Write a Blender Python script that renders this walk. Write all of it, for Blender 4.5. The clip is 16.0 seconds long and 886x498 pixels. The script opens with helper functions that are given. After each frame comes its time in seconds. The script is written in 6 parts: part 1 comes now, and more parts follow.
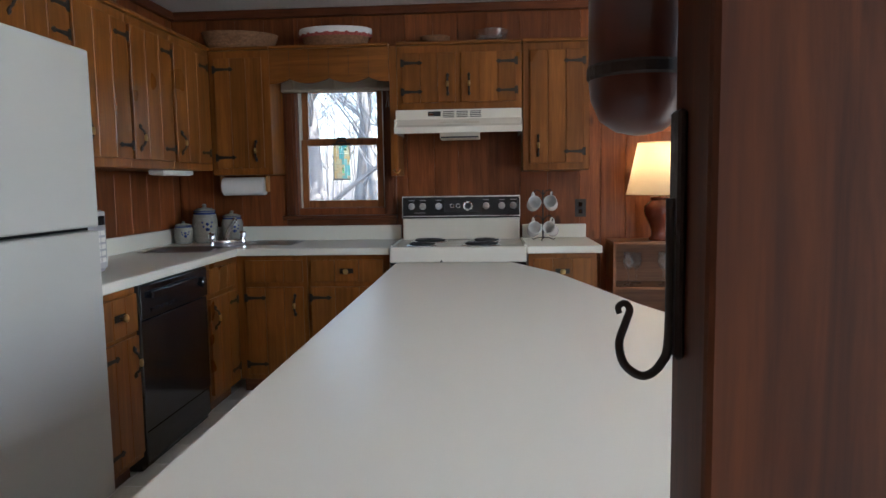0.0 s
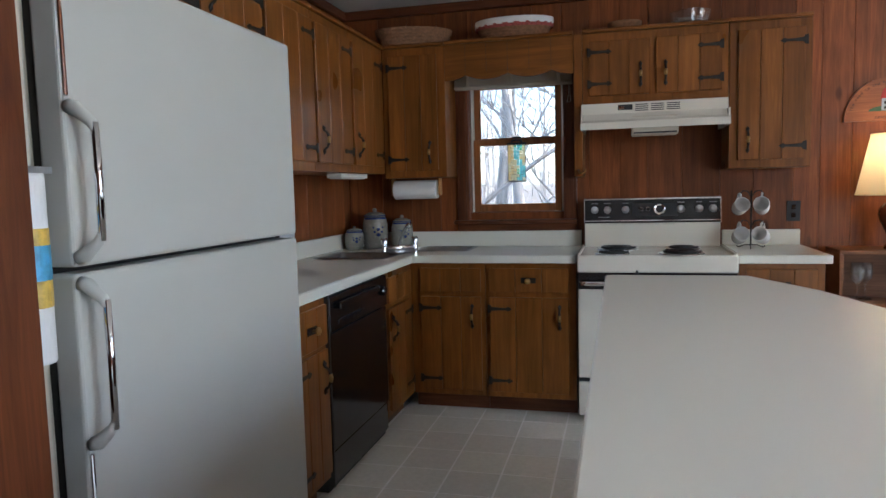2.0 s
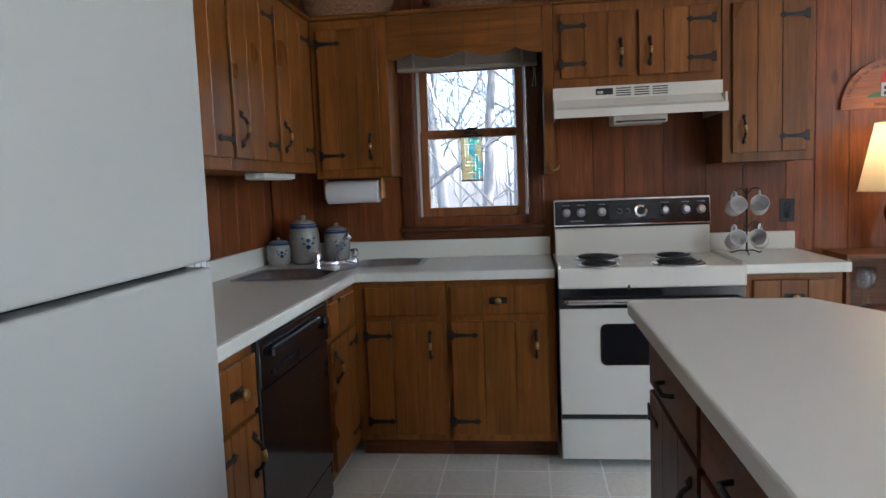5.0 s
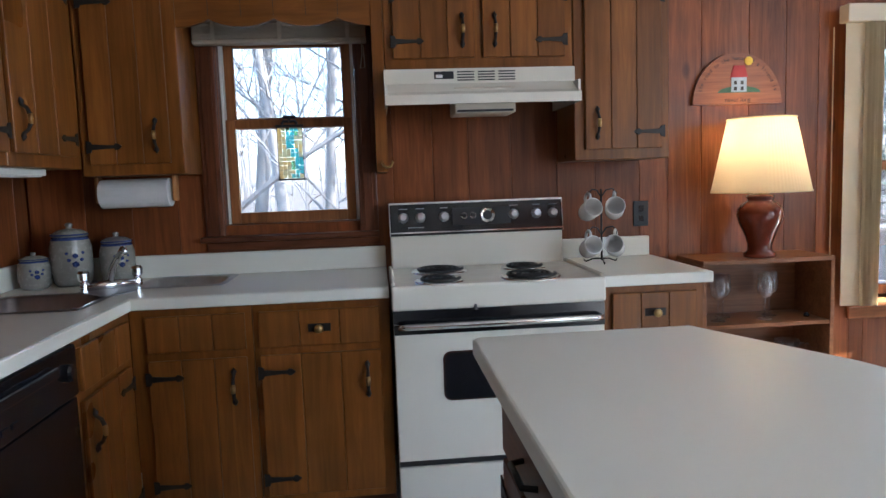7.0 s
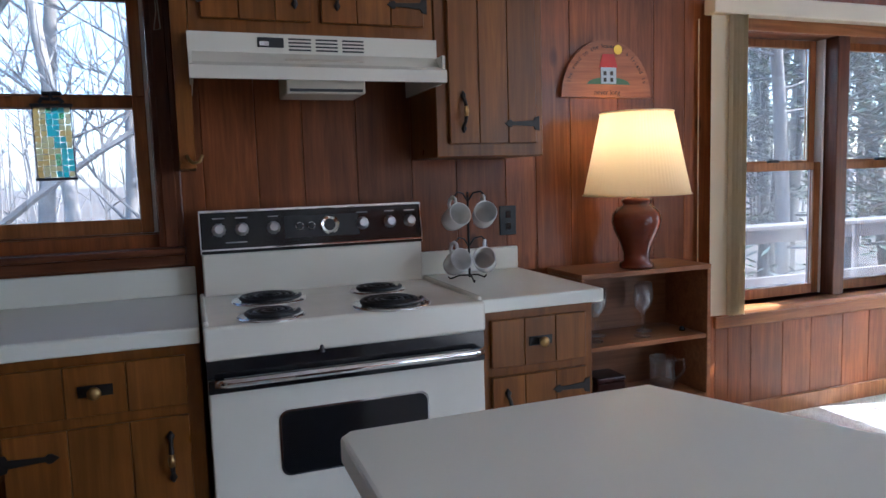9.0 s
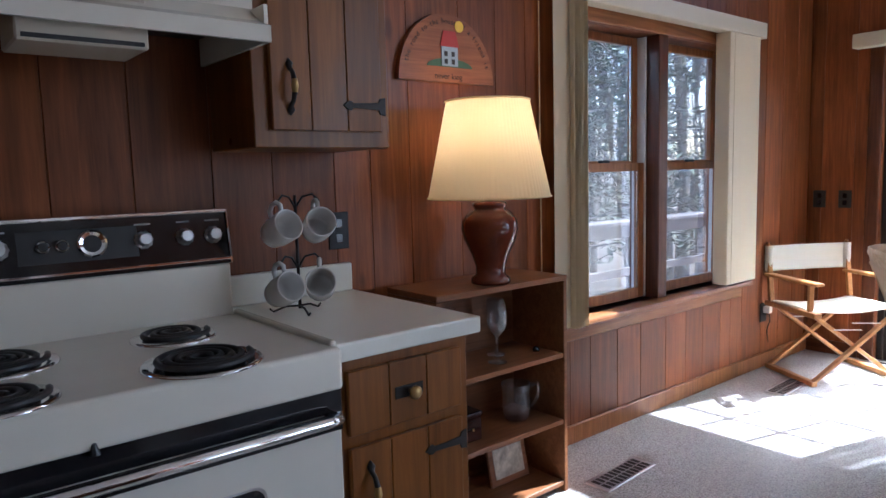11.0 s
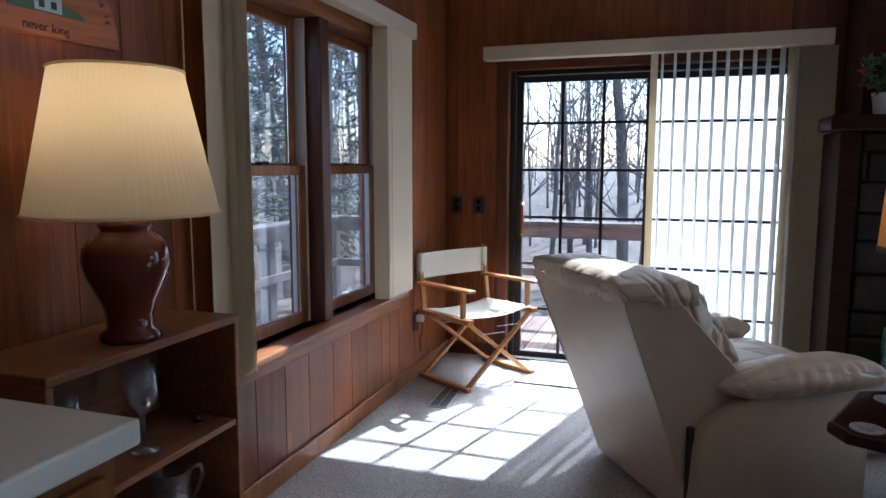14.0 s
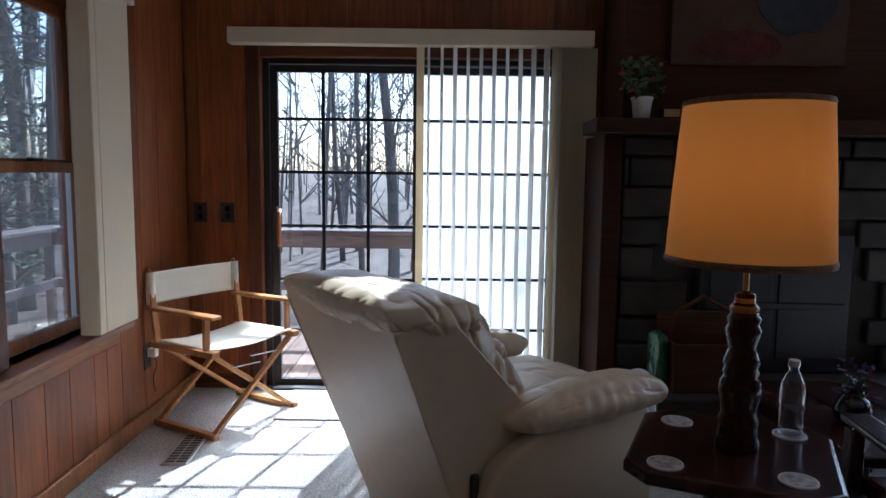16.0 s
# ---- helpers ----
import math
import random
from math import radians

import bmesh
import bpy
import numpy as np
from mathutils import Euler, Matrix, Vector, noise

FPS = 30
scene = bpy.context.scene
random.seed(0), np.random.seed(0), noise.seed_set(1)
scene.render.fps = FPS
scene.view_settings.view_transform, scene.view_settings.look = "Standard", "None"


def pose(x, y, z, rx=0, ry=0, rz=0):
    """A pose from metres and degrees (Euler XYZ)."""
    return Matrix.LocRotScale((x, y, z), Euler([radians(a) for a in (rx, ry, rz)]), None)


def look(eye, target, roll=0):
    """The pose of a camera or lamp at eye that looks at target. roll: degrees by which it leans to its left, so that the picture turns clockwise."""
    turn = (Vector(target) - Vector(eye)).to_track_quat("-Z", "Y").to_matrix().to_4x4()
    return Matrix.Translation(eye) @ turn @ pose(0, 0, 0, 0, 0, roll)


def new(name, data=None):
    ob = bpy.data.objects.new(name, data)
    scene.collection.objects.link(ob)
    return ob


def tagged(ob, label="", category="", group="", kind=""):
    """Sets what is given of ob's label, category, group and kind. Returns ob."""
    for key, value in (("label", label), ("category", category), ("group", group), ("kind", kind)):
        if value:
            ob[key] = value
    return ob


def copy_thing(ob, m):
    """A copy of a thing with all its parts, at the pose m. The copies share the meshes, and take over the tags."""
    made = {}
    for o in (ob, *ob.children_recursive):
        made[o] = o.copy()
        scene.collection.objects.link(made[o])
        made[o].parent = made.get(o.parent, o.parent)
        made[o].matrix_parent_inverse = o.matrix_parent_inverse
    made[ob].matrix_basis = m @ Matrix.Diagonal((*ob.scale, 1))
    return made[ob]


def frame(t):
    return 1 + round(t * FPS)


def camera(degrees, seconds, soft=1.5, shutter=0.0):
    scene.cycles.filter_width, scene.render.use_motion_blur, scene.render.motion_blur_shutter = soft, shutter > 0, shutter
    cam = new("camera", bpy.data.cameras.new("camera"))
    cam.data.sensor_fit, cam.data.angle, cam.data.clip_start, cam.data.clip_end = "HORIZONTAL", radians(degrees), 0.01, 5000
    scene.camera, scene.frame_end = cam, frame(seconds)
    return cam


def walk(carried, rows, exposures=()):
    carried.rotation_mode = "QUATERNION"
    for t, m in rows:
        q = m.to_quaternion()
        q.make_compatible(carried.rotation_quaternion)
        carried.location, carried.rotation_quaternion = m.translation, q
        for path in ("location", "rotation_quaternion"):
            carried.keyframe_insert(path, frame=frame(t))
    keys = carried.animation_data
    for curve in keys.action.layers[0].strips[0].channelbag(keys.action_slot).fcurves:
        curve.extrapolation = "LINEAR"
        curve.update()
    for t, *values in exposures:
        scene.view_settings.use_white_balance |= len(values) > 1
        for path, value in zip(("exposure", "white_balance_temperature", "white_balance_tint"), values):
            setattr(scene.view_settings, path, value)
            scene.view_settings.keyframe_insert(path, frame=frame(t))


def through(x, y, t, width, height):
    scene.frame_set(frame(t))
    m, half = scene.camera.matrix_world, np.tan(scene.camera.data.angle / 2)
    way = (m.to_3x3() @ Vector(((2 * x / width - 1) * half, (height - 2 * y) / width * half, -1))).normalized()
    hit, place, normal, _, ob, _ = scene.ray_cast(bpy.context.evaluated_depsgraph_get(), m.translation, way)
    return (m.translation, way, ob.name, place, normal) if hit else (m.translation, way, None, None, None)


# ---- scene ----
cam = camera(65.5, 16.0)
PATH = [
    (0, (0.595, -4.094, 1.299), (0.462, -2.108, 1.106), -0.9),
    (0.5, (0.441, -4.051, 1.275), (0.286, -2.065, 1.089), -1.1),
    (1, (0.365, -4.003, 1.276), (0.152, -2.023, 1.091), -1.2),
    (1.5, (0.264, -3.888, 1.286), (-0.052, -1.921, 1.107), -1.4),
    (2, (0.227, -3.805, 1.3), (-0.27, -1.875, 1.123), -1.5),
    (2.5, (0.096, -3.714, 1.31), (-0.456, -1.8, 1.137), -1.6),
    (3, (0.015, -3.652, 1.318), (-0.525, -1.735, 1.141), -1.6),
    (3.2, (-0.016, -3.618, 1.308), (-0.534, -1.694, 1.136), -1.7),
    (5.3, (-0.125, -3.057, 1.315), (-0.27, -1.071, 1.121), -2.1),
    (5.5, (-0.118, -2.999, 1.315), (-0.186, -1.01, 1.117), -2.0),
    (6, (-0.077, -2.863, 1.308), (-0.008, -0.874, 1.109), -2.0),
    (6.5, (-0.049, -2.692, 1.31), (0.11, -0.708, 1.115), -2.0),
    (7, (-0.031, -2.563, 1.304), (0.152, -0.581, 1.104), -2.0),
    (7.5, (-0.094, -2.405, 1.312), (0.188, -0.436, 1.109), -2.0),
    (8, (-0.07, -2.279, 1.289), (0.362, -0.336, 1.09), -1.9),
    (8.5, (0.004, -2.124, 1.294), (0.564, -0.215, 1.088), -1.7),
    (9, (-0.003, -1.95, 1.293), (0.675, -0.08, 1.088), -1.8),
    (9.2, (-0.017, -1.882, 1.305), (0.703, -0.029, 1.089), -1.7),
    (11.3, (0.069, -1.273, 1.283), (1.406, 0.2, 1.074), -1.6),
    (11.5, (0.056, -1.239, 1.281), (1.446, 0.184, 1.076), -1.6),
    (12, (0.054, -1.119, 1.293), (1.621, 0.105, 1.074), -0.9),
    (12.5, (0.126, -1.035, 1.288), (1.796, 0.044, 1.067), -0.7),
    (13, (0.237, -0.951, 1.293), (1.972, 0.019, 1.069), -0.6),
    (13.5, (0.343, -0.864, 1.3), (2.132, -0.001, 1.07), -0.3),
    (14, (0.414, -0.808, 1.313), (2.295, -0.17, 1.074), 0.1),
    (14.5, (0.529, -0.769, 1.305), (2.473, -0.365, 1.069), 0.4),
    (15, (0.675, -0.774, 1.306), (2.642, -0.501, 1.072), 0.5),
    (15.5, (0.802, -0.753, 1.306), (2.781, -0.581, 1.074), 0.5),
    (16, (0.916, -0.785, 1.286), (2.904, -0.785, 1.071), 0.7),
]
walk(cam, [(t, look(eye, target, roll)) for t, eye, target, roll in PATH],
     [(0, 2.9, 5650, 8), (3, 2.98, 5500, 7), (5.5, 3.05, 5450, 7), (7, 3.1, 5350, 8), (9, 2.65, 5150, 10), (11.5, 2.2, 5100, 12), (12.5, 1.9, 5050, 11), (14.5, 1.25, 4950, 8), (16, 1.1, 5000, 8)])

# ---- world, sun and large lights ----
SUN_TRAVEL = Vector((-1.07, 0.278, -1.0)).normalized()
world = bpy.data.worlds.new("sky")
scene.world = world
world.use_nodes = True
wn = world.node_tree
sky = wn.nodes.new("ShaderNodeTexSky")
sky.sky_type, sky.sun_disc = "NISHITA", False
sky.sun_elevation = math.asin(-SUN_TRAVEL.z)
sky.sun_rotation = math.atan2(-SUN_TRAVEL.x, -SUN_TRAVEL.y)
sky.air_density, sky.dust_density = 1.0, 1.5
wn.nodes["Background"].inputs["Strength"].default_value = 0.15
wn.links.new(sky.outputs["Color"], wn.nodes["Background"].inputs["Color"])


def lamp(name, kind, m, power, colour=(1, 1, 1), **settings):
    data = bpy.data.lights.new(name, kind)
    data.energy, data.color = power, colour
    if "size" in settings:
        data.shape, data.size, data.size_y = "RECTANGLE", settings["size"][0], settings["size"][1]
    if "radius" in settings:
        data.shadow_soft_size = settings["radius"]
    ob = new(name, data)
    ob.matrix_world = m
    return ob


sun = lamp("sun", "SUN", look((20, -4, 18), Vector((20, -4, 18)) + SUN_TRAVEL), 5.0, (1.0, 0.95, 0.87))
sun.data.angle = radians(0.5)

# added fill lamp, set in an invented window opening behind the camera
lamp("added_fill_light", "AREA", look((4.68, -4.35, 1.6), (0, -4.0, 1.3)), 14, (0.92, 0.97, 1.0), size=(2.4, 2.5))


# ---- materials ----
def mat(name, colour=(0.8, 0.8, 0.8), rough=0.5, metal=0.0, spec=0.5):
    m = bpy.data.materials.new(name)
    m.use_nodes = True
    b = m.node_tree.nodes["Principled BSDF"]
    b.inputs["Base Color"].default_value = (*colour, 1)
    b.inputs["Roughness"].default_value = rough
    b.inputs["Metallic"].default_value = metal
    b.inputs["Specular IOR Level"].default_value = spec
    return m


def nodes(m):
    return m.node_tree.nodes, m.node_tree.links, m.node_tree.nodes["Principled BSDF"]


def coords(m, scale=(1, 1, 1), per_object=True):
    n, l, _ = nodes(m)
    tc, mp = n.new("ShaderNodeTexCoord"), n.new("ShaderNodeMapping")
    mp.inputs["Scale"].default_value = scale
    l.new(tc.outputs["Object"], mp.inputs["Vector"])
    if per_object:
        oi, mul = n.new("ShaderNodeObjectInfo"), n.new("ShaderNodeVectorMath")
        mul.operation = "SCALE"
        mul.inputs[0].default_value = (31.0, 17.0, 23.0)
        l.new(oi.outputs["Random"], mul.inputs["Scale"])
        l.new(mul.outputs["Vector"], mp.inputs["Location"])
    return mp.outputs["Vector"]


def tex(m, vec, scale, detail=4, rough=0.6, distort=0.0):
    n, l, _ = nodes(m)
    t = n.new("ShaderNodeTexNoise")
    t.inputs["Scale"].default_value, t.inputs["Detail"].default_value = scale, detail
    t.inputs["Roughness"].default_value, t.inputs["Distortion"].default_value = rough, distort
    l.new(vec, t.inputs["Vector"])
    return t.outputs["Fac"]


def ramp(m, fac, stops):
    n, l, _ = nodes(m)
    r = n.new("ShaderNodeValToRGB")
    while len(r.color_ramp.elements) < len(stops):
        r.color_ramp.elements.new(0.5)
    for e, (p, c) in zip(r.color_ramp.elements, stops):
        e.position, e.color = p, (*c, 1) if len(c) == 3 else c
    l.new(fac, r.inputs["Fac"])
    return r.outputs["Color"]


def mix(m, a, b, fac, mode="MIX"):
    n, l, _ = nodes(m)
    x = n.new("ShaderNodeMix")
    x.data_type, x.blend_type = "RGBA", mode
    for value, slot in ((fac, x.inputs["Factor"]), (a, x.inputs["A"]), (b, x.inputs["B"])):
        if hasattr(value, "links"):
            l.new(value, slot)
        else:
            slot.default_value = value if isinstance(value, float) else (*value, 1)
    return x.outputs["Result"]


def bump(m, fac, strength=0.3, distance=0.002):
    n, l, b = nodes(m)
    k = n.new("ShaderNodeBump")
    k.inputs["Strength"].default_value, k.inputs["Distance"].default_value = strength, distance
    l.new(fac, k.inputs["Height"])
    l.new(k.outputs["Normal"], b.inputs["Normal"])


def link(m, socket, name):
    n, l, b = nodes(m)
    l.new(socket, b.inputs[name])


def wood(name, dark, light, along="z", rough=0.4, knots=0.0, vary=0.35, grain=1.0):
    """Sawn timber: long grain, broad colour drift, some knots, a tone of its own for every piece."""
    m = mat(name, light, rough, 0.0, 0.32)
    n, l, b = nodes(m)
    s = {"x": (0.06, 1, 1), "y": (1, 0.06, 1), "z": (1, 1, 0.06)}[along]
    v = coords(m, s)
    rings = tex(m, v, 26 * grain, 5, 0.65, 1.2)
    fine = tex(m, v, 120 * grain, 3, 0.6)
    col = ramp(m, rings, [(0.3, dark), (0.5, tuple((a + c) / 2 for a, c in zip(dark, light))), (0.68, light)])
    col = mix(m, col, ramp(m, fine, [(0.35, (0.6, 0.58, 0.56)), (0.6, (1, 1, 1))]), 0.4, "MULTIPLY")
    broad = tex(m, coords(m, (1, 1, 1)), 3.0, 2)
    col = mix(m, col, ramp(m, broad, [(0.3, (0.72, 0.7, 0.68)), (0.7, (1.12, 1.1, 1.08))]), 0.8, "MULTIPLY")
    if knots:
        ks = {"x": (0.45, 1, 1), "y": (1, 0.45, 1), "z": (1, 1, 0.45)}[along]
        vo = n.new("ShaderNodeTexVoronoi")
        vo.inputs["Scale"].default_value = 4.6
        l.new(coords(m, ks), vo.inputs["Vector"])
        spot = ramp(m, vo.outputs["Distance"], [(0.0, (1, 1, 1)), (0.07, (0.8, 0.8, 0.8)), (0.115, (0, 0, 0))])
        col = mix(m, col, tuple(c * 0.35 for c in dark), mix(m, (0, 0, 0), spot, knots))
    oi = n.new("ShaderNodeObjectInfo")
    col = mix(m, col, ramp(m, oi.outputs["Random"], [(0, (1 - vary, 1 - vary * 1.08, 1 - vary * 1.15)), (1, (1.12, 1.1, 1.08))]), 1.0, "MULTIPLY")
    link(m, col, "Base Color")
    link(m, ramp(m, broad, [(0.3, (rough - 0.06,) * 3), (0.7, (rough + 0.08,) * 3)]), "Roughness")
    bump(m, fine, 0.12, 0.001)
    return m


def plain(name, colour, rough=0.4, metal=0.0, spots=0.06, scale=6.0, relief=0.0, relief_scale=300.0):
    """A painted, moulded or metal surface with slight blotches and uneven gloss."""
    m = mat(name, colour, rough, metal)
    v = coords(m)
    f = tex(m, v, scale, 5)
    lo, hi = tuple(c * (1 - spots) for c in colour), tuple(min(1, c * (1 + spots)) for c in colour)
    link(m, ramp(m, f, [(0.3, lo), (0.7, hi)]), "Base Color")
    link(m, ramp(m, tex(m, v, scale * 4, 4), [(0.3, (max(0.02, rough * 0.8),) * 3), (0.7, (min(1, rough * 1.2),) * 3)]), "Roughness")
    if relief:
        bump(m, tex(m, v, relief_scale, 3), relief, 0.001)
    return m


def glass(name, tint=(1, 1, 1), rough=0.0):
    m = mat(name, tint, rough)
    b = m.node_tree.nodes["Principled BSDF"]
    b.inputs["Transmission Weight"].default_value = 1.0
    b.inputs["IOR"].default_value = 1.45
    return m


def cloth(name, colour, through=0.5, rough=0.9):
    """Thin cloth or paper that lets part of the light through."""
    m = mat(name, colour, rough)
    n, l, b = nodes(m)
    t, x = n.new("ShaderNodeBsdfTranslucent"), n.new("ShaderNodeMixShader")
    t.inputs["Color"].default_value = (*colour, 1)
    x.inputs["Fac"].default_value = through
    l.new(b.outputs["BSDF"], x.inputs[1])
    l.new(t.outputs["BSDF"], x.inputs[2])
    l.new(x.outputs["Shader"], n["Material Output"].inputs["Surface"])
    bump(m, tex(m, coords(m), 350, 2), 0.2, 0.0006)
    return m


PANEL = wood("panel_pine", (0.165, 0.049, 0.014), (0.325, 0.107, 0.031), "z", 0.36, 0.95, 0.26)
TRIM = wood("trim_pine", (0.085, 0.026, 0.010), (0.185, 0.062, 0.024), "z", 0.35, 0.0, 0.2)
TRIM_X = wood("trim_pine_level", (0.085, 0.026, 0.010), (0.185, 0.062, 0.024), "x", 0.35, 0.0, 0.2)
TRIM_Y = wood("trim_pine_level_side", (0.085, 0.026, 0.010), (0.185, 0.062, 0.024), "y", 0.35, 0.0, 0.2)
# sash wood is brighter than the trim: window light is put into its colour
LIT_SASH = wood("lit_sash_wood", (0.22, 0.085, 0.026), (0.42, 0.175, 0.060), "z", 0.35, 0.0, 0.15)
LIT_SASH_X = wood("lit_sash_wood_level", (0.22, 0.085, 0.026), (0.42, 0.175, 0.060), "x", 0.35, 0.0, 0.15)
CAB = wood("cabinet_maple", (0.160, 0.055, 0.009), (0.295, 0.113, 0.020), "z", 0.33, 0.0, 0.12, 0.6)
CAB_X = wood("cabinet_maple_level", (0.160, 0.055, 0.009), (0.295, 0.113, 0.020), "x", 0.33, 0.0, 0.12, 0.6)
SHELFWOOD = wood("shelf_pine", (0.20, 0.080, 0.030), (0.33, 0.145, 0.060), "x", 0.4, 0.0, 0.12)
CHAIRWOOD = wood("chair_beech", (0.42, 0.19, 0.06), (0.60, 0.30, 0.11), "z", 0.35, 0.0, 0.15)
DARKWOOD = wood("dark_stained_wood", (0.016, 0.005, 0.004), (0.050, 0.014, 0.010), "x", 0.22, 0.0, 0.15)
DECK = wood("weathered_deck", (0.26, 0.18, 0.13), (0.48, 0.36, 0.28), "x", 0.75, 0.2, 0.3)
RAILWOOD = wood("grey_rail", (0.14, 0.13, 0.13), (0.27, 0.26, 0.26), "y", 0.8, 0.0, 0.2)
LAMINATE = mat("cream_laminate", (0.74, 0.725, 0.64), 0.30)
link(LAMINATE, ramp(LAMINATE, tex(LAMINATE, coords(LAMINATE), 900, 2), [(0.3, (0.745, 0.74, 0.655)), (0.7, (0.795, 0.79, 0.715))]), "Base Color")
bump(LAMINATE, tex(LAMINATE, coords(LAMINATE), 700, 2), 0.05, 0.0004)
ENAMEL = plain("cream_enamel", (0.74, 0.71, 0.62), 0.18, 0, 0.02, 3)
FRIDGE = plain("fridge_white", (0.505, 0.51, 0.475), 0.4, 0, 0.02, 3, 0.25, 260)
ALMOND = plain("almond_plastic", (0.60, 0.55, 0.45), 0.4, 0, 0.03)
BLACK = plain("black_gloss", (0.010, 0.010, 0.012), 0.12, 0, 0.1)
BLACKMATT = plain("black_matt", (0.016, 0.016, 0.017), 0.5, 0, 0.15, 8, 0.1)
IRON = plain("wrought_iron", (0.035, 0.031, 0.028), 0.5, 0.6, 0.3, 20, 0.5, 180)
BRASS = plain("aged_brass", (0.45, 0.30, 0.12), 0.35, 1.0, 0.2, 30)
CHROME = plain("chrome", (0.78, 0.78, 0.80), 0.08, 1.0, 0.03)
STEEL = plain("brushed_steel", (0.55, 0.56, 0.58), 0.36, 1.0, 0.08, 40)
CREAM = plain("cream_paint", (0.64, 0.56, 0.41), 0.5, 0, 0.03)
WHITE = plain("white_paint", (0.76, 0.75, 0.70), 0.5, 0, 0.03)
CEILING = plain("ceiling_white", (0.74, 0.72, 0.68), 0.9, 0, 0.04, 3, 0.3, 120)
PVC = cloth("blind_vinyl", (0.90, 0.80, 0.60), 0.42, 0.6)
SHEER = cloth("blind_sheer", (0.95, 0.94, 0.90), 0.6, 0.7)
SLATS = cloth("blind_slat", (0.55, 0.48, 0.38), 0.3, 0.6)
GLASS = glass("window_glass")


def thin_glass(name, tint, gloss=0.30):
    """Thin clear walls, as of stemware or a bottle: mostly see-through, with sharp reflections."""
    m = bpy.data.materials.new(name)
    m.use_nodes = True
    n, l = m.node_tree.nodes, m.node_tree.links
    t, g, x = n.new("ShaderNodeBsdfTransparent"), n.new("ShaderNodeBsdfGlossy"), n.new("ShaderNodeMixShader")
    w = n.new("ShaderNodeLayerWeight")
    w.inputs["Blend"].default_value = gloss
    t.inputs["Color"].default_value = (*tint, 1)
    g.inputs["Roughness"].default_value = 0.03
    l.new(w.outputs["Facing"], x.inputs["Fac"])
    l.new(t.outputs["BSDF"], x.inputs[1])
    l.new(g.outputs["BSDF"], x.inputs[2])
    # faint white layer painted in for the window light that glass catches
    d, y = n.new("ShaderNodeBsdfDiffuse"), n.new("ShaderNodeMixShader")
    d.inputs["Color"].default_value = (0.85, 0.87, 0.87, 1)
    y.inputs["Fac"].default_value = 0.038
    l.new(x.outputs["Shader"], y.inputs[1])
    l.new(d.outputs["BSDF"], y.inputs[2])
    l.new(y.outputs["Shader"], n["Material Output"].inputs["Surface"])
    return m


def screen_mesh(name, colour, clear=0.5):
    """Half-clear sheet for insect screen and for window haze: half open, half lit wire."""
    m = cloth(name, colour, 0.7)
    n, l = m.node_tree.nodes, m.node_tree.links
    last = n["Material Output"].inputs["Surface"].links[0].from_socket
    t, x = n.new("ShaderNodeBsdfTransparent"), n.new("ShaderNodeMixShader")
    x.inputs["Fac"].default_value = clear
    l.new(last, x.inputs[1])
    l.new(t.outputs["BSDF"], x.inputs[2])
    l.new(x.outputs["Shader"], n["Material Output"].inputs["Surface"])
    return m


GLASSWARE = thin_glass("drinking_glass", (0.95, 0.96, 0.96))
# the first one is bright haze over the fixed door leaf, made as a sheet
HAZE_SHEET = screen_mesh("insect_screen", (0.80, 0.83, 0.86), 0.5)
FINE_SCREEN = screen_mesh("window_screen", (0.50, 0.50, 0.48), 0.80)

STONEWARE = plain("stoneware", (0.27, 0.265, 0.24), 0.25, 0, 0.12, 14)
BLUE = plain("blue_glaze", (0.035, 0.06, 0.20), 0.25, 0, 0.2, 30)
CHINA = plain("white_china", (0.66, 0.65, 0.63), 0.2, 0, 0.03)
PAPER = plain("paper_towel", (0.78, 0.78, 0.78), 0.95, 0, 0.03, 20, 0.6, 160)
REDGLAZE = plain("red_brown_glaze", (0.12, 0.022, 0.008), 0.06, 0, 0.25, 7)
CANVAS = cloth("cream_canvas", (0.74, 0.70, 0.60), 0.15)
LEATHER = plain("cream_leather", (0.63, 0.52, 0.355), 0.36, 0, 0.07, 9)


def crinkled(m, size=24.0, depth=0.010):
    """Soft leather drawn into small pulled creases, with a pebbled grain."""
    n, l, b = nodes(m)
    v = coords(m)
    w = n.new("ShaderNodeTexNoise")
    w.noise_type = "RIDGED_MULTIFRACTAL"
    w.inputs["Scale"].default_value, w.inputs["Detail"].default_value = size, 1.5
    w.inputs["Distortion"].default_value = 0.6
    l.new(v, w.inputs["Vector"])
    k = n.new("ShaderNodeBump")
    k.inputs["Strength"].default_value, k.inputs["Distance"].default_value = 0.45, depth
    k.invert = True
    l.new(w.outputs["Fac"], k.inputs["Height"])
    g = n.new("ShaderNodeBump")
    g.inputs["Strength"].default_value, g.inputs["Distance"].default_value = 0.3, 0.001
    l.new(tex(m, v, 260, 3), g.inputs["Height"])
    l.new(k.outputs["Normal"], g.inputs["Normal"])
    l.new(g.outputs["Normal"], b.inputs["Normal"])


crinkled(LEATHER, 8.0, 0.005)
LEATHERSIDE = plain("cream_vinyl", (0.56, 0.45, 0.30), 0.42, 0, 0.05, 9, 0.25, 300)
SEAM = plain("dark_seam", (0.05, 0.035, 0.03), 0.6)


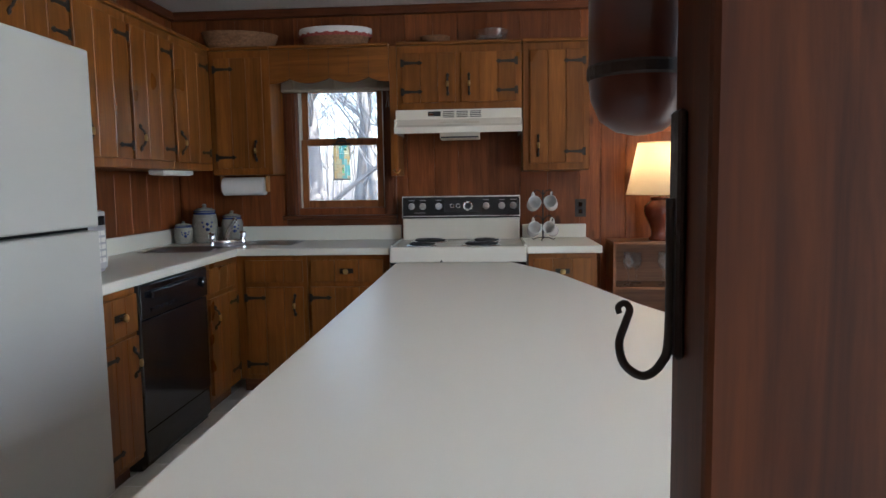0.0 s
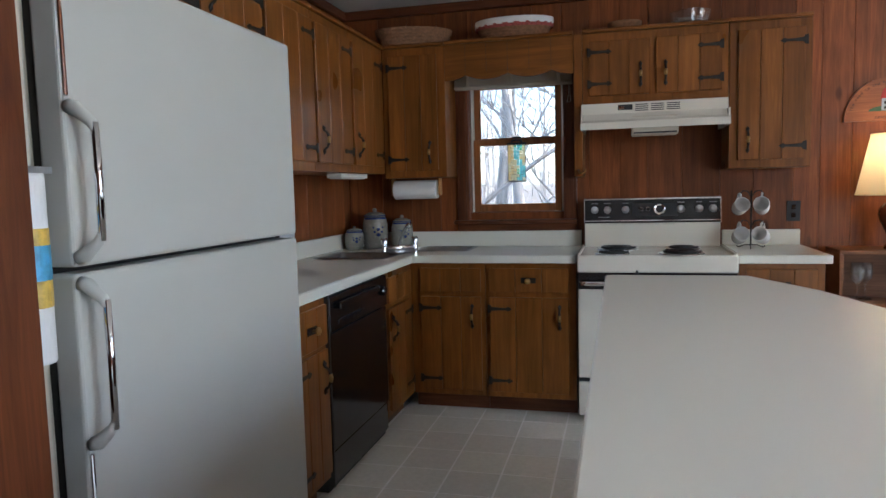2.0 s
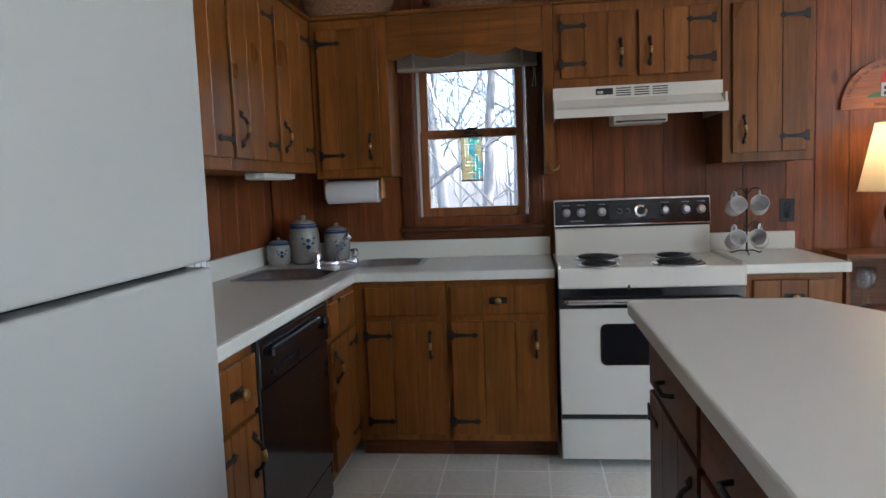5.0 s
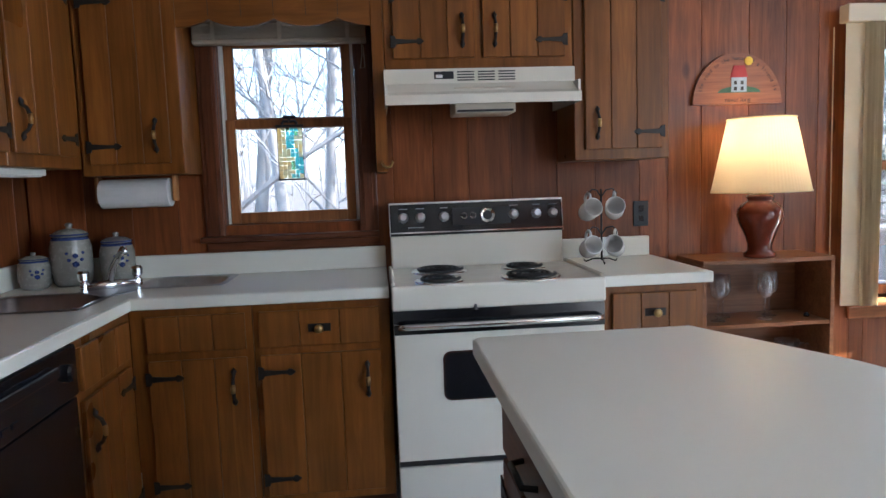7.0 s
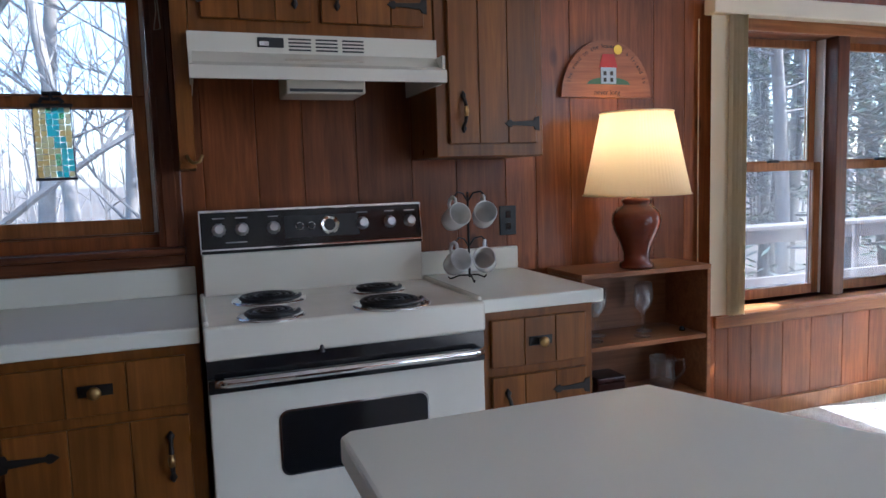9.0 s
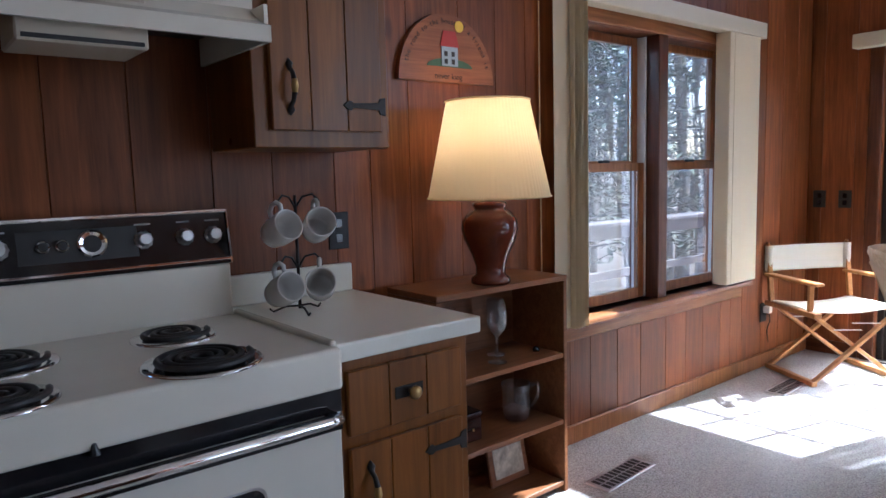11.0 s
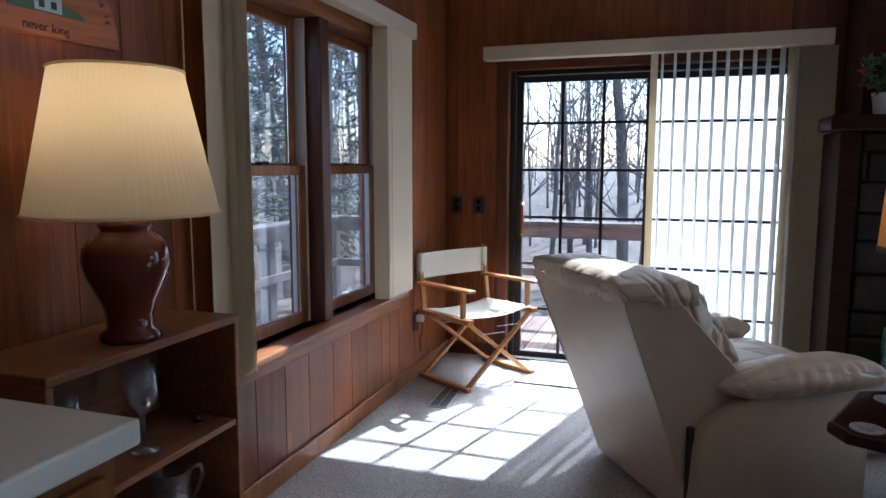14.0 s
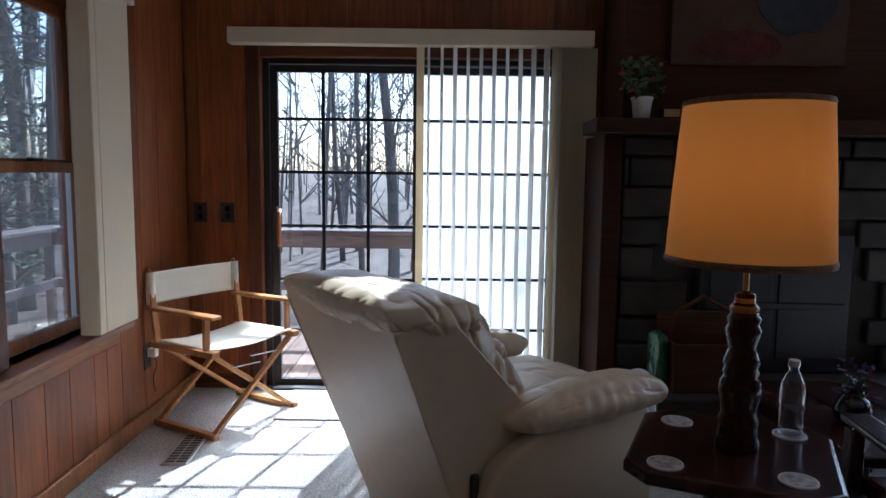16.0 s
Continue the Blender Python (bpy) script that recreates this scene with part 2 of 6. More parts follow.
def carpet_material():
    m = mat("grey_carpet", (0.4, 0.38, 0.37), 0.95)
    v = coords(m, per_object=False)
    f = tex(m, v, 150, 3, 0.7)
    broad = tex(m, v, 1.4, 3)
    c = ramp(m, f, [(0.34, (0.20, 0.185, 0.18)), (0.5, (0.42, 0.40, 0.385)), (0.66, (0.62, 0.60, 0.575))])
    c = mix(m, c, ramp(m, broad, [(0.3, (0.85, 0.85, 0.85)), (0.7, (1.05, 1.04, 1.03))]), 1.0, "MULTIPLY")
    link(m, c, "Base Color")
    bump(m, f, 0.9, 0.006)
    return m


def vinyl_material():
    m = mat("vinyl_tile", (0.6, 0.59, 0.53), 0.3)
    n, l, _ = nodes(m)
    v = coords(m)
    f = tex(m, v, 40, 5, 0.7)
    c = ramp(m, f, [(0.35, (0.68, 0.68, 0.62)), (0.65, (0.77, 0.77, 0.71))])
    oi = n.new("ShaderNodeObjectInfo")
    c = mix(m, c, ramp(m, oi.outputs["Random"], [(0, (0.94, 0.94, 0.94)), (1, (1.03, 1.03, 1.02))]), 1.0, "MULTIPLY")
    link(m, c, "Base Color")
    bump(m, f, 0.1, 0.001)
    return m


CARPET, VINYL = carpet_material(), vinyl_material()
GROUT = plain("tile_joint", (0.93, 0.93, 0.91), 0.6)
SHADE = cloth("pleated_shade", (0.88, 0.78, 0.56), 0.6)
SHADE_TAN = cloth("tan_shade", (0.76, 0.39, 0.095), 0.5)

# ---- building helpers ----
ORIGIN = {}


def thing(name, label, category, at=(0, 0, 0), group="", kind="", turn=0):
    ob = new(name)
    ob.empty_display_size = 0.1
    ob.matrix_world = pose(*at, 0, 0, turn)
    ORIGIN[ob] = ob.matrix_world.copy()
    return tagged(ob, label, category, group, kind)


def part(name, bm, material, parent=None, label="", smooth=False, local=False):
    """One mesh object from bm, which is drawn in the world's axes, or with local in the thing's own."""
    if parent is not None and not local:
        bmesh.ops.transform(bm, matrix=ORIGIN[parent].inverted(), verts=bm.verts)
    me = bpy.data.meshes.new(name)
    if smooth:
        for f in bm.faces:
            f.smooth = True
    bm.to_mesh(me)
    bm.free()
    for one in material if isinstance(material, (list, tuple)) else [material]:
        me.materials.append(one)
    ob = new(name, me)
    if parent is not None:
        ob.parent = parent
        ORIGIN[ob] = ORIGIN[parent]
    else:
        ORIGIN[ob] = Matrix()
    if label:
        ob["label"] = label
    return ob


def box(x0, y0, z0, x1, y1, z1, r=0.0, bm=None, seg=1):
    bm = bm or bmesh.new()
    made = bmesh.ops.create_cube(bm, size=1.0)
    bmesh.ops.transform(bm, verts=made["verts"], matrix=Matrix.Translation(((x0 + x1) / 2, (y0 + y1) / 2, (z0 + z1) / 2)) @ Matrix.Diagonal((abs(x1 - x0), abs(y1 - y0), abs(z1 - z0), 1)))
    if r:
        edges = {e for v in made["verts"] for e in v.link_edges}
        bmesh.ops.bevel(bm, geom=list(edges), offset=r, segments=seg, profile=0.5, affect="EDGES")
    return bm


def lathe(profile, at=(0, 0, 0), steps=28, bm=None, axis="z", flute=0.0, flutes=0):
    """A turned shape from (radius, height) pairs."""
    bm = bm or bmesh.new()
    rings = []
    for r, h in profile:
        ring = []
        for k in range(steps):
            a = 2 * math.pi * k / steps
            q = r * (1 + (flute * math.cos(a * flutes) if flutes else 0))
            p = Vector((q * math.cos(a), q * math.sin(a), h))
            if axis == "x":
                p = Vector((p.z, p.x, p.y))
            elif axis == "y":
                p = Vector((p.x, p.z, p.y))
            ring.append(bm.verts.new(p + Vector(at)))
        rings.append(ring)
    for a, b in zip(rings, rings[1:]):
        for k in range(steps):
            bm.faces.new((a[k], a[(k + 1) % steps], b[(k + 1) % steps], b[k]))
    bm.faces.new(rings[0][::-1])
    bm.faces.new(rings[-1])
    bmesh.ops.recalc_face_normals(bm, faces=bm.faces)
    return bm


def shell(profile, at=(0, 0, 0), steps=40, flute=0.0, flutes=0):
    """An open turned wall with no caps, such as a lamp shade."""
    bm = bmesh.new()
    rings = []
    for r, h in profile:
        rings.append([bm.verts.new(Vector((r * (1 + (flute * math.cos(2 * math.pi * k / steps * flutes) if flutes else 0)) * math.cos(2 * math.pi * k / steps),
                                           r * (1 + (flute * math.cos(2 * math.pi * k / steps * flutes) if flutes else 0)) * math.sin(2 * math.pi * k / steps), h)) + Vector(at)) for k in range(steps)])
    for a, b in zip(rings, rings[1:]):
        for k in range(steps):
            bm.faces.new((a[k], a[(k + 1) % steps], b[(k + 1) % steps], b[k]))
    return bm


def tube(points, r, steps=8, bm=None, closed=False):
    """A round bar along points; r is one radius or one for each point."""
    bm = bm or bmesh.new()
    pts = [Vector(p) for p in points]
    rs = r if isinstance(r, (list, tuple)) else [r] * len(pts)
    rings, up = [], None
    for k, p in enumerate(pts):
        d = (pts[min(k + 1, len(pts) - 1)] - pts[max(k - 1, 0)]).normalized()
        if up is None:
            up = d.orthogonal().normalized()
        up = (up - d * up.dot(d)).normalized()
        side = d.cross(up)
        rings.append([bm.verts.new(p + (up * math.cos(2 * math.pi * j / steps) + side * math.sin(2 * math.pi * j / steps)) * rs[k]) for j in range(steps)])
    for a, b in zip(rings, rings[1:]):
        for j in range(steps):
            bm.faces.new((a[j], a[(j + 1) % steps], b[(j + 1) % steps], b[j]))
    bm.faces.new(rings[0][::-1])
    bm.faces.new(rings[-1])
    return bm


def prism(outline, z0, z1, r=0.0, bm=None, seg=2):
    """A flat slab of the given outline, its edges rounded by r."""
    bm = bm or bmesh.new()
    low = [bm.verts.new((x, y, z0)) for x, y in outline]
    f = bm.faces.new(low)
    up = bmesh.ops.extrude_face_region(bm, geom=[f])
    bmesh.ops.translate(bm, verts=[v for v in up["geom"] if isinstance(v, bmesh.types.BMVert)], vec=(0, 0, z1 - z0))
    bmesh.ops.recalc_face_normals(bm, faces=bm.faces)
    if r:
        rim = [e for e in bm.edges if abs(e.verts[0].co.z - e.verts[1].co.z) < 1e-6]
        bmesh.ops.bevel(bm, geom=rim, offset=r, segments=seg, profile=0.5, affect="EDGES")
    return bm


def moved(bm, m):
    bmesh.ops.transform(bm, matrix=m, verts=bm.verts)
    return bm


def text_bars(name, parent, words, size, m, material, depth=0.0006):
    """Lettering in the built-in font, turned into a mesh."""
    cu = bpy.data.curves.new(name, "FONT")
    cu.body, cu.size, cu.align_x, cu.align_y, cu.extrude = words, size, "CENTER", "CENTER", depth
    tmp = bpy.data.objects.new(name, cu)
    me = bpy.data.meshes.new_from_object(tmp)
    bpy.data.objects.remove(tmp)
    bm = bmesh.new()
    bm.from_mesh(me)
    moved(bm, m)
    return part(name, bm, material, parent)


# ---- the room ----
WALL_Y, WALL_W, WALL_E, WALL_S = 0.635, -1.575, 4.72, -6.0
KITCHEN_TOP, LIVING_TOP = 2.48, 3.3
FZ = 0.075  # the carpeted floor lies a low step above the kitchen's
rng = random.Random(5)


def wall_with_holes(name, axis, at, thick, a0, a1, z0, z1, holes, material=PANEL):
    """A wall along x (axis 'y', at y) or along y (axis 'x'), as blocks round its openings (a0, z0, a1, z1)."""
    bm = bmesh.new()
    cuts = sorted({a0, a1, *[h[0] for h in holes], *[h[2] for h in holes]})
    for c, d in zip(cuts, cuts[1:]):
        spans = [(z0, z1)]
        for h in holes:
            if h[0] <= c + 1e-6 and h[2] >= d - 1e-6:
                spans = [s for lo, hi in spans for s in ((lo, min(hi, h[1])), (max(lo, h[3]), hi)) if s[1] - s[0] > 1e-4]
        for lo, hi in spans:
            if axis == "y":
                box(c, at, lo, d, at + thick, hi, bm=bm)
            else:
                box(at, c, lo, at + thick, d, hi, bm=bm)
    return tagged(part(name, bm, material), "pine-clad room wall", "wall", kind="structure")


def boards(wall, axis, face, sign, a0, a1, z0, z1, holes):
    """Upright boards of uneven width on a wall's face, each an object of its own, with a groove between."""
    a = a0
    while a < a1 - 0.02:
        w = min(rng.choice((0.165, 0.185, 0.20, 0.215, 0.235)), a1 - a)
        edges = sorted({a, a + w, *[q for h in holes for q in (h[0], h[2]) if a < q < a + w]})
        for c, d in zip(edges, edges[1:]):
            spans = [(z0, z1)]
            for h in holes:
                if h[0] < d - 1e-4 and h[2] > c + 1e-4:
                    spans = [s for lo, hi in spans for s in ((lo, min(hi, h[1])), (max(lo, h[3]), hi)) if s[1] - s[0] > 0.01]
            g0, g1 = (0.0004 if c == a else 0), (0.0004 if d == a + w else 0)
            for lo, hi in spans:
                t = 0.014
                if axis == "y":
                    bm = box(c + g0, face, lo, d - g1, face + sign * t, hi, 0.0022)
                else:
                    bm = box(face, c + g0, lo, face + sign * t, d - g1, hi, 0.0022)
                part("board", bm, PANEL, wall)
        a += w


WIN1 = (-0.715, 1.13, -0.115, 1.97)
WIN2 = (2.36, 0.64, 3.74, 1.92)
SLIDE = (-1.45, 0.02, 0.21, 1.905)
HIGH = (-1.20, 2.60, 0.06, 3.02)
wall_n = wall_with_holes("wall_north", "y", WALL_Y, 0.16, WALL_W, WALL_E + 0.16, 0, LIVING_TOP, [WIN1, WIN2])
# the third hole is an invented opening, out of view, that lets light in
wall_e = wall_with_holes("wall_east", "x", WALL_E, 0.16, WALL_S, WALL_Y, 0, LIVING_TOP, [SLIDE, HIGH, (-5.6, 0.3, -3.1, 2.9)])
wall_w = wall_with_holes("wall_west", "x", WALL_W - 0.16, 0.16, WALL_S, WALL_Y + 0.16, 0, LIVING_TOP, [])
# unseen south opening, added only for its light
wall_s = wall_with_holes("wall_south", "y", WALL_S - 0.16, 0.16, WALL_W, WALL_E + 0.16, 0, LIVING_TOP, [(2.9, 0.9, 4.2, 2.1)])

floor = tagged(part("floor", box(WALL_W, WALL_S, -0.12, 1.25, WALL_Y, -0.0012), GROUT), "off-white vinyl tile floor", "floor", kind="structure")
carpet = tagged(part("carpet", box(1.25, WALL_S, -0.12, WALL_E + 0.0, WALL_Y, FZ), CARPET), "grey flecked loop carpet", "carpet", kind="structure")
ceil = tagged(part("ceiling", box(WALL_W, WALL_S, KITCHEN_TOP, 1.35, WALL_Y, KITCHEN_TOP + 0.1), CEILING), "white painted ceiling", "ceiling", kind="structure")
tagged(part("ceiling_living", box(1.35, WALL_S, LIVING_TOP - 0.02, WALL_E, WALL_Y, LIVING_TOP + 0.1), CEILING), "white painted ceiling", "ceiling", kind="structure")
tagged(part("ceiling_drop", box(1.31, WALL_S, KITCHEN_TOP + 0.1, 1.35, WALL_Y, LIVING_TOP - 0.02), CEILING), "white painted ceiling step", "ceiling", kind="structure")
tagged(part("cornice_north", box(WALL_W, WALL_Y - 0.045, KITCHEN_TOP - 0.06, 1.35, WALL_Y - 0.0145, KITCHEN_TOP - 0.002, 0.006), TRIM_X), "dark pine cornice board", "trim", kind="structure")
tagged(part("cornice_west", box(WALL_W + 0.0145, -3.2, KITCHEN_TOP - 0.06, WALL_W + 0.045, WALL_Y - 0.046, KITCHEN_TOP - 0.002, 0.006), TRIM_Y), "dark pine cornice board", "trim", kind="structure")
tagged(part("baseboard_north", box(2.03, WALL_Y - 0.03, FZ, WALL_E - 0.015, WALL_Y - 0.0145, FZ + 0.085, 0.004), LIT_SASH), "pine baseboard", "baseboard", kind="structure")
tagged(part("baseboard_east", box(WALL_E - 0.03, 0.30, FZ, WALL_E - 0.0145, WALL_Y - 0.031, FZ + 0.085, 0.004), TRIM_Y), "pine baseboard", "baseboard", kind="structure")

# ---- kitchen ----
FACE = {"S": Matrix(((1, 0, 0, 0), (0, -1, 0, 0), (0, 0, 1, 0), (0, 0, 0, 1))), "E": Matrix(((0, 1, 0, 0), (1, 0, 0, 0), (0, 0, 1, 0), (0, 0, 0, 1))),
        "W": Matrix(((0, -1, 0, 0), (1, 0, 0, 0), (0, 0, 1, 0), (0, 0, 0, 1)))}


def faced(bm, face, plane):
    """From (along, out, up) to the world, out of the plane of a cabinet's front."""
    shift = {"S": (0, plane, 0), "E": (plane, 0, 0), "W": (plane, 0, 0)}[face]
    moved(bm, Matrix.Translation(shift) @ FACE[face])
    bmesh.ops.recalc_face_normals(bm, faces=bm.faces)
    return bm


def strap_hinge(u, z, way, out):
    """A forged strap hinge: a butterfly flange on the frame and a tapered strap along the door."""
    o = [(-0.011, -0.026), (0.008, -0.022), (0.012, -0.011), (0.055, -0.008), (0.095, -0.0065), (0.102, -0.013), (0.112, -0.012), (0.128, 0.0)]
    o = o + [(q, -h) for q, h in o[-2::-1]]
    bm = prism([(u + way * q, z + h) for q, h in o], 0, 0.0045, 0.001, seg=1)
    moved(bm, Matrix(((1, 0, 0, 0), (0, 0, 1, out), (0, 1, 0, 0), (0, 0, 0, 1))))
    return bm


def pull(u, z, out):
    """An upright iron pull with two leaf-shaped plates and a bowed grip."""
    return tube([(u, out, z - 0.072), (u, out + 0.003, z - 0.058), (u, out + 0.006, z - 0.046), (u, out + 0.02, z - 0.036), (u, out + 0.03, z - 0.012), (u, out + 0.03, z + 0.012), (u, out + 0.02, z + 0.036), (u, out + 0.006, z + 0.046), (u, out + 0.003, z + 0.058), (u, out, z + 0.072)],
                [0.002, 0.011, 0.006, 0.006, 0.0075, 0.0075, 0.006, 0.006, 0.011, 0.002], 8)


def grip(u, z, out):
    return tube([(u, out + 0.0295, z - 0.017), (u, out + 0.0305, z), (u, out + 0.0295, z + 0.017)], [0.0075, 0.0098, 0.0075], 8)


def knob(u, z, out):
    bm = lathe([(0.006, 0), (0.006, 0.014), (0.016, 0.02), (0.017, 0.028), (0.010, 0.034), (0.001, 0.035)], (0, 0, 0), 14)
    moved(bm, Matrix.Translation((u, out, z)) @ Matrix.Rotation(radians(-90), 4, "X"))
    return bm


def front(kind, owner, face, plane, u0, u1, z0, z1, count=3, material=None):
    """A door or drawer front: a thin back with upright boards on it, their edges eased."""
    material = material or CAB
    d = part(kind, faced(box(u0 + 0.003, 0.0, z0 + 0.003, u1 - 0.003, 0.005, z1 - 0.003), face, plane), material, owner)
    w = (u1 - u0) / count
    for k in range(count):
        a, b = u0 + k * w + (0.0008 if k else 0), u0 + (k + 1) * w - (0.0008 if k < count - 1 else 0)
        part("board", faced(box(a, 0.0052, z0, b, 0.019, z1, 0.0022), face, plane), material, d)
    return d


def door(cabinet, face, plane, u0, u1, z0, z1, hinge, handle_high=False, hinges=(0.12, 0.88), material=None):
    """A boarded cabinet door with its strap hinges and pull; hinge is -1 or 1 for the side that it turns on."""
    d = front("door", cabinet, face, plane, u0, u1, z0, z1, 3, material)
    edge = u0 if hinge < 0 else u1
    for h in hinges:
        part("hinge", faced(strap_hinge(edge, z0 + h * (z1 - z0), -hinge, 0.0195), face, plane), IRON, d, "dark iron strap hinge")
    hu = (u1 - 0.05) if hinge < 0 else (u0 + 0.05)
    hz = z1 - 0.11 if handle_high else z0 + 0.11
    part("handle", faced(pull(hu, hz, 0.0195), face, plane), IRON, d, "dark iron pull", True)
    part("grip", faced(grip(hu, hz, 0.0195), face, plane), BRASS, d, "brass grip", True)
    return d


def drawer(cabinet, face, plane, u0, u1, z0, z1, with_knob=True):
    d = front("drawer", cabinet, face, plane, u0, u1, z0, z1)
    if with_knob:
        u, z = (u0 + u1) / 2, (z0 + z1) / 2
        part("knob_plate", faced(box(u - 0.042, 0.0195, z - 0.015, u + 0.042, 0.0225, z + 0.015, 0.001), face, plane), IRON, d, "dark iron plate")
        part("knob", faced(knob(u, z, 0.0225), face, plane), BRASS, d, "aged brass knob", True)
    return d


TOE, BASE_TOP = 0.095, 0.875


def base_cabinet(label, face, plane, u0, u1, doors, drawers, deep=0.58):
    """A base unit: carcass with a recessed plinth; doors (u0, u1, hinge), drawers (u0, u1, z0, z1, knob)."""
    c = thing("base_cabinet", label, "cabinet", {"S": ((u0 + u1) / 2, plane + deep / 2, 0), "E": (plane - deep / 2, (u0 + u1) / 2, 0)}[face], "kitchen base cabinets")
    part("body", faced(box(u0, -deep, TOE, u1, 0, BASE_TOP, 0.002), face, plane - 0.0005 if face == "E" else plane + 0.0005), CAB, c)
    part("plinth", faced(box(u0, -deep, 0.0, u1, -0.07, TOE - 0.001), face, plane), TRIM_X, c, "dark recessed plinth")
    for a, b, h, z0, z1 in doors:
        door(c, face, plane, a, b, z0, z1, h, True)
    for a, b, z0, z1, k in drawers:
        drawer(c, face, plane, a, b, z0, z1, k)
    return c


base_cabinet("honey-brown base cabinet under the sink counter", "S", 0.02, -0.9552, -0.515, [(-0.895, -0.54, -1, 0.13, 0.675)], [(-0.895, -0.54, 0.705, 0.84, False)])
base_cabinet("honey-brown base cabinet beside the stove", "S", 0.02, -0.513, -0.006, [(-0.49, -0.045, -1, 0.13, 0.675)], [(-0.49, -0.045, 0.705, 0.84, True)])
base_cabinet("honey-brown corner base cabinet by the dishwasher", "E", -0.955, -0.455, 0.018, [(-0.44, -0.04, 1, 0.13, 0.675)], [(-0.44, -0.04, 0.705, 0.84, False)])
base_cabinet("honey-brown base cabinet with a drawer beside the fridge", "E", -0.955, -1.535, -1.205, [(-1.52, -1.225, -1, 0.13, 0.655)], [(-1.52, -1.225, 0.675, 0.84, True)])
base_cabinet("honey-brown base cabinet between stove and bookshelf", "S", 0.02, 0.83, 1.235, [(0.86, 1.20, 1, 0.13, 0.655)], [(0.86, 1.20, 0.685, 0.84, True)])


def upper_cabinet(label, face, plane, u0, u1, z0, z1, doors, deep=0.285, name="wall_cabinet"):
    c = thing(name, label, "cabinet", {"S": ((u0 + u1) / 2, plane + deep / 2, z0), "E": (plane - deep / 2, (u0 + u1) / 2, z0)}[face], "kitchen wall cabinets")
    part("body", faced(box(u0, -deep, z0, u1, 0, z1, 0.003), face, plane), CAB, c)
    part("top_moulding", faced(box(u0, -deep, z1 + 0.001, u1, 0.015, z1 + 0.022, 0.004), face, plane), CAB_X, c)
    for a, b, h in doors:
        tall = z1 - z0 > 0.5
        door(c, face, plane, a, b, z0 + 0.045, z1 - 0.05, h, False, (0.10, 0.90) if tall else (0.22, 0.80))
    return c


UP0, UP1, UF = 1.365, 2.16, 0.335
upper_cabinet("honey-brown wall cabinet in the corner beside the window", "S", UF, -1.198, -0.802, UP0, UP1, [(-1.16, -0.85, -1)])
upper_cabinet("low honey-brown wall cabinet over the range hood", "S", UF, 0.022, 0.812, 1.757, UP1, [(0.06, 0.395, -1), (0.43, 0.775, 1)])
upper_cabinet("tall honey-brown wall cabinet beside the range hood", "S", UF, 0.816, 1.232, UP0, UP1, [(0.86, 1.195, 1)])
upper_cabinet("honey-brown wall cabinet over the sink counter", "E", -1.2, -0.225, 0.333, 1.395, UP1, [(-0.205, 0.255, 1)], 0.355)
upper_cabinet("honey-brown wall cabinet over the counter", "E", -1.2, -0.70, -0.227, 1.395, UP1, [(-0.685, -0.24, 1)], 0.355)
upper_cabinet("honey-brown wall cabinet beside the fridge", "E", -1.2, -1.175, -0.702, 1.395, UP1, [(-1.16, -0.715, 1)], 0.355)
upper_cabinet("honey-brown wall cabinet over the fridge", "E", -1.2, -2.62, -1.177, 1.86, UP1, [(-1.62, -1.195, 1), (-2.1, -1.65, 1)], 0.355)
side = thing("cabinet_end_panel", "narrow honey-brown end panel with a hook under it", "panel", (0.0, 0.48, UP0), "")
part("panel", box(-0.028, UF, 1.345, 0.0205, WALL_Y - 0.015, UP1, 0.002), CAB, side)
part("hook", tube([(-0.004, 0.33, 1.385), (0.0, 0.31, 1.372), (0.012, 0.298, 1.362), (0.030, 0.298, 1.366), (0.040, 0.298, 1.386)], 0.005, 8), BRASS, side, "small brass cup hook", True)


def valance_board():
    """The scalloped board that bridges the window between the cabinets."""
    t = thing("window_valance", "scalloped honey-brown board over the kitchen window", "valance", (-0.38, UF, 1.95))
    x0, x1, zt = -0.80, -0.03, 2.16
    outline = [(x0, zt)]
    n = 48
    for k in range(n + 1):
        a = k / n
        z = 1.974 - 0.032 * abs(math.cos(a * math.pi * 3)) ** 0.8
        outline.append((x0 + (x1 - x0) * a, z))
    outline += [(x1, zt)]
    bm = prism(outline, 0, 0.018)
    moved(bm, Matrix(((1, 0, 0, 0), (0, 0, 1, UF), (0, 1, 0, 0), (0, 0, 0, 1))))
    bmesh.ops.recalc_face_normals(bm, faces=bm.faces)
    part("board", bm, CAB_X, t)
    part("top_moulding", box(x0, UF - 0.014, zt + 0.001, x1, UF + 0.03, zt + 0.022, 0.004), CAB_X, t)
    for k in range(1, 6):
        x = x0 + (x1 - x0) * k / 6
        part("joint", box(x - 0.001, UF - 0.0015, 1.985, x + 0.001, UF - 0.0003, zt - 0.004), SEAM, t)


valance_board()

# counters
CT0, CT1 = 0.876, 0.914


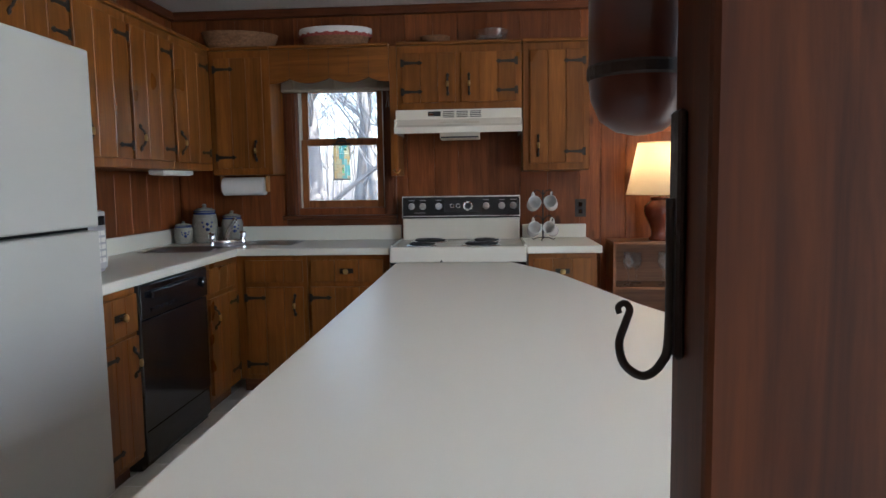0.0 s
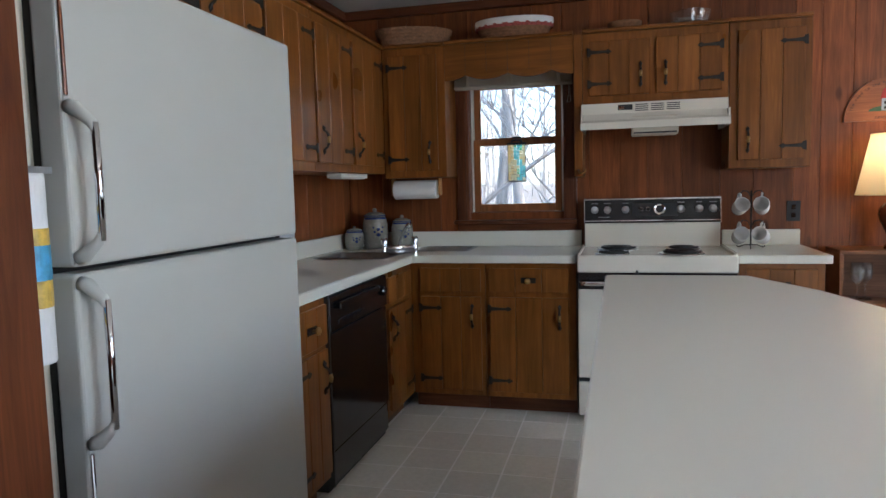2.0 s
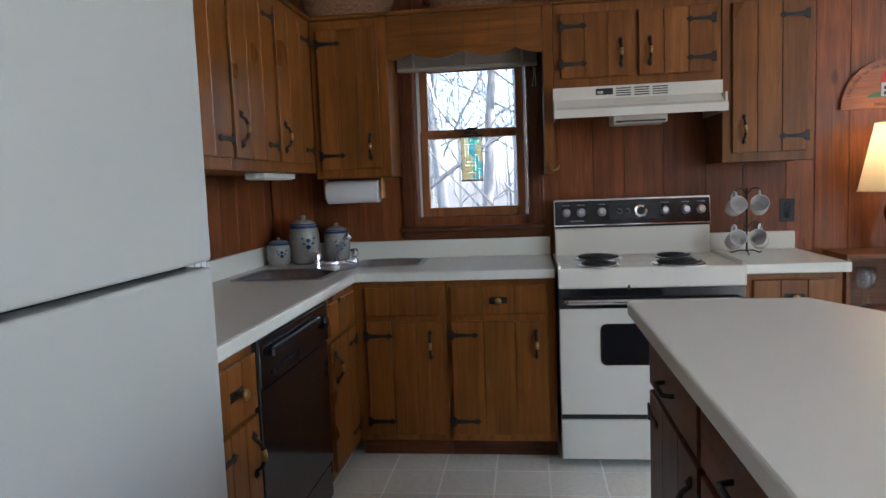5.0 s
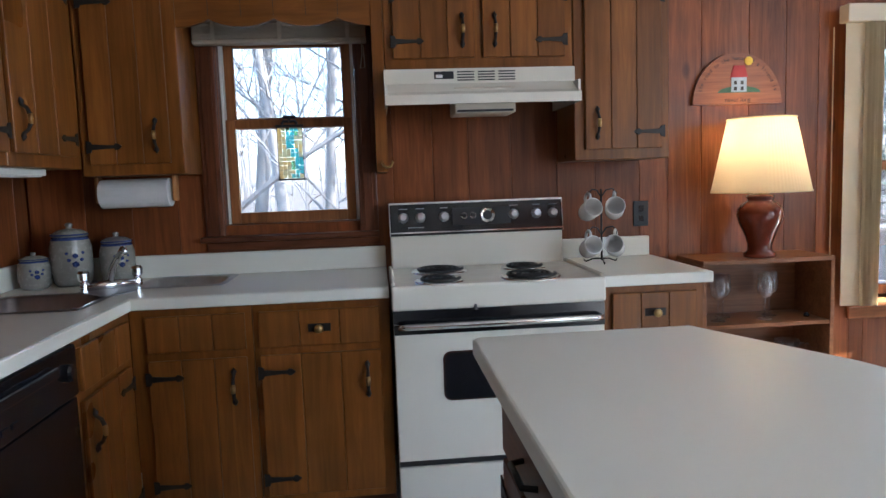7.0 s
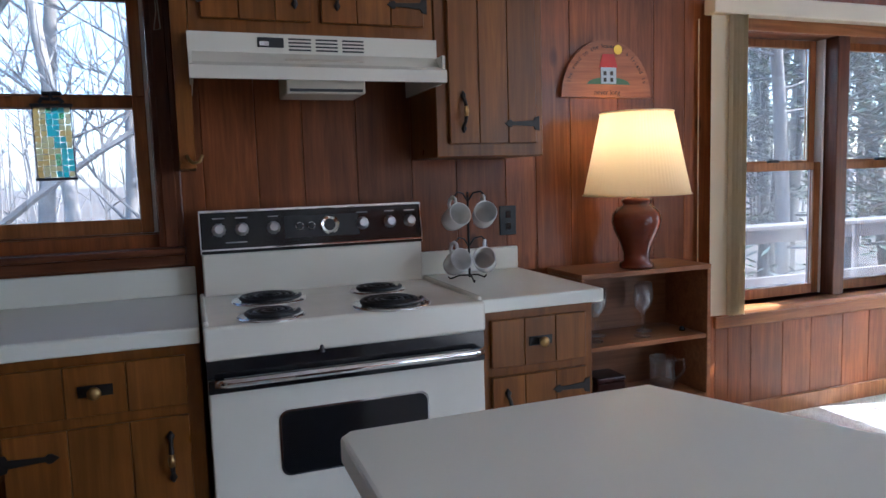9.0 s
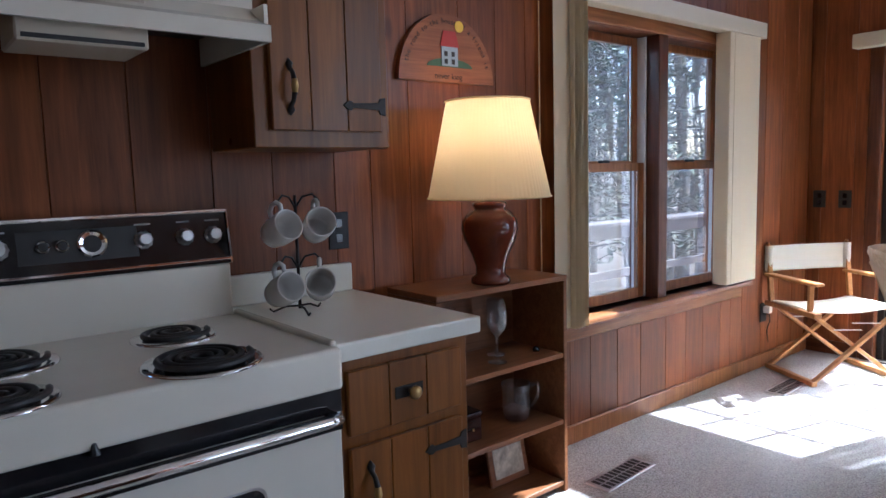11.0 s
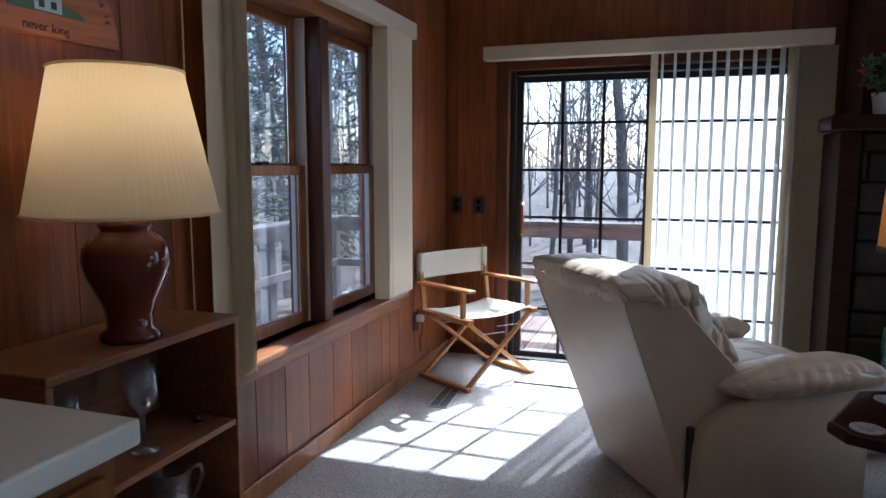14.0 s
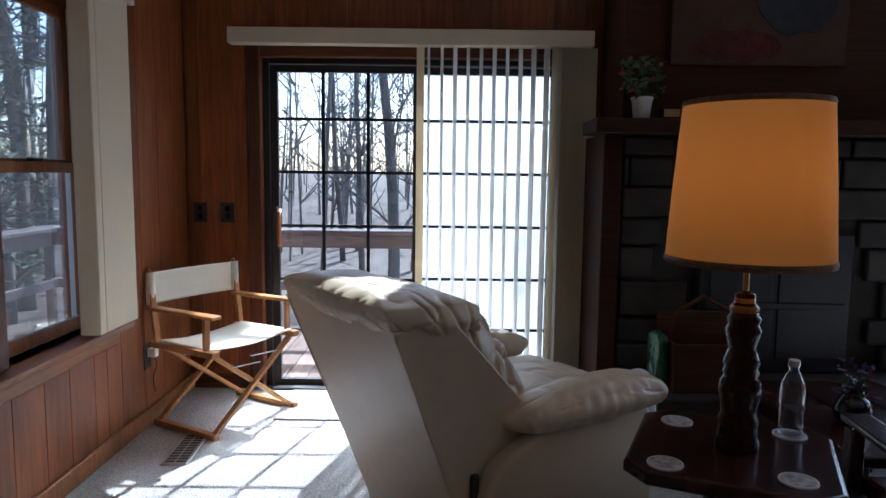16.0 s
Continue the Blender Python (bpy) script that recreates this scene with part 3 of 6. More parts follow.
def counter():
    t = thing("sink_counter", "L-shaped cream laminate counter with a low backsplash", "countertop", (-1.2, 0.2, CT0))
    bm = bmesh.new()
    holes = [(-1.47, -0.20, -1.04, 0.19), (-1.02, 0.25, -0.67, 0.575)]
    cutx = sorted({WALL_W + 0.015, -0.945, *[h[0] for h in holes], *[h[2] for h in holes], -0.004})
    for a, b in zip(cutx, cutx[1:]):
        spans = [(-1.54, WALL_Y - 0.015)] if b <= -0.945 + 1e-6 else [(0.0, WALL_Y - 0.015)]
        for h in holes:
            if h[0] <= a + 1e-6 and h[2] >= b - 1e-6:
                spans = [s for lo, hi in spans for s in ((lo, min(hi, h[1])), (max(lo, h[3]), hi)) if s[1] - s[0] > 1e-4]
        for lo, hi in spans:
            box(a, lo, CT0, b, hi, CT1, bm=bm)
    bmesh.ops.remove_doubles(bm, verts=bm.verts[:], dist=0.0001)
    part("top", bm, LAMINATE, t)
    part("front_edge", box(-0.945, -0.012, CT0 - 0.006, -0.004, 0.0, CT1, 0.006, seg=3), LAMINATE, t)
    part("front_edge", box(-0.945, -1.54, CT0 - 0.006, -0.933, -0.012, CT1, 0.006, seg=3), LAMINATE, t)
    part("backsplash", box(WALL_W + 0.036, WALL_Y - 0.036, CT1, -0.004, WALL_Y - 0.0155, 1.012, 0.004, seg=2), LAMINATE, t)
    part("backsplash", box(WALL_W + 0.0155, -1.54, CT1, WALL_W + 0.036, WALL_Y - 0.0155, 1.012, 0.004, seg=2), LAMINATE, t)


counter()
rc = thing("side_counter", "small cream laminate counter beside the stove", "countertop", (1.03, 0.3, CT0))
part("top", box(0.822, -0.012, CT0 - 0.006, 1.262, WALL_Y - 0.0155, CT1, 0.006, seg=3), LAMINATE, rc)
part("backsplash", box(0.822, WALL_Y - 0.036, CT1, 1.25, WALL_Y - 0.0155, 1.006, 0.006, seg=3), LAMINATE, rc)


def bowl(x0, y0, x1, y1, depth):
    bm = bmesh.new()
    rings = []
    for inset, z in ((-0.022, CT1 + 0.0015), (-0.018, CT1 + 0.004), (0.0, CT1 + 0.004), (0.010, CT1 - 0.004), (0.022, CT1 - depth + 0.03), (0.05, CT1 - depth)):
        ring = []
        a0, b0, a1, b1 = x0 + inset, y0 + inset, x1 - inset, y1 - inset
        rad = 0.05
        for cx, cy, s in ((a1 - rad, b1 - rad, 0), (a0 + rad, b1 - rad, 1), (a0 + rad, b0 + rad, 2), (a1 - rad, b0 + rad, 3)):
            for k in range(5):
                an = math.pi / 2 * (s + k / 4)
                ring.append(bm.verts.new((cx + rad * math.cos(an), cy + rad * math.sin(an), z)))
        rings.append(ring)
    for a, b in zip(rings, rings[1:]):
        for k in range(len(a)):
            bm.faces.new((a[k], a[(k + 1) % len(a)], b[(k + 1) % len(a)], b[k]))
    bm.faces.new(rings[-1])
    bmesh.ops.recalc_face_normals(bm, faces=bm.faces)
    return bm


sink = thing("corner_sink", "stainless steel corner sink with two basins", "sink", (-1.1, 0.2, CT1))
part("basin", bowl(-1.46, -0.19, -1.05, 0.18, 0.16), STEEL, sink, smooth=True)
part("basin", bowl(-1.01, 0.26, -0.68, 0.565, 0.16), STEEL, sink, smooth=True)
part("deck", prism([(-1.20, 0.20), (-1.04, 0.05), (-0.98, 0.2), (-1.04, 0.40), (-1.10, 0.42)], CT1 + 0.001, CT1 + 0.006, 0.002), STEEL, sink)
tap = thing("faucet", "chrome kitchen faucet with two handles on the corner sink", "faucet", (-1.12, 0.22, CT1))
fdir = Vector((0.58, -0.81, 0))
fac = Vector((0.81, 0.58, 0))
fo = Vector((-1.10, 0.27, CT1 + 0.006))
part("base_plate", tube([fo - fac * 0.115 + Vector((0, 0, 0.012)), fo + Vector((0, 0, 0.016)), fo + fac * 0.115 + Vector((0, 0, 0.012))], [0.015, 0.019, 0.015], 12), CHROME, tap, smooth=True)
for s in (-1, 1):
    b = fo + fac * 0.10 * s
    part("handle", lathe([(0.016, 0), (0.016, 0.03), (0.010, 0.035), (0.021, 0.045), (0.023, 0.07), (0.016, 0.08), (0.002, 0.082)], b, 10), CHROME, tap, smooth=False)
part("spout", tube([fo, fo + Vector((0, 0, 0.05)), fo + fdir * 0.03 + Vector((0, 0, 0.085)), fo + fdir * 0.12 + Vector((0, 0, 0.135)), fo + fdir * 0.19 + Vector((0, 0, 0.165)), fo + fdir * 0.20 + Vector((0, 0, 0.15))], [0.016, 0.014, 0.013, 0.012, 0.014, 0.012], 12), CHROME, tap, smooth=True)

# island
isl = thing("kitchen_island", "long kitchen island with a cream laminate top", "kitchen island", (0.5, -2.2, 0))
ISLAND = [(0.172, -1.022), (0.190, -1.002), (0.70, -1.002), (0.863, -1.37), (0.95, -1.72), (1.035, -2.08), (1.095, -2.27), (1.09, -2.50), (1.05, -2.75), (0.98, -3.0), (0.885, -3.22), (0.78, -3.41), (0.66, -3.54), (0.55, -3.60), (0.172, -3.60)]
part("top", prism(ISLAND[::-1], 0.896, 0.938, 0.006), LAMINATE, isl)
part("body", box(0.235, -3.5, TOE, 0.66, -1.09, 0.895), TRIM_Y, isl)
part("plinth", box(0.30, -3.45, 0, 0.62, -1.13, TOE - 0.001), BLACKMATT, isl)
DW_ = [(-1.70, -1.14), (-2.30, -1.73), (-2.90, -2.33)]
for a, b in DW_:
    d = front("drawer", isl, "W", 0.234, a, b, 0.72, 0.85, 1, TRIM_Y)
    part("handle", faced(tube([((a + b) / 2 - 0.06, 0.02, 0.785), ((a + b) / 2 - 0.05, 0.045, 0.785), ((a + b) / 2 + 0.05, 0.045, 0.785), ((a + b) / 2 + 0.06, 0.02, 0.785)], 0.006), "W", 0.234), IRON, d, "dark iron pull", True)
    door(isl, "W", 0.234, a, b, 0.13, 0.70, 1, True, material=TRIM)

# fridge
fr = thing("refrigerator", "off-white top-freezer refrigerator with chrome-barred handles", "refrigerator", (-1.2, -2.08, 0))
part("body", box(-1.55, -2.60, 0.02, -0.985, -1.575, 1.80, 0.008, seg=2), ALMOND, fr)
part("gasket", box(-0.984, -2.585, 0.06, -0.957, -1.59, 1.79), BLACKMATT, fr, "dark door gasket")
for name, z0, z1, h0, h1 in (("freezer_door", 1.152, 1.808, 1.172, 1.49), ("fridge_door", 0.10, 1.138, 0.765, 1.118)):
    d = part(name, box(-0.956, -2.60, z0, -0.885, -1.565, z1, 0.010, seg=3), FRIDGE, fr)
    y = -2.588
    for z, s in ((h0, 1), (h1, -1)):
        part("handle_bracket", tube([(-0.886, y, z), (-0.870, y + 0.002, z + s * 0.004), (-0.835, y + 0.006, z + s * 0.035), (-0.828, y + 0.007, z + s * 0.05)], [0.016, 0.017, 0.012, 0.009], 8), FRIDGE, d, "off-white handle bracket", True)
    part("handle_bar", tube([(-0.828, y + 0.007, h0 + 0.035), (-0.826, y + 0.007, (h0 + h1) / 2), (-0.828, y + 0.007, h1 - 0.035)], 0.0085, 10), CHROME, d, "chrome handle bar", True)
    part("edge_trim", box(-0.886, -2.597, h1 + 0.02 if z0 > 1 else z0 + 0.02, -0.879, -2.589, z1 - 0.01 if z0 > 1 else h0 - 0.02, 0.002), CHROME, d, "thin chrome edge trim")
part("foot_grille", box(-0.95, -2.58, 0.0, -0.935, -1.60, 0.085), BLACKMATT, fr)

# dishwasher
dw = thing("dishwasher", "black built-in dishwasher with a control strip", "dishwasher", (-1.2, -0.83, 0))
part("body", box(-1.52, -1.195, 0.02, -0.972, -0.465, 0.868), BLACKMATT, dw)
d = part("door", box(-0.971, -1.19, 0.20, -0.945, -0.47, 0.70, 0.004, seg=2), BLACK, dw)
part("kick_panel", box(-0.971, -1.19, 0.05, -0.952, -0.47, 0.192, 0.003), BLACK, dw)
c = part("control_panel", box(-0.971, -1.19, 0.708, -0.938, -0.47, 0.862, 0.006, seg=2), BLACK, dw)
part("latch_grip", box(-0.9375, -1.12, 0.80, -0.918, -0.62, 0.83, 0.006, seg=2), BLACK, c)
part("dial", lathe([(0.026, 0), (0.026, 0.012), (0.020, 0.020), (0.001, 0.021)], (-0.9375, -0.54, 0.79), 18, axis="x"), BLACK, c, smooth=False)
for k in range(6):
    part("button", box(-0.9375, -1.10 + k * 0.05, 0.735, -0.934, -1.065 + k * 0.05, 0.75, 0.001), BLACK, c)
part("side_trim", box(-0.971, -1.2035, 0.05, -0.940, -1.1905, 0.868), BLACKMATT, dw)

# stove
SX0, SX1 = 0.008, 0.812
st = thing("electric_stove", "cream electric stove with four coil burners and a black control panel", "stove", (0.41, 0.28, 0))
part("body", box(SX0, -0.02, 0.03, SX1, 0.60, 0.885), ENAMEL, st)
part("cooktop", box(SX0 - 0.004, -0.055, 0.825, SX1 + 0.004, 0.50, 0.918, 0.010, seg=3), ENAMEL, st)
for x in (SX0 + 0.004, SX1 - 0.004):
    part("cooktop_rim", box(x - 0.008, -0.03, 0.912, x + 0.008, 0.50, 0.930, 0.006, seg=2), ENAMEL, st)
part("backguard", box(SX0 + 0.012, 0.50, 0.88, SX1 - 0.012, 0.60, 1.06, 0.005), ENAMEL, st)
pan = part("control_panel", moved(box(SX0 + 0.012, -0.06, 0.0, SX1 - 0.012, 0.0, 0.145, 0.004), Matrix.Translation((0, 0.555, 1.050)) @ Matrix.Rotation(radians(-10), 4, "X")), BLACK, st)
PM = Matrix.Translation((0, 0.555, 1.050)) @ Matrix.Rotation(radians(-10), 4, "X")
part("panel_trim", moved(box(SX0 + 0.008, -0.064, 0.140, SX1 - 0.008, 0.002, 0.150, 0.002), PM), CHROME, pan, "chrome edge trim")
part("panel_trim", moved(box(SX0 + 0.008, -0.064, 0.010, SX1 - 0.008, -0.058, 0.016, 0.001), PM), CHROME, pan, "chrome edge trim")
for x in (SX0 + 0.008, SX1 - 0.012):
    part("panel_trim", moved(box(x, -0.064, 0.0, x + 0.005, 0.0, 0.148, 0.001), PM), CHROME, pan, "chrome edge trim")
part("display", moved(box(0.30, -0.0625, 0.04, 0.565, -0.0602, 0.118), PM), BLACKMATT, pan)
for x, r in ((0.08, 0.023), (0.156, 0.023), (0.262, 0.023), (0.579, 0.023), (0.683, 0.023), (0.759, 0.023)):
    k = lathe([(r, 0), (r, 0.004), (r * 0.8, 0.008), (r * 0.72, 0.024), (r * 0.6, 0.027), (0.001, 0.027)], (0, 0, 0), 20, flute=0.05, flutes=10)
    moved(k, PM @ Matrix.Translation((x, -0.060, 0.080)) @ Matrix.Rotation(radians(90), 4, "X"))
    part("knob", k, STEEL, pan, "silver control knob")
for x, r in ((0.352, 0.016), (0.393, 0.016), (0.458, 0.034)):
    k = lathe([(r, 0), (r, 0.006), (r * 0.86, 0.009), (r * 0.6, 0.007), (0.001, 0.007)], (0, 0, 0), 22)
    moved(k, PM @ Matrix.Translation((x, -0.0625, 0.080)) @ Matrix.Rotation(radians(90), 4, "X"))
    part("dial", k, CHROME, pan, "round silver clock dial")
    k = lathe([(r * 0.6, 0), (r * 0.6, 0.002), (0.001, 0.002)], (0, 0, 0), 18)
    moved(k, PM @ Matrix.Translation((x, -0.0697, 0.080)) @ Matrix.Rotation(radians(90), 4, "X"))
    part("dial_face", k, BLACKMATT, pan)
for x0, x1 in ((0.06, 0.10), (0.135, 0.175), (0.245, 0.28), (0.56, 0.60), (0.665, 0.70), (0.74, 0.78), (0.10, 0.17)):
    zz = 0.118 if x0 != 0.10 else 0.034
    part("lettering", moved(box(x0, -0.0615, zz, x1, -0.0603, zz + 0.004), PM), plain("grey_print", (0.3, 0.3, 0.3), 0.5), pan)


def burner(x, y, r):
    b = part("drip_bowl", lathe([(r * 0.25, 0.922), (r * 1.0, 0.921), (r * 1.16, 0.925), (r * 1.2, 0.920), (r * 1.2, 0.9185), (r * 0.2, 0.9185)], (x, y, 0), 32), CHROME, st, "chrome drip bowl", True)
    pts = []
    turns = 4 if r > 0.085 else 3
    for k in range(turns * 28 + 1):
        a = k / 28 * 2 * math.pi
        q = r * 0.18 + (r * 0.8) * k / (turns * 28)
        pts.append((x + q * math.cos(a), y + q * math.sin(a), 0.931))
    part("coil", tube(pts, 0.0068, 6), BLACKMATT, b, "black heating coil", True)


burner(0.215, 0.31, 0.100)
burner(0.19, 0.03, 0.080)
burner(0.575, 0.31, 0.080)
burner(0.545, 0.04, 0.100)
part("vent_strip", box(SX0, -0.046, 0.775, SX1, -0.02, 0.8245), BLACK, st, "black strip under the cooktop")
part("oven_handle", tube([(SX0 + 0.02, -0.075, 0.770), (SX0 + 0.05, -0.085, 0.770), (SX1 - 0.05, -0.085, 0.770), (SX1 - 0.02, -0.075, 0.770)], 0.012, 10), CHROME, st, "chrome oven handle", True)
for x in (SX0 + 0.03, SX1 - 0.03):
    part("handle_post", box(x - 0.012, -0.08, 0.76, x + 0.012, -0.035, 0.78, 0.003), BLACK, st)
od = part("oven_door", box(SX0, -0.045, 0.245, SX1, -0.0205, 0.774, 0.006, seg=2), ENAMEL, st)
part("handle_strip", box(SX0 + 0.001, -0.052, 0.735, SX1 - 0.001, -0.0455, 0.773, 0.002), BLACK, od, "black strip behind the handle")


def rounded(x0, z0, x1, z1, r, y0, y1):
    o = []
    for cx, cz, s in ((x1 - r, z1 - r, 0), (x0 + r, z1 - r, 1), (x0 + r, z0 + r, 2), (x1 - r, z0 + r, 3)):
        for k in range(6):
            a = math.pi / 2 * (s + k / 5)
            o.append((cx + r * math.cos(a), cz + r * math.sin(a)))
    bm = prism(o, 0, y1 - y0)
    moved(bm, Matrix(((1, 0, 0, 0), (0, 0, 1, y0), (0, 1, 0, 0), (0, 0, 0, 1))))
    bmesh.ops.recalc_face_normals(bm, faces=bm.faces)
    return bm


part("window_frame", rounded(0.188, 0.475, 0.628, 0.665, 0.028, -0.048, -0.0455), CHROME, od)
part("window_pane", rounded(0.194, 0.481, 0.622, 0.659, 0.025, -0.050, -0.0485), BLACK, od, "black oven window")
part("storage_drawer", box(SX0, -0.045, 0.035, SX1, -0.0205, 0.222, 0.006, seg=2), ENAMEL, st)
part("gap_strip", box(SX0 + 0.002, -0.034, 0.2225, SX1 - 0.002, -0.0205, 0.2445), BLACKMATT, st)
part("broil_lever", lathe([(0.010, 0), (0.006, 0.012), (0.004, 0.02), (0.001, 0.021)], (0.315, -0.056, 0.82), 8), BLACKMATT, st)

# range hood
hd = thing("range_hood", "cream range hood with vent slots under a wall cabinet", "range hood", (0.41, 0.4, 1.57))
hp = [(WALL_Y - 0.016, 1.754), (0.285, 1.754), (0.285, 1.695), (0.225, 1.655), (0.19, 1.64), (0.19, 1.602), (0.202, 1.602), (0.202, 1.635), (0.30, 1.690), (WALL_Y - 0.016, 1.690)]
bm = prism([(y, z) for y, z in hp], 0, 0.79)
moved(bm, Matrix(((0, 0, 1, 0.016), (1, 0, 0, 0), (0, 1, 0, 0), (0, 0, 0, 1))))
bmesh.ops.recalc_face_normals(bm, faces=bm.faces)
part("body", bm, ENAMEL, hd)
for x in (0.0165, 0.7955):
    part("end_plate", box(x, 0.2025, 1.602, x + 0.010, WALL_Y - 0.017, 1.6895), ENAMEL, hd)
part("filter_panel", box(0.03, 0.31, 1.674, 0.792, WALL_Y - 0.02, 1.6895), BLACKMATT, hd, "dark grease filter")
part("switch_plate", box(0.22, 0.281, 1.712, 0.30, 0.2848, 1.742, 0.001), BLACKMATT, hd, "black switch plate")
part("switch", box(0.225, 0.277, 1.716, 0.255, 0.2808, 1.730, 0.001), CHROME, hd)
for g in range(3):
    for k in range(4):
        part("vent_slot", box(0.315 + g * 0.085, 0.2832, 1.704 + k * 0.011, 0.385 + g * 0.085, 0.2848, 1.709 + k * 0.011), BLACKMATT, hd)
lt = part("light_housing", box(0.295, 0.24, 1.568, 0.545, 0.42, 1.673, 0.004), ALMOND, hd, "metal lamp and filter housing")
part("filter_slot", box(0.305, 0.236, 1.573, 0.535, 0.2398, 1.582), BLACKMATT, lt)

# paper towel under the corner cabinet
pt = thing("paper_towel_holder", "white paper towel roll on a wooden holder under the cabinet", "paper towels", (-1.02, 0.45, 1.29))
part("roll", lathe([(0.02, -0.14), (0.058, -0.14), (0.060, -0.136), (0.060, 0.136), (0.058, 0.14), (0.02, 0.14)], (-1.035, 0.45, 1.292), 28, axis="x"), PAPER, pt, smooth=False)
for x in (-1.195, -0.885):
    part("bracket", box(x, 0.425, 1.255, x + 0.016, 0.475, 1.364, 0.004), CHAIRWOOD, pt, "light wood bracket")
# under-cabinet light
ul = thing("under_cabinet_light", "slim white strip light under the wall cabinets", "light", (-1.35, -0.2, 1.38))
part("housing", box(-1.33, -0.28, 1.368, -1.24, 0.12, 1.394, 0.004), WHITE, ul)
part("diffuser", box(-1.32, -0.26, 1.364, -1.25, 0.10, 1.3675), WHITE, ul)


# canisters
def canister(x, y, r, h, label):
    t = thing("canister", label, "canister", (x, y, CT1), "stoneware canisters")
    b = part("jar", lathe([(r * 0.72, 0), (r * 0.9, h * 0.06), (r, h * 0.3), (r, h * 0.68), (r * 0.86, h * 0.86), (r * 0.8, h * 0.9)], (x, y, CT1), 28), STONEWARE, t, smooth=True)
    part("band", lathe([(r * 0.885, h * 0.815), (r * 0.895, h * 0.83), (r * 0.85, h * 0.88), (r * 0.84, h * 0.87)], (x, y, CT1), 28), BLUE, b, "blue glazed band", True)
    l = part("lid", lathe([(r * 0.9, h * 0.902), (r * 0.9, h * 0.925), (r * 0.55, h * 1.0), (r * 0.16, h * 1.02), (r * 0.14, h * 1.05), (r * 0.2, h * 1.09), (r * 0.12, h * 1.12), (0.001, h * 1.13)], (x, y, CT1), 24), STONEWARE, t, smooth=True)
    part("lid_rim", lathe([(r * 0.905, h * 0.905), (r * 0.915, h * 0.915), (r * 0.905, h * 0.925), (r * 0.88, h * 0.93)], (x, y, CT1), 24), BLUE, l, "blue rim")
    d = Vector((0.55, -0.83, 0))
    for k, (a, z, w) in enumerate(((0, 0.55, 0.10), (-0.25, 0.48, 0.07), (0.25, 0.48, 0.07), (0, 0.40, 0.12), (-0.32, 0.60, 0.06), (0.32, 0.60, 0.06))):
        v = Matrix.Rotation(a * 1.2, 3, "Z") @ d
        bm = bmesh.new()
        bmesh.ops.create_icosphere(bm, subdivisions=1, radius=1)
        moved(bm, Matrix.Translation(Vector((x, y, CT1 + z * h)) + v * r * 0.985) @ Matrix.Diagonal((w * r * 1.6, w * r * 1.6, w * r * 1.4, 1)))
        part("flower", bm, BLUE, b, "blue painted flower", True)


canister(-1.33, 0.47, 0.082, 0.235, "tall stoneware canister with a blue painted flower")
canister(-1.17, 0.545, 0.072, 0.19, "stoneware canister with a blue painted flower")
canister(-1.45, 0.40, 0.062, 0.135, "small stoneware canister with a blue painted flower")

# microwave edge behind the fridge
mw = thing("countertop_microwave", "grey microwave with a button panel on the counter", "microwave", (-1.25, -1.33, CT1))
part("body", box(-1.53, -1.50, CT1 + 0.012, -1.12, -1.13, 1.20, 0.006), plain("microwave_grey", (0.30, 0.31, 0.33), 0.35, 0.3), mw)
cp = part("control_panel", box(-1.119, -1.27, CT1 + 0.03, -1.108, -1.135, 1.195, 0.002), plain("panel_grey", (0.42, 0.43, 0.45), 0.4), mw)
for i in range(3):
    for k in range(5):
        part("button", box(-1.1075, -1.26 + i * 0.04, 0.97 + k * 0.03, -1.1045, -1.23 + i * 0.04, 0.99 + k * 0.03), WHITE, cp)
part("display", box(-1.1075, -1.26, 1.135, -1.1055, -1.145, 1.175), BLACK, cp)
part("door", box(-1.119, -1.495, CT1 + 0.02, -1.105, -1.275, 1.195, 0.003), BLACK, mw)
for x, y in ((-1.5, -1.47), (-1.5, -1.16), (-1.15, -1.47), (-1.15, -1.16)):
    part("foot", lathe([(0.012, 0), (0.012, 0.0125)], (x, y, CT1), 8), BLACKMATT, mw)


# mug tree
def mug(m):
    t = thing("mug", "white china mug hanging on the wire mug tree", "mug", (0, 0, 0), "mugs on the mug tree")
    part("cup", lathe([(0.026, 0.0), (0.036, 0.004), (0.041, 0.03), (0.0425, 0.088), (0.0405, 0.090), (0.038, 0.086), (0.036, 0.03), (0.030, 0.010), (0.001, 0.009)], (0, 0, 0), 24), CHINA, t, smooth=True)
    part("handle", tube([(0.040, 0, 0.072), (0.060, 0, 0.075), (0.073, 0, 0.06), (0.073, 0, 0.038), (0.060, 0, 0.022), (0.040, 0, 0.022)], [0.006, 0.0065, 0.0065, 0.0065, 0.0065, 0.006], 8), CHINA, t, smooth=True)
    t.matrix_world = m
    return t


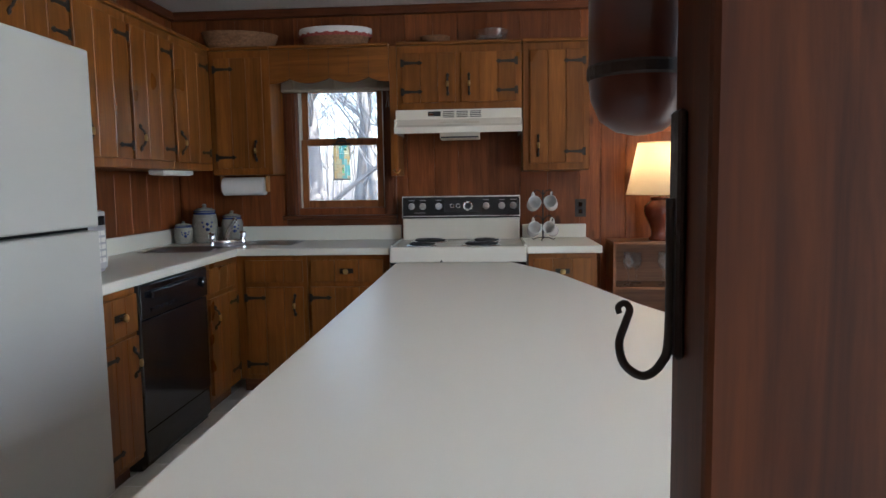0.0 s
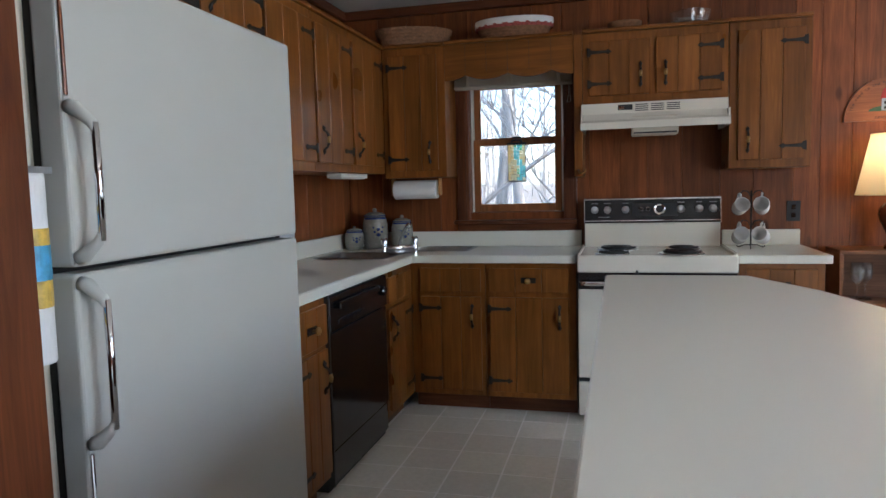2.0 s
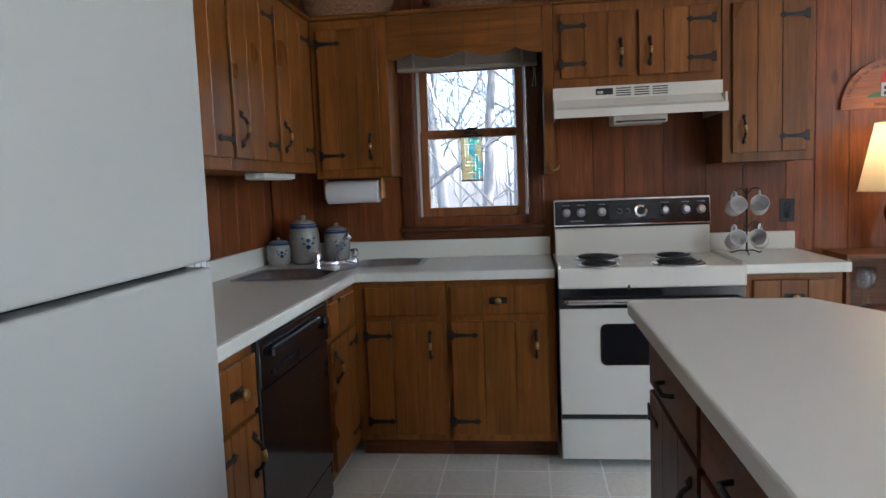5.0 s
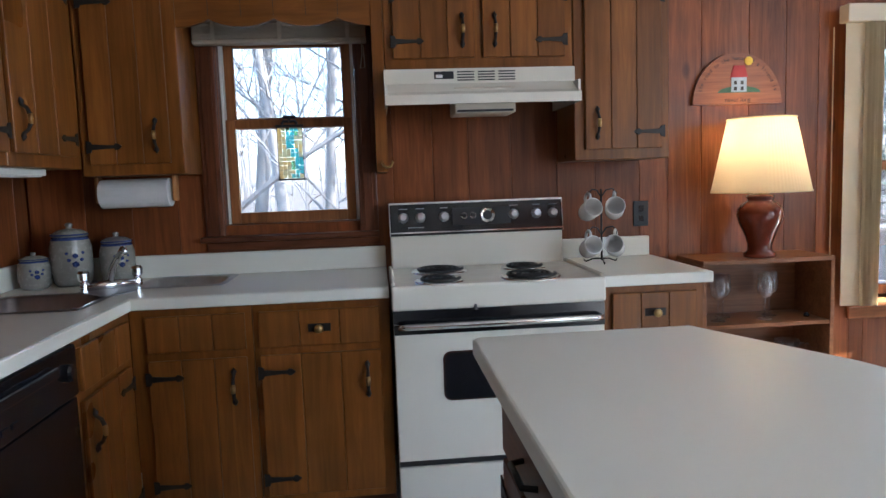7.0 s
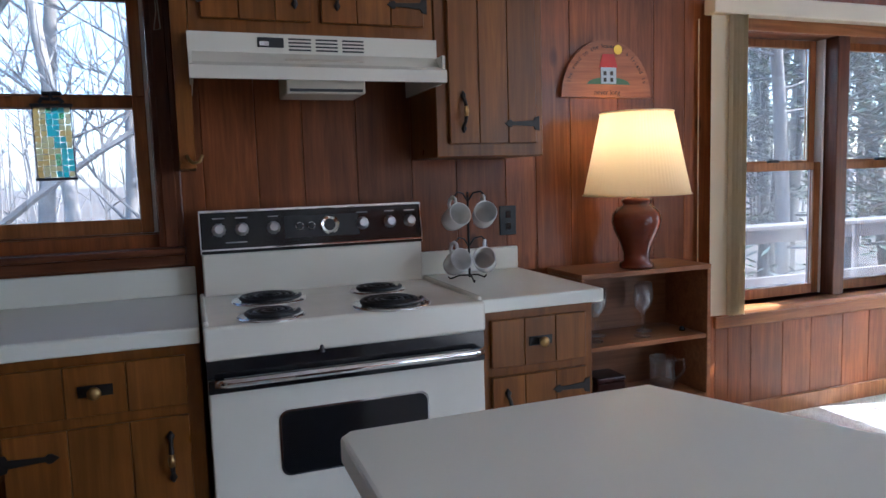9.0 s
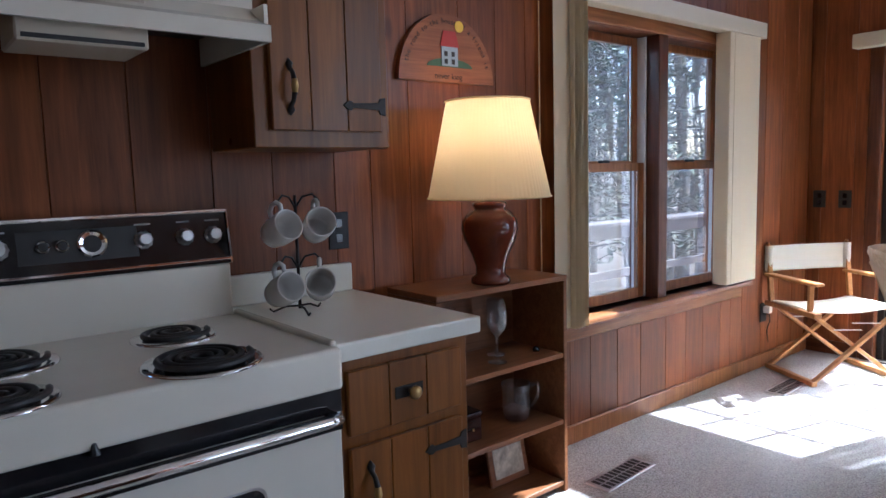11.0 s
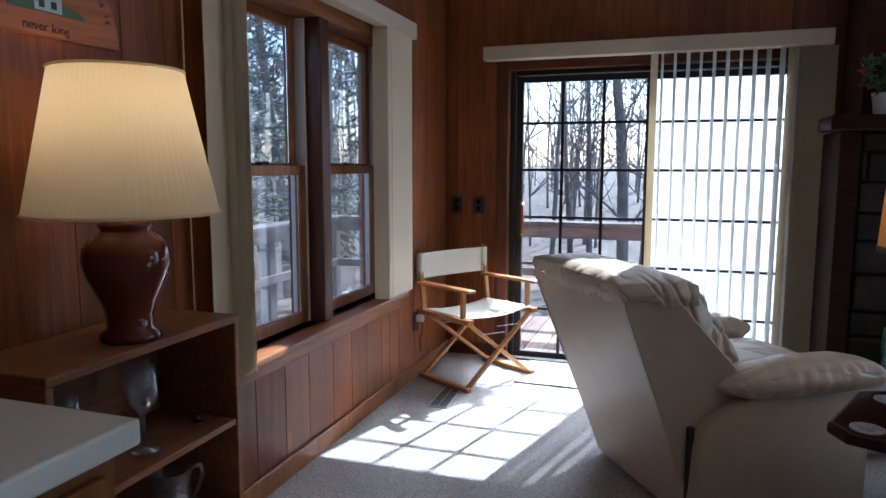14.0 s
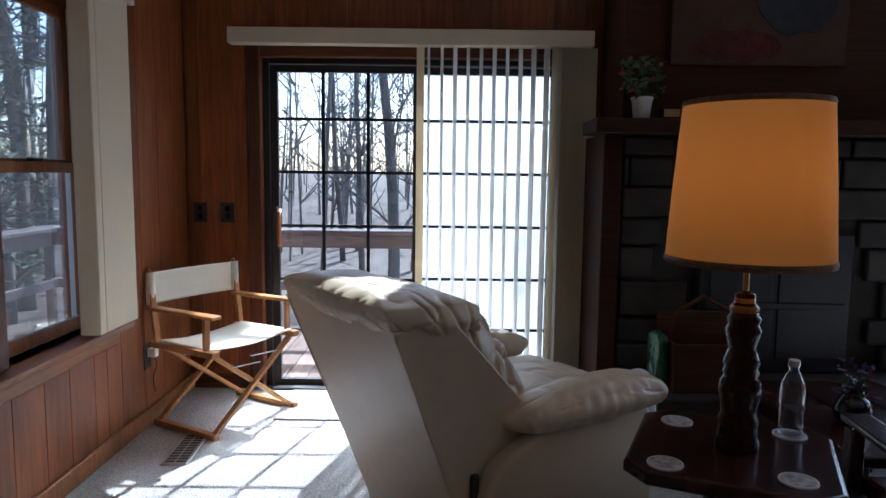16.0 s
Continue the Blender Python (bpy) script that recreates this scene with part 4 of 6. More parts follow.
MX, MY = 0.945, 0.385
first = mug(Matrix())
spots = [(-0.062, 1.150, 8), (0.050, 1.152, -14), (-0.062, 0.987, 6), (0.050, 0.987, -28)]
for k, (dx, z, yaw) in enumerate(spots):
    m = Matrix.Translation((MX + dx, MY - 0.03, z)) @ Matrix.Rotation(radians(yaw), 4, "Z") @ Matrix.Rotation(radians(68), 4, "X") @ Matrix.Rotation(radians(90), 4, "Z") @ Matrix.Translation((0, 0, -0.045))
    if k == 0:
        first.matrix_world = m
    else:
        copy_thing(first, m)
mt = thing("mug_tree", "dark wire mug tree standing on the counter", "mug tree", (MX, MY, CT1))
part("stem", tube([(MX, MY, CT1 + 0.012), (MX, MY, 1.24)], 0.0045, 8), IRON, mt, smooth=True)
for z in (1.235, 1.07):
    for s in (-1, 1):
        part("arm", tube([(MX, MY, z - 0.03), (MX + s * 0.02, MY - 0.005, z), (MX + s * 0.045, MY - 0.015, z + 0.006), (MX + s * 0.062, MY - 0.02, z - 0.012), (MX + s * 0.058, MY - 0.025, z - 0.030)], 0.003, 6), IRON, mt, smooth=True)
for a in (20, 140, 260):
    c, s = math.cos(radians(a)), math.sin(radians(a))
    part("foot", tube([(MX, MY, CT1 + 0.02), (MX + c * 0.04, MY + s * 0.04, CT1 + 0.018), (MX + c * 0.075, MY + s * 0.075, CT1 + 0.004), (MX + c * 0.085, MY + s * 0.085, CT1 + 0.012)], 0.003, 6), IRON, mt, smooth=True)


def wall_plate(name, label, x0, z0, x1, z1, face, plane, kind):
    t = thing(name, label, kind, {"S": ((x0 + x1) / 2, plane, z0), "W": (plane, (x0 + x1) / 2, z0), "E": (plane, (x0 + x1) / 2, z0)}[face])
    part("plate", faced(box(x0, 0, z0, x1, 0.006, z1, 0.002), face, plane), BLACKMATT, t)
    for dz in (0.3, 0.7):
        part("toggle", faced(box((x0 + x1) / 2 - 0.012, 0.0062, z0 + (z1 - z0) * dz - 0.014, (x0 + x1) / 2 + 0.012, 0.009, z0 + (z1 - z0) * dz + 0.014, 0.001), face, plane), BLACK, t)


wall_plate("wall_outlet", "black wall outlet beside the mugs", 1.178, 1.052, 1.252, 1.172, "S", WALL_Y - 0.0145, "outlet")
wall_plate("wall_outlet", "black wall outlet over the sink counter", -0.62, 1.05, -0.54, 1.17, "E", WALL_W + 0.0145, "outlet")

# ---- windows ----
def sash(t, name, x0, x1, z0, z1, y, stile=0.042, rail=0.05, thick=0.032):
    s = part(name, box(x0, y, z0, x0 + stile, y + thick, z1, 0.003), LIT_SASH, t)
    part("stile", box(x1 - stile, y, z0, x1, y + thick, z1, 0.003), LIT_SASH, s)
    part("rail", box(x0 + stile, y + 0.001, z0, x1 - stile, y + thick - 0.001, z0 + rail, 0.003), LIT_SASH, s)
    part("rail", box(x0 + stile, y + 0.001, z1 - rail * 0.8, x1 - stile, y + thick - 0.001, z1, 0.003), LIT_SASH, s)
    g = part("pane", box(x0 + stile, y + 0.013, z0 + rail, x1 - stile, y + 0.017, z1 - rail * 0.8), GLASS, s, "clear window pane")
    g.visible_shadow = False
    return s


def double_hung(t, x0, x1, z0, z1, meet, y):
    sash(t, "upper_sash", x0, x1, meet - 0.02, z1, y + 0.045)
    s = sash(t, "lower_sash", x0, x1, z0, meet + 0.02, y + 0.005)
    part("lock", box((x0 + x1) / 2 - 0.03, y + 0.002, meet + 0.0205, (x0 + x1) / 2 + 0.03, y + 0.03, meet + 0.034, 0.004), BLACKMATT, s, "dark sash lock")
    for x in (x0 - 0.012, x1 + 0.001):
        part("track", box(x, y + 0.002, z0, x + 0.011, y + 0.08, z1), WHITE, t, "white sash track")


w1 = tagged(thing("window_1", "double-hung kitchen window in a reddish pine frame", "window", (-0.4, WALL_Y, 1.05)), kind="structure")
double_hung(w1, -0.70, -0.13, 1.135, 1.97, 1.585, WALL_Y + 0.03)
for x0, x1 in ((-0.80, -0.717), (-0.113, -0.030)):
    part("casing", box(x0, WALL_Y - 0.035, 1.085, x1, WALL_Y - 0.0145, 2.05, 0.005, seg=2), TRIM, w1)
    part("casing_bead", box(x0 + 0.02, WALL_Y - 0.041, 1.085, x1 - 0.02, WALL_Y - 0.0355, 2.05, 0.002), TRIM, w1)
part("casing", box(-0.80, WALL_Y - 0.035, 2.051, -0.030, WALL_Y - 0.0145, 2.13, 0.005, seg=2), TRIM_X, w1)
part("window_sill", box(-0.82, WALL_Y - 0.075, 1.06, -0.029, WALL_Y + 0.03, 1.084, 0.006, seg=2), TRIM_X, w1)
part("apron", box(-0.80, WALL_Y - 0.036, 1.018, -0.030, WALL_Y - 0.0145, 1.059, 0.005), TRIM_X, w1)
part("inner_sill", box(-0.714, WALL_Y + 0.0305, 1.10, -0.116, WALL_Y + 0.16, 1.134), TRIM_X, w1)

bl = thing("window_blind", "raised horizontal slat blind at the kitchen window", "blind", (-0.4, WALL_Y - 0.06, 1.9))
part("head_rail", box(-0.79, WALL_Y - 0.105, 2.05, -0.05, WALL_Y - 0.045, 2.075), SLATS, bl)
for k in range(16):
    z = 1.938 + 0.0058 * k if k < 11 else 2.002 + 0.009 * (k - 10)
    part("slat", box(-0.788, WALL_Y - 0.105, z, -0.052, WALL_Y - 0.05, z + 0.0035), SLATS, bl)
part("bottom_rail", box(-0.79, WALL_Y - 0.107, 1.916, -0.05, WALL_Y - 0.048, 1.935, 0.004), SLATS, bl)
for x in (-0.70, -0.42, -0.13):
    part("ladder_tape", box(x - 0.008, WALL_Y - 0.1085, 1.918, x + 0.008, WALL_Y - 0.1075, 2.05), SLATS, bl)
part("cord", tube([(-0.075, WALL_Y - 0.11, 2.02), (-0.07, WALL_Y - 0.112, 1.86), (-0.08, WALL_Y - 0.112, 1.80), (-0.06, WALL_Y - 0.112, 1.805), (-0.065, WALL_Y - 0.11, 1.90)], 0.002, 6), SLATS, bl)

# stained-glass hanging on the sash
sg = thing("stained_glass_hanging", "stained-glass mosaic panel of yellow and turquoise pieces at the window", "ornament", (-0.40, WALL_Y + 0.0, 1.33))
SGC = [glass("amber_glass", (0.50, 0.33, 0.10), 0.3), glass("turquoise_glass", (0.05, 0.36, 0.40), 0.3), glass("pale_glass", (0.46, 0.40, 0.20), 0.3), glass("green_glass", (0.12, 0.38, 0.18), 0.25)]
gx0, gx1, gz0, gz1, gy = -0.470, -0.360, 1.335, 1.565, WALL_Y + 0.018
r2 = random.Random(8)
for i in range(6):
    for k in range(12):
        cx, cz = gx0 + (gx1 - gx0) * (i + 0.5) / 6, gz0 + (gz1 - gz0) * (k + 0.5) / 12
        flow = math.sin(k * 0.55) * 1.2 + 3.4
        c = SGC[1] if abs(i - flow) < 1.0 else (SGC[3] if abs(i - flow) < 1.6 and r2.random() < 0.5 else SGC[0 if r2.random() < 0.5 else 2])
        w, h = 0.0083, 0.0088
        o = [(cx + w * (q + r2.uniform(-0.2, 0.2)), cz + h * (e + r2.uniform(-0.2, 0.2))) for q, e in ((-1, -1), (1, -1), (1, 1), (-1, 1))]
        bm = prism(o, gy, gy + 0.004)
        moved(bm, Matrix(((1, 0, 0, 0), (0, 0, 1, 0), (0, 1, 0, 0), (0, 0, 0, 1))))
        g = part("glass_piece", bm, c, sg)
        g.visible_shadow = False
for z0, z1 in ((gz0 - 0.010, gz0 - 0.001), (gz1 + 0.001, gz1 + 0.012)):
    part("frame", box(gx0 - 0.008, gy - 0.003, z0, gx1 + 0.008, gy + 0.007, z1, 0.002), BLACKMATT, sg)
for x in (gx0 - 0.003, gx1):
    part("frame", box(x, gy - 0.001, gz0 - 0.001, x + 0.003, gy + 0.005, gz1 + 0.001), BLACKMATT, sg)
part("crest", tube([(-0.450, gy, gz1 + 0.014), (-0.440, gy, gz1 + 0.028), (-0.420, gy, gz1 + 0.026), (-0.415, gy, gz1 + 0.042), (-0.410, gy, gz1 + 0.026), (-0.390, gy, gz1 + 0.028), (-0.380, gy, gz1 + 0.014)], 0.007, 6), BLACKMATT, sg, "dark scrolled top")

# twin window
w2 = tagged(thing("window_2", "twin double-hung windows in a pine frame", "window", (3.05, WALL_Y, 0.6)), kind="structure")
double_hung(w2, 2.385, 2.985, 0.65, 1.915, 1.295, WALL_Y + 0.035)
double_hung(w2, 3.10, 3.715, 0.65, 1.915, 1.295, WALL_Y + 0.035)
part("mullion", box(3.005, WALL_Y - 0.03, 0.645, 3.08, WALL_Y + 0.14, 1.92, 0.004), TRIM, w2)
for x0, x1 in ((2.27, 2.359), (3.741, 3.83)):
    part("casing", box(x0, WALL_Y - 0.035, 0.64, x1, WALL_Y - 0.0145, 2.0, 0.005, seg=2), LIT_SASH, w2)
part("casing", box(2.27, WALL_Y - 0.035, 1.921, 3.83, WALL_Y - 0.0145, 2.01, 0.005, seg=2), LIT_SASH_X, w2)
part("window_sill", box(2.24, WALL_Y - 0.085, 0.612, 3.86, WALL_Y + 0.15, 0.64, 0.008, seg=2), LIT_SASH_X, w2)
part("apron", box(2.27, WALL_Y - 0.034, 0.545, 3.83, WALL_Y - 0.0145, 0.611, 0.004), LIT_SASH_X, w2)

for w, x0, x1, z0, z1 in ((w1, -0.70, -0.13, 1.14, 1.965), (w2, 2.385, 2.985, 0.655, 1.91), (w2, 3.10, 3.715, 0.655, 1.91)):
    part("window_screen", box(x0, WALL_Y + 0.128, z0, x1, WALL_Y + 0.129, z1), FINE_SCREEN, w, "fine grey insect screen")


def vane_stack(t, name, p0, p1, z0, z1, n, wide, material, angle=80, jitter=4):
    """Upright blind vanes, gently cupped, hung between two points of the plan."""
    r = random.Random(n)
    for k in range(n):
        a = (k + 0.5) / n
        x, y = p0[0] + (p1[0] - p0[0]) * a, p0[1] + (p1[1] - p0[1]) * a
        th = radians(angle + r.uniform(-jitter, jitter))
        c, s = math.cos(th), math.sin(th)
        bm = bmesh.new()
        low, high = [], []
        for j in range(5):
            q = (j / 4 - 0.5) * wide
            b = 0.007 * (1 - (j / 2 - 1) ** 2)
            low.append(bm.verts.new((x + c * q - s * b, y + s * q + c * b, z0)))
            high.append(bm.verts.new((x + c * q - s * b, y + s * q + c * b, z1)))
        for j in range(4):
            bm.faces.new((low[j], low[j + 1], high[j + 1], high[j]))
        bmesh.ops.solidify(bm, geom=bm.faces[:], thickness=0.0012)
        part(name, bm, material, t, smooth=True)


b2 = thing("vertical_blind", "cream vertical blind drawn open at the twin window", "blind", (3.0, WALL_Y - 0.06, 0.6))
part("valance", box(2.17, WALL_Y - 0.125, 1.968, 3.875, WALL_Y - 0.055, 2.05, 0.006, seg=2), CREAM, b2, "cream valance board")
part("end_vane", box(2.185, WALL_Y - 0.088, 0.625, 2.288, WALL_Y - 0.085, 1.967, 0.001), PVC, b2)
vane_stack(b2, "vane", (2.285, WALL_Y - 0.085), (2.375, WALL_Y - 0.085), 0.625, 1.967, 8, 0.082, PVC, 72, 10)
part("end_vane", box(3.485, WALL_Y - 0.125, 0.66, 3.53, WALL_Y - 0.045, 1.967, 0.003), PVC, b2)
part("end_vane", box(3.531, WALL_Y - 0.125, 0.66, 3.80, WALL_Y - 0.118, 1.967, 0.003), PVC, b2)
part("cord", tube([(2.165, WALL_Y - 0.03, 1.96), (2.165, WALL_Y - 0.03, 1.4), (2.167, WALL_Y - 0.03, 0.75)], 0.003, 6), PVC, b2)
part("wand_bracket", box(2.15, WALL_Y - 0.035, 0.50, 2.18, WALL_Y - 0.0145, 0.60, 0.004), BRASS, b2)

# sliding door
XS = WALL_E + 0.03
sd = tagged(thing("sliding_door", "dark-framed sliding glass door with grilles to the deck", "door", (XS, -0.62, 0.02)), kind="structure")
BRONZE = plain("dark_bronze", (0.022, 0.019, 0.018), 0.4, 0.3, 0.15)
part("frame_side", box(XS - 0.01, 0.175, 0.02, XS + 0.11, 0.209, 1.904, 0.003), BRONZE, sd)
part("frame_side", box(XS - 0.01, -1.449, 0.02, XS + 0.11, -1.415, 1.904, 0.003), BRONZE, sd)
part("frame_head", box(XS - 0.01, -1.414, 1.875, XS + 0.11, 0.174, 1.904, 0.003), BRONZE, sd)
part("frame_sill", box(XS - 0.03, -1.414, 0.006, XS + 0.11, 0.174, 0.045, 0.003), BRONZE, sd)
part("floor_strip", box(WALL_E - 0.06, -1.45, FZ + 0.0005, WALL_E - 0.001, 0.21, FZ + 0.012, 0.003), BRONZE, sd)


def slide_panel(y0, y1, x, label, upright=True):
    p = part("door_panel", box(x, y0, 0.05, x + 0.035, y0 + 0.042, 1.87, 0.002), BRONZE, sd, label)
    part("stile", box(x, y1 - 0.042, 0.05, x + 0.035, y1, 1.87, 0.002), BRONZE, p)
    part("rail", box(x + 0.0005, y0 + 0.042, 1.832, x + 0.0345, y1 - 0.042, 1.87), BRONZE, p)
    part("rail", box(x + 0.0005, y0 + 0.042, 0.05, x + 0.0345, y1 - 0.042, 0.115), BRONZE, p)
    g = part("pane", box(x + 0.016, y0 + 0.042, 0.115, x + 0.020, y1 - 0.042, 1.832), GLASS, p, "clear door glass")
    g.visible_shadow = False
    w = (y1 - y0 - 0.084) / 3
    for k in (1, 2) if upright else ():
        y = y0 + 0.042 + w * k
        part("muntin", box(x + 0.006, y - 0.009, 0.115, x + 0.0155, y + 0.009, 1.832), BRONZE, p)
    for z in (0.40, 0.692, 0.992, 1.29, 1.58):
        part("muntin", box(x + 0.005, y0 + 0.042, z - 0.008, x + 0.0150, y1 - 0.042, z + 0.008), BRONZE, p)
    return p


pl = slide_panel(-0.655, 0.172, XS, "sliding leaf with a wooden pull")
slide_panel(-1.412, -0.615, XS + 0.045, "fixed leaf", False)
# pale sheet added to whiten the view through this leaf like glare
scr = part("insect_screen", box(XS + 0.098, -1.41, 0.05, XS + 0.0995, -0.62, 1.87), HAZE_SHEET, sd, "pale haze sheet added outside the fixed leaf")
part("pull_plate", box(XS - 0.022, 0.135, 0.86, XS - 0.001, 0.165, 1.10, 0.003), BLACKMATT, pl)
part("pull", tube([(XS - 0.02, 0.12, 0.88), (XS - 0.055, 0.118, 0.90), (XS - 0.055, 0.118, 1.06), (XS - 0.02, 0.12, 1.08)], 0.011, 8), LIT_SASH, pl, "wooden pull", True)
for y0, y1 in ((0.211, 0.285), (-1.525, -1.451)):
    part("casing", box(WALL_E - 0.036, y0, 0.004, WALL_E - 0.0145, y1, 1.985, 0.005, seg=2), TRIM, sd)
part("casing", box(WALL_E - 0.036, -1.449, 1.906, WALL_E - 0.0145, 0.209, 1.985, 0.005, seg=2), TRIM_Y, sd)

b3 = thing("vertical_blind", "translucent white vertical blind half drawn over the sliding door", "blind", (WALL_E - 0.06, -1.0, 0.1))
part("valance", box(WALL_E - 0.135, -1.56, 1.955, WALL_E - 0.05, 0.352, 2.037, 0.006, seg=2), CREAM, b3, "cream valance board")
vane_stack(b3, "vane", (WALL_E - 0.085, -0.665), (WALL_E - 0.085, -1.425), 0.10, 1.954, 11, 0.088, SHEER, 9, 5)
part("lead_vane", box(WALL_E - 0.093, -0.675, 0.10, WALL_E - 0.088, -0.635, 1.954, 0.001), PVC, b3)
vane_stack(b3, "vane", (WALL_E - 0.085, -1.385), (WALL_E - 0.085, -1.55), 0.10, 1.954, 12, 0.088, PVC, 78, 5)
part("cord", tube([(WALL_E - 0.05, -1.585, 1.95), (WALL_E - 0.05, -1.585, 0.30)], 0.003, 6), PVC, b3)
part("cord_weight", lathe([(0.003, 0.06), (0.010, 0.055), (0.013, 0.0), (0.003, -0.002)], (WALL_E - 0.05, -1.585, 0.24), 10), PVC, b3)

wall_plate("light_switch", "black light switch plate on the pine wall", 0.515, 1.01, 0.59, 1.118, "W", WALL_E - 0.0145, "light switch")
wall_plate("light_switch", "black light switch plate beside the sliding door", 0.365, 1.01, 0.44, 1.118, "W", WALL_E - 0.0145, "light switch")

# ---- bookshelf and lamp ----
bs = thing("bookshelf", "open pine bookshelf holding glassware", "bookshelf", (1.7, 0.47, 0))
part("side", box(1.385, 0.33, FZ, 1.403, 0.60, 0.884, 0.002), SHELFWOOD, bs)
part("side", box(1.985, 0.33, FZ, 2.003, 0.60, 0.884, 0.002), SHELFWOOD, bs)
part("top", box(1.385, 0.328, 0.885, 2.003, 0.602, 0.905, 0.002), SHELFWOOD, bs)
for z in (0.10, 0.34, 0.595):
    part("shelf", box(1.404, 0.333, z, 1.984, 0.598, z + 0.018, 0.002), SHELFWOOD, bs)
part("back", box(1.404, 0.5985, FZ + 0.005, 1.984, 0.6045, 0.884), SHELFWOOD, bs)


def wine_glass(x, y, z, h, label):
    t = thing("wine_glass", label, "glass", (x, y, z), "glasses on the bookshelf")
    part("glass", lathe([(0.034, 0), (0.033, 0.003), (0.006, 0.008), (0.004, 0.02), (0.004, h * 0.42), (0.012, h * 0.47), (0.032, h * 0.58), (0.037, h * 0.72), (0.031, h), (0.0298, h), (0.0355, h * 0.72), (0.0305, h * 0.59), (0.010, h * 0.485), (0.001, h * 0.48)], (x, y, z), 24), GLASSWARE, t, smooth=True)


for x, y, h in ((1.50, 0.42, 0.215), (1.565, 0.50, 0.205), (1.72, 0.41, 0.215), (1.79, 0.49, 0.21)):
    wine_glass(x, y, 0.614, h, "clear stemmed wine glass on the bookshelf")
pit = thing("glass_pitcher", "small clear glass pitcher on the bookshelf", "pitcher", (1.86, 0.46, 0.359))
part("body", lathe([(0.04, 0), (0.048, 0.01), (0.055, 0.05), (0.05, 0.10), (0.056, 0.14), (0.053, 0.14), (0.047, 0.10), (0.051, 0.05), (0.044, 0.014), (0.001, 0.012)], (1.86, 0.46, 0.3585), 20), GLASSWARE, pit, smooth=True)
part("handle", tube([(1.91, 0.44, 0.48), (1.945, 0.43, 0.485), (1.955, 0.43, 0.45), (1.935, 0.435, 0.41), (1.912, 0.44, 0.40)], 0.006, 8), GLASSWARE, pit, smooth=True)
cb = thing("wooden_chest", "small dark wooden chest on the bookshelf", "box", (1.56, 0.46, 0.359))
part("body", box(1.50, 0.40, 0.3585, 1.63, 0.52, 0.44, 0.004), DARKWOOD, cb)
part("lid", box(1.497, 0.397, 0.4405, 1.633, 0.523, 0.462, 0.006, seg=2), DARKWOOD, cb)
for x in (1.54, 1.59):
    part("knob", lathe([(0.005, 0), (0.007, 0.008), (0.001, 0.010)], (x, 0.3995, 0.40), 8, axis="y"), BRASS, cb)
pf = thing("picture_frame", "small framed picture on the bookshelf", "picture frame", (1.82, 0.5, 0.119))
part("frame", moved(box(-0.10, 0, 0, 0.10, 0.014, 0.16, 0.004), Matrix.Translation((1.83, 0.46, 0.1185)) @ Matrix.Rotation(radians(-12), 4, "X")), SHELFWOOD, pf)
part("picture", moved(box(-0.075, -0.002, 0.025, 0.075, -0.0003, 0.135), Matrix.Translation((1.83, 0.46, 0.1185)) @ Matrix.Rotation(radians(-12), 4, "X")), plain("faded_print", (0.42, 0.36, 0.28), 0.5, 0, 0.5, 25), pf)
kn = thing("trinket", "tiny dark trinket on the bookshelf", "ornament", (1.93, 0.42, 0.613))
part("body", lathe([(0.012, 0), (0.014, 0.008), (0.009, 0.016), (0.002, 0.02)], (1.93, 0.42, 0.6135), 12), BLACK, kn, smooth=True)

LX, LY = 1.690, 0.405
tl = thing("table_lamp", "red-brown glazed urn lamp with a pleated cream shade, lit", "lamp", (LX, LY, 0.9055))
part("base", lathe([(0.066, 0), (0.07, 0.006), (0.067, 0.018), (0.052, 0.03), (0.052, 0.06), (0.066, 0.10), (0.092, 0.155), (0.100, 0.19), (0.096, 0.22), (0.076, 0.245), (0.055, 0.255), (0.055, 0.262), (0.062, 0.27), (0.058, 0.28), (0.040, 0.285), (0.02, 0.288)], (LX, LY, 0.9055), 36), REDGLAZE, tl, smooth=True)
part("neck", lathe([(0.012, 0.285), (0.012, 0.36), (0.018, 0.365), (0.018, 0.40), (0.004, 0.405)], (LX, LY, 0.9055), 12), BRASS, tl)
sh = part("shade", shell([(0.209, 1.203), (0.175, 1.365), (0.141, 1.527)], (LX, LY, 0), 240, 0.006, 80), SHADE, tl, "pleated cream shade", True)
for r, z in ((0.211, 1.203), (0.143, 1.527)):
    part("shade_rim", tube([(LX + r * math.cos(a / 36 * 2 * math.pi), LY + r * math.sin(a / 36 * 2 * math.pi), z) for a in range(37)], 0.0035, 6), SHADE, sh)
part("bulb", lathe([(0.012, 0), (0.014, 0.02), (0.028, 0.055), (0.026, 0.085), (0.012, 0.10), (0.001, 0.104)], (LX, LY, 1.312), 14), WHITE, tl, smooth=True)
lamp("table_lamp_light", "POINT", pose(LX, LY, 1.42), 0.64, (1.0, 0.66, 0.34), radius=0.03)

# arched plaque
pq = thing("arched_plaque", "arched wooden plaque with a painted house and hill", "plaque", (1.685, WALL_Y - 0.02, 1.61))
PY = WALL_Y - 0.015


def arch(cx, z0, rx, rz, y0, y1, n=28):
    o = [(cx + rx * math.cos(math.pi * k / n), z0 + rz * math.sin(math.pi * k / n)) for k in range(n + 1)]
    bm = prism(o, y0, y1)
    moved(bm, Matrix(((1, 0, 0, 0), (0, 0, 1, 0), (0, 1, 0, 0), (0, 0, 0, 1))))
    bmesh.ops.recalc_face_normals(bm, faces=bm.faces)
    return bm


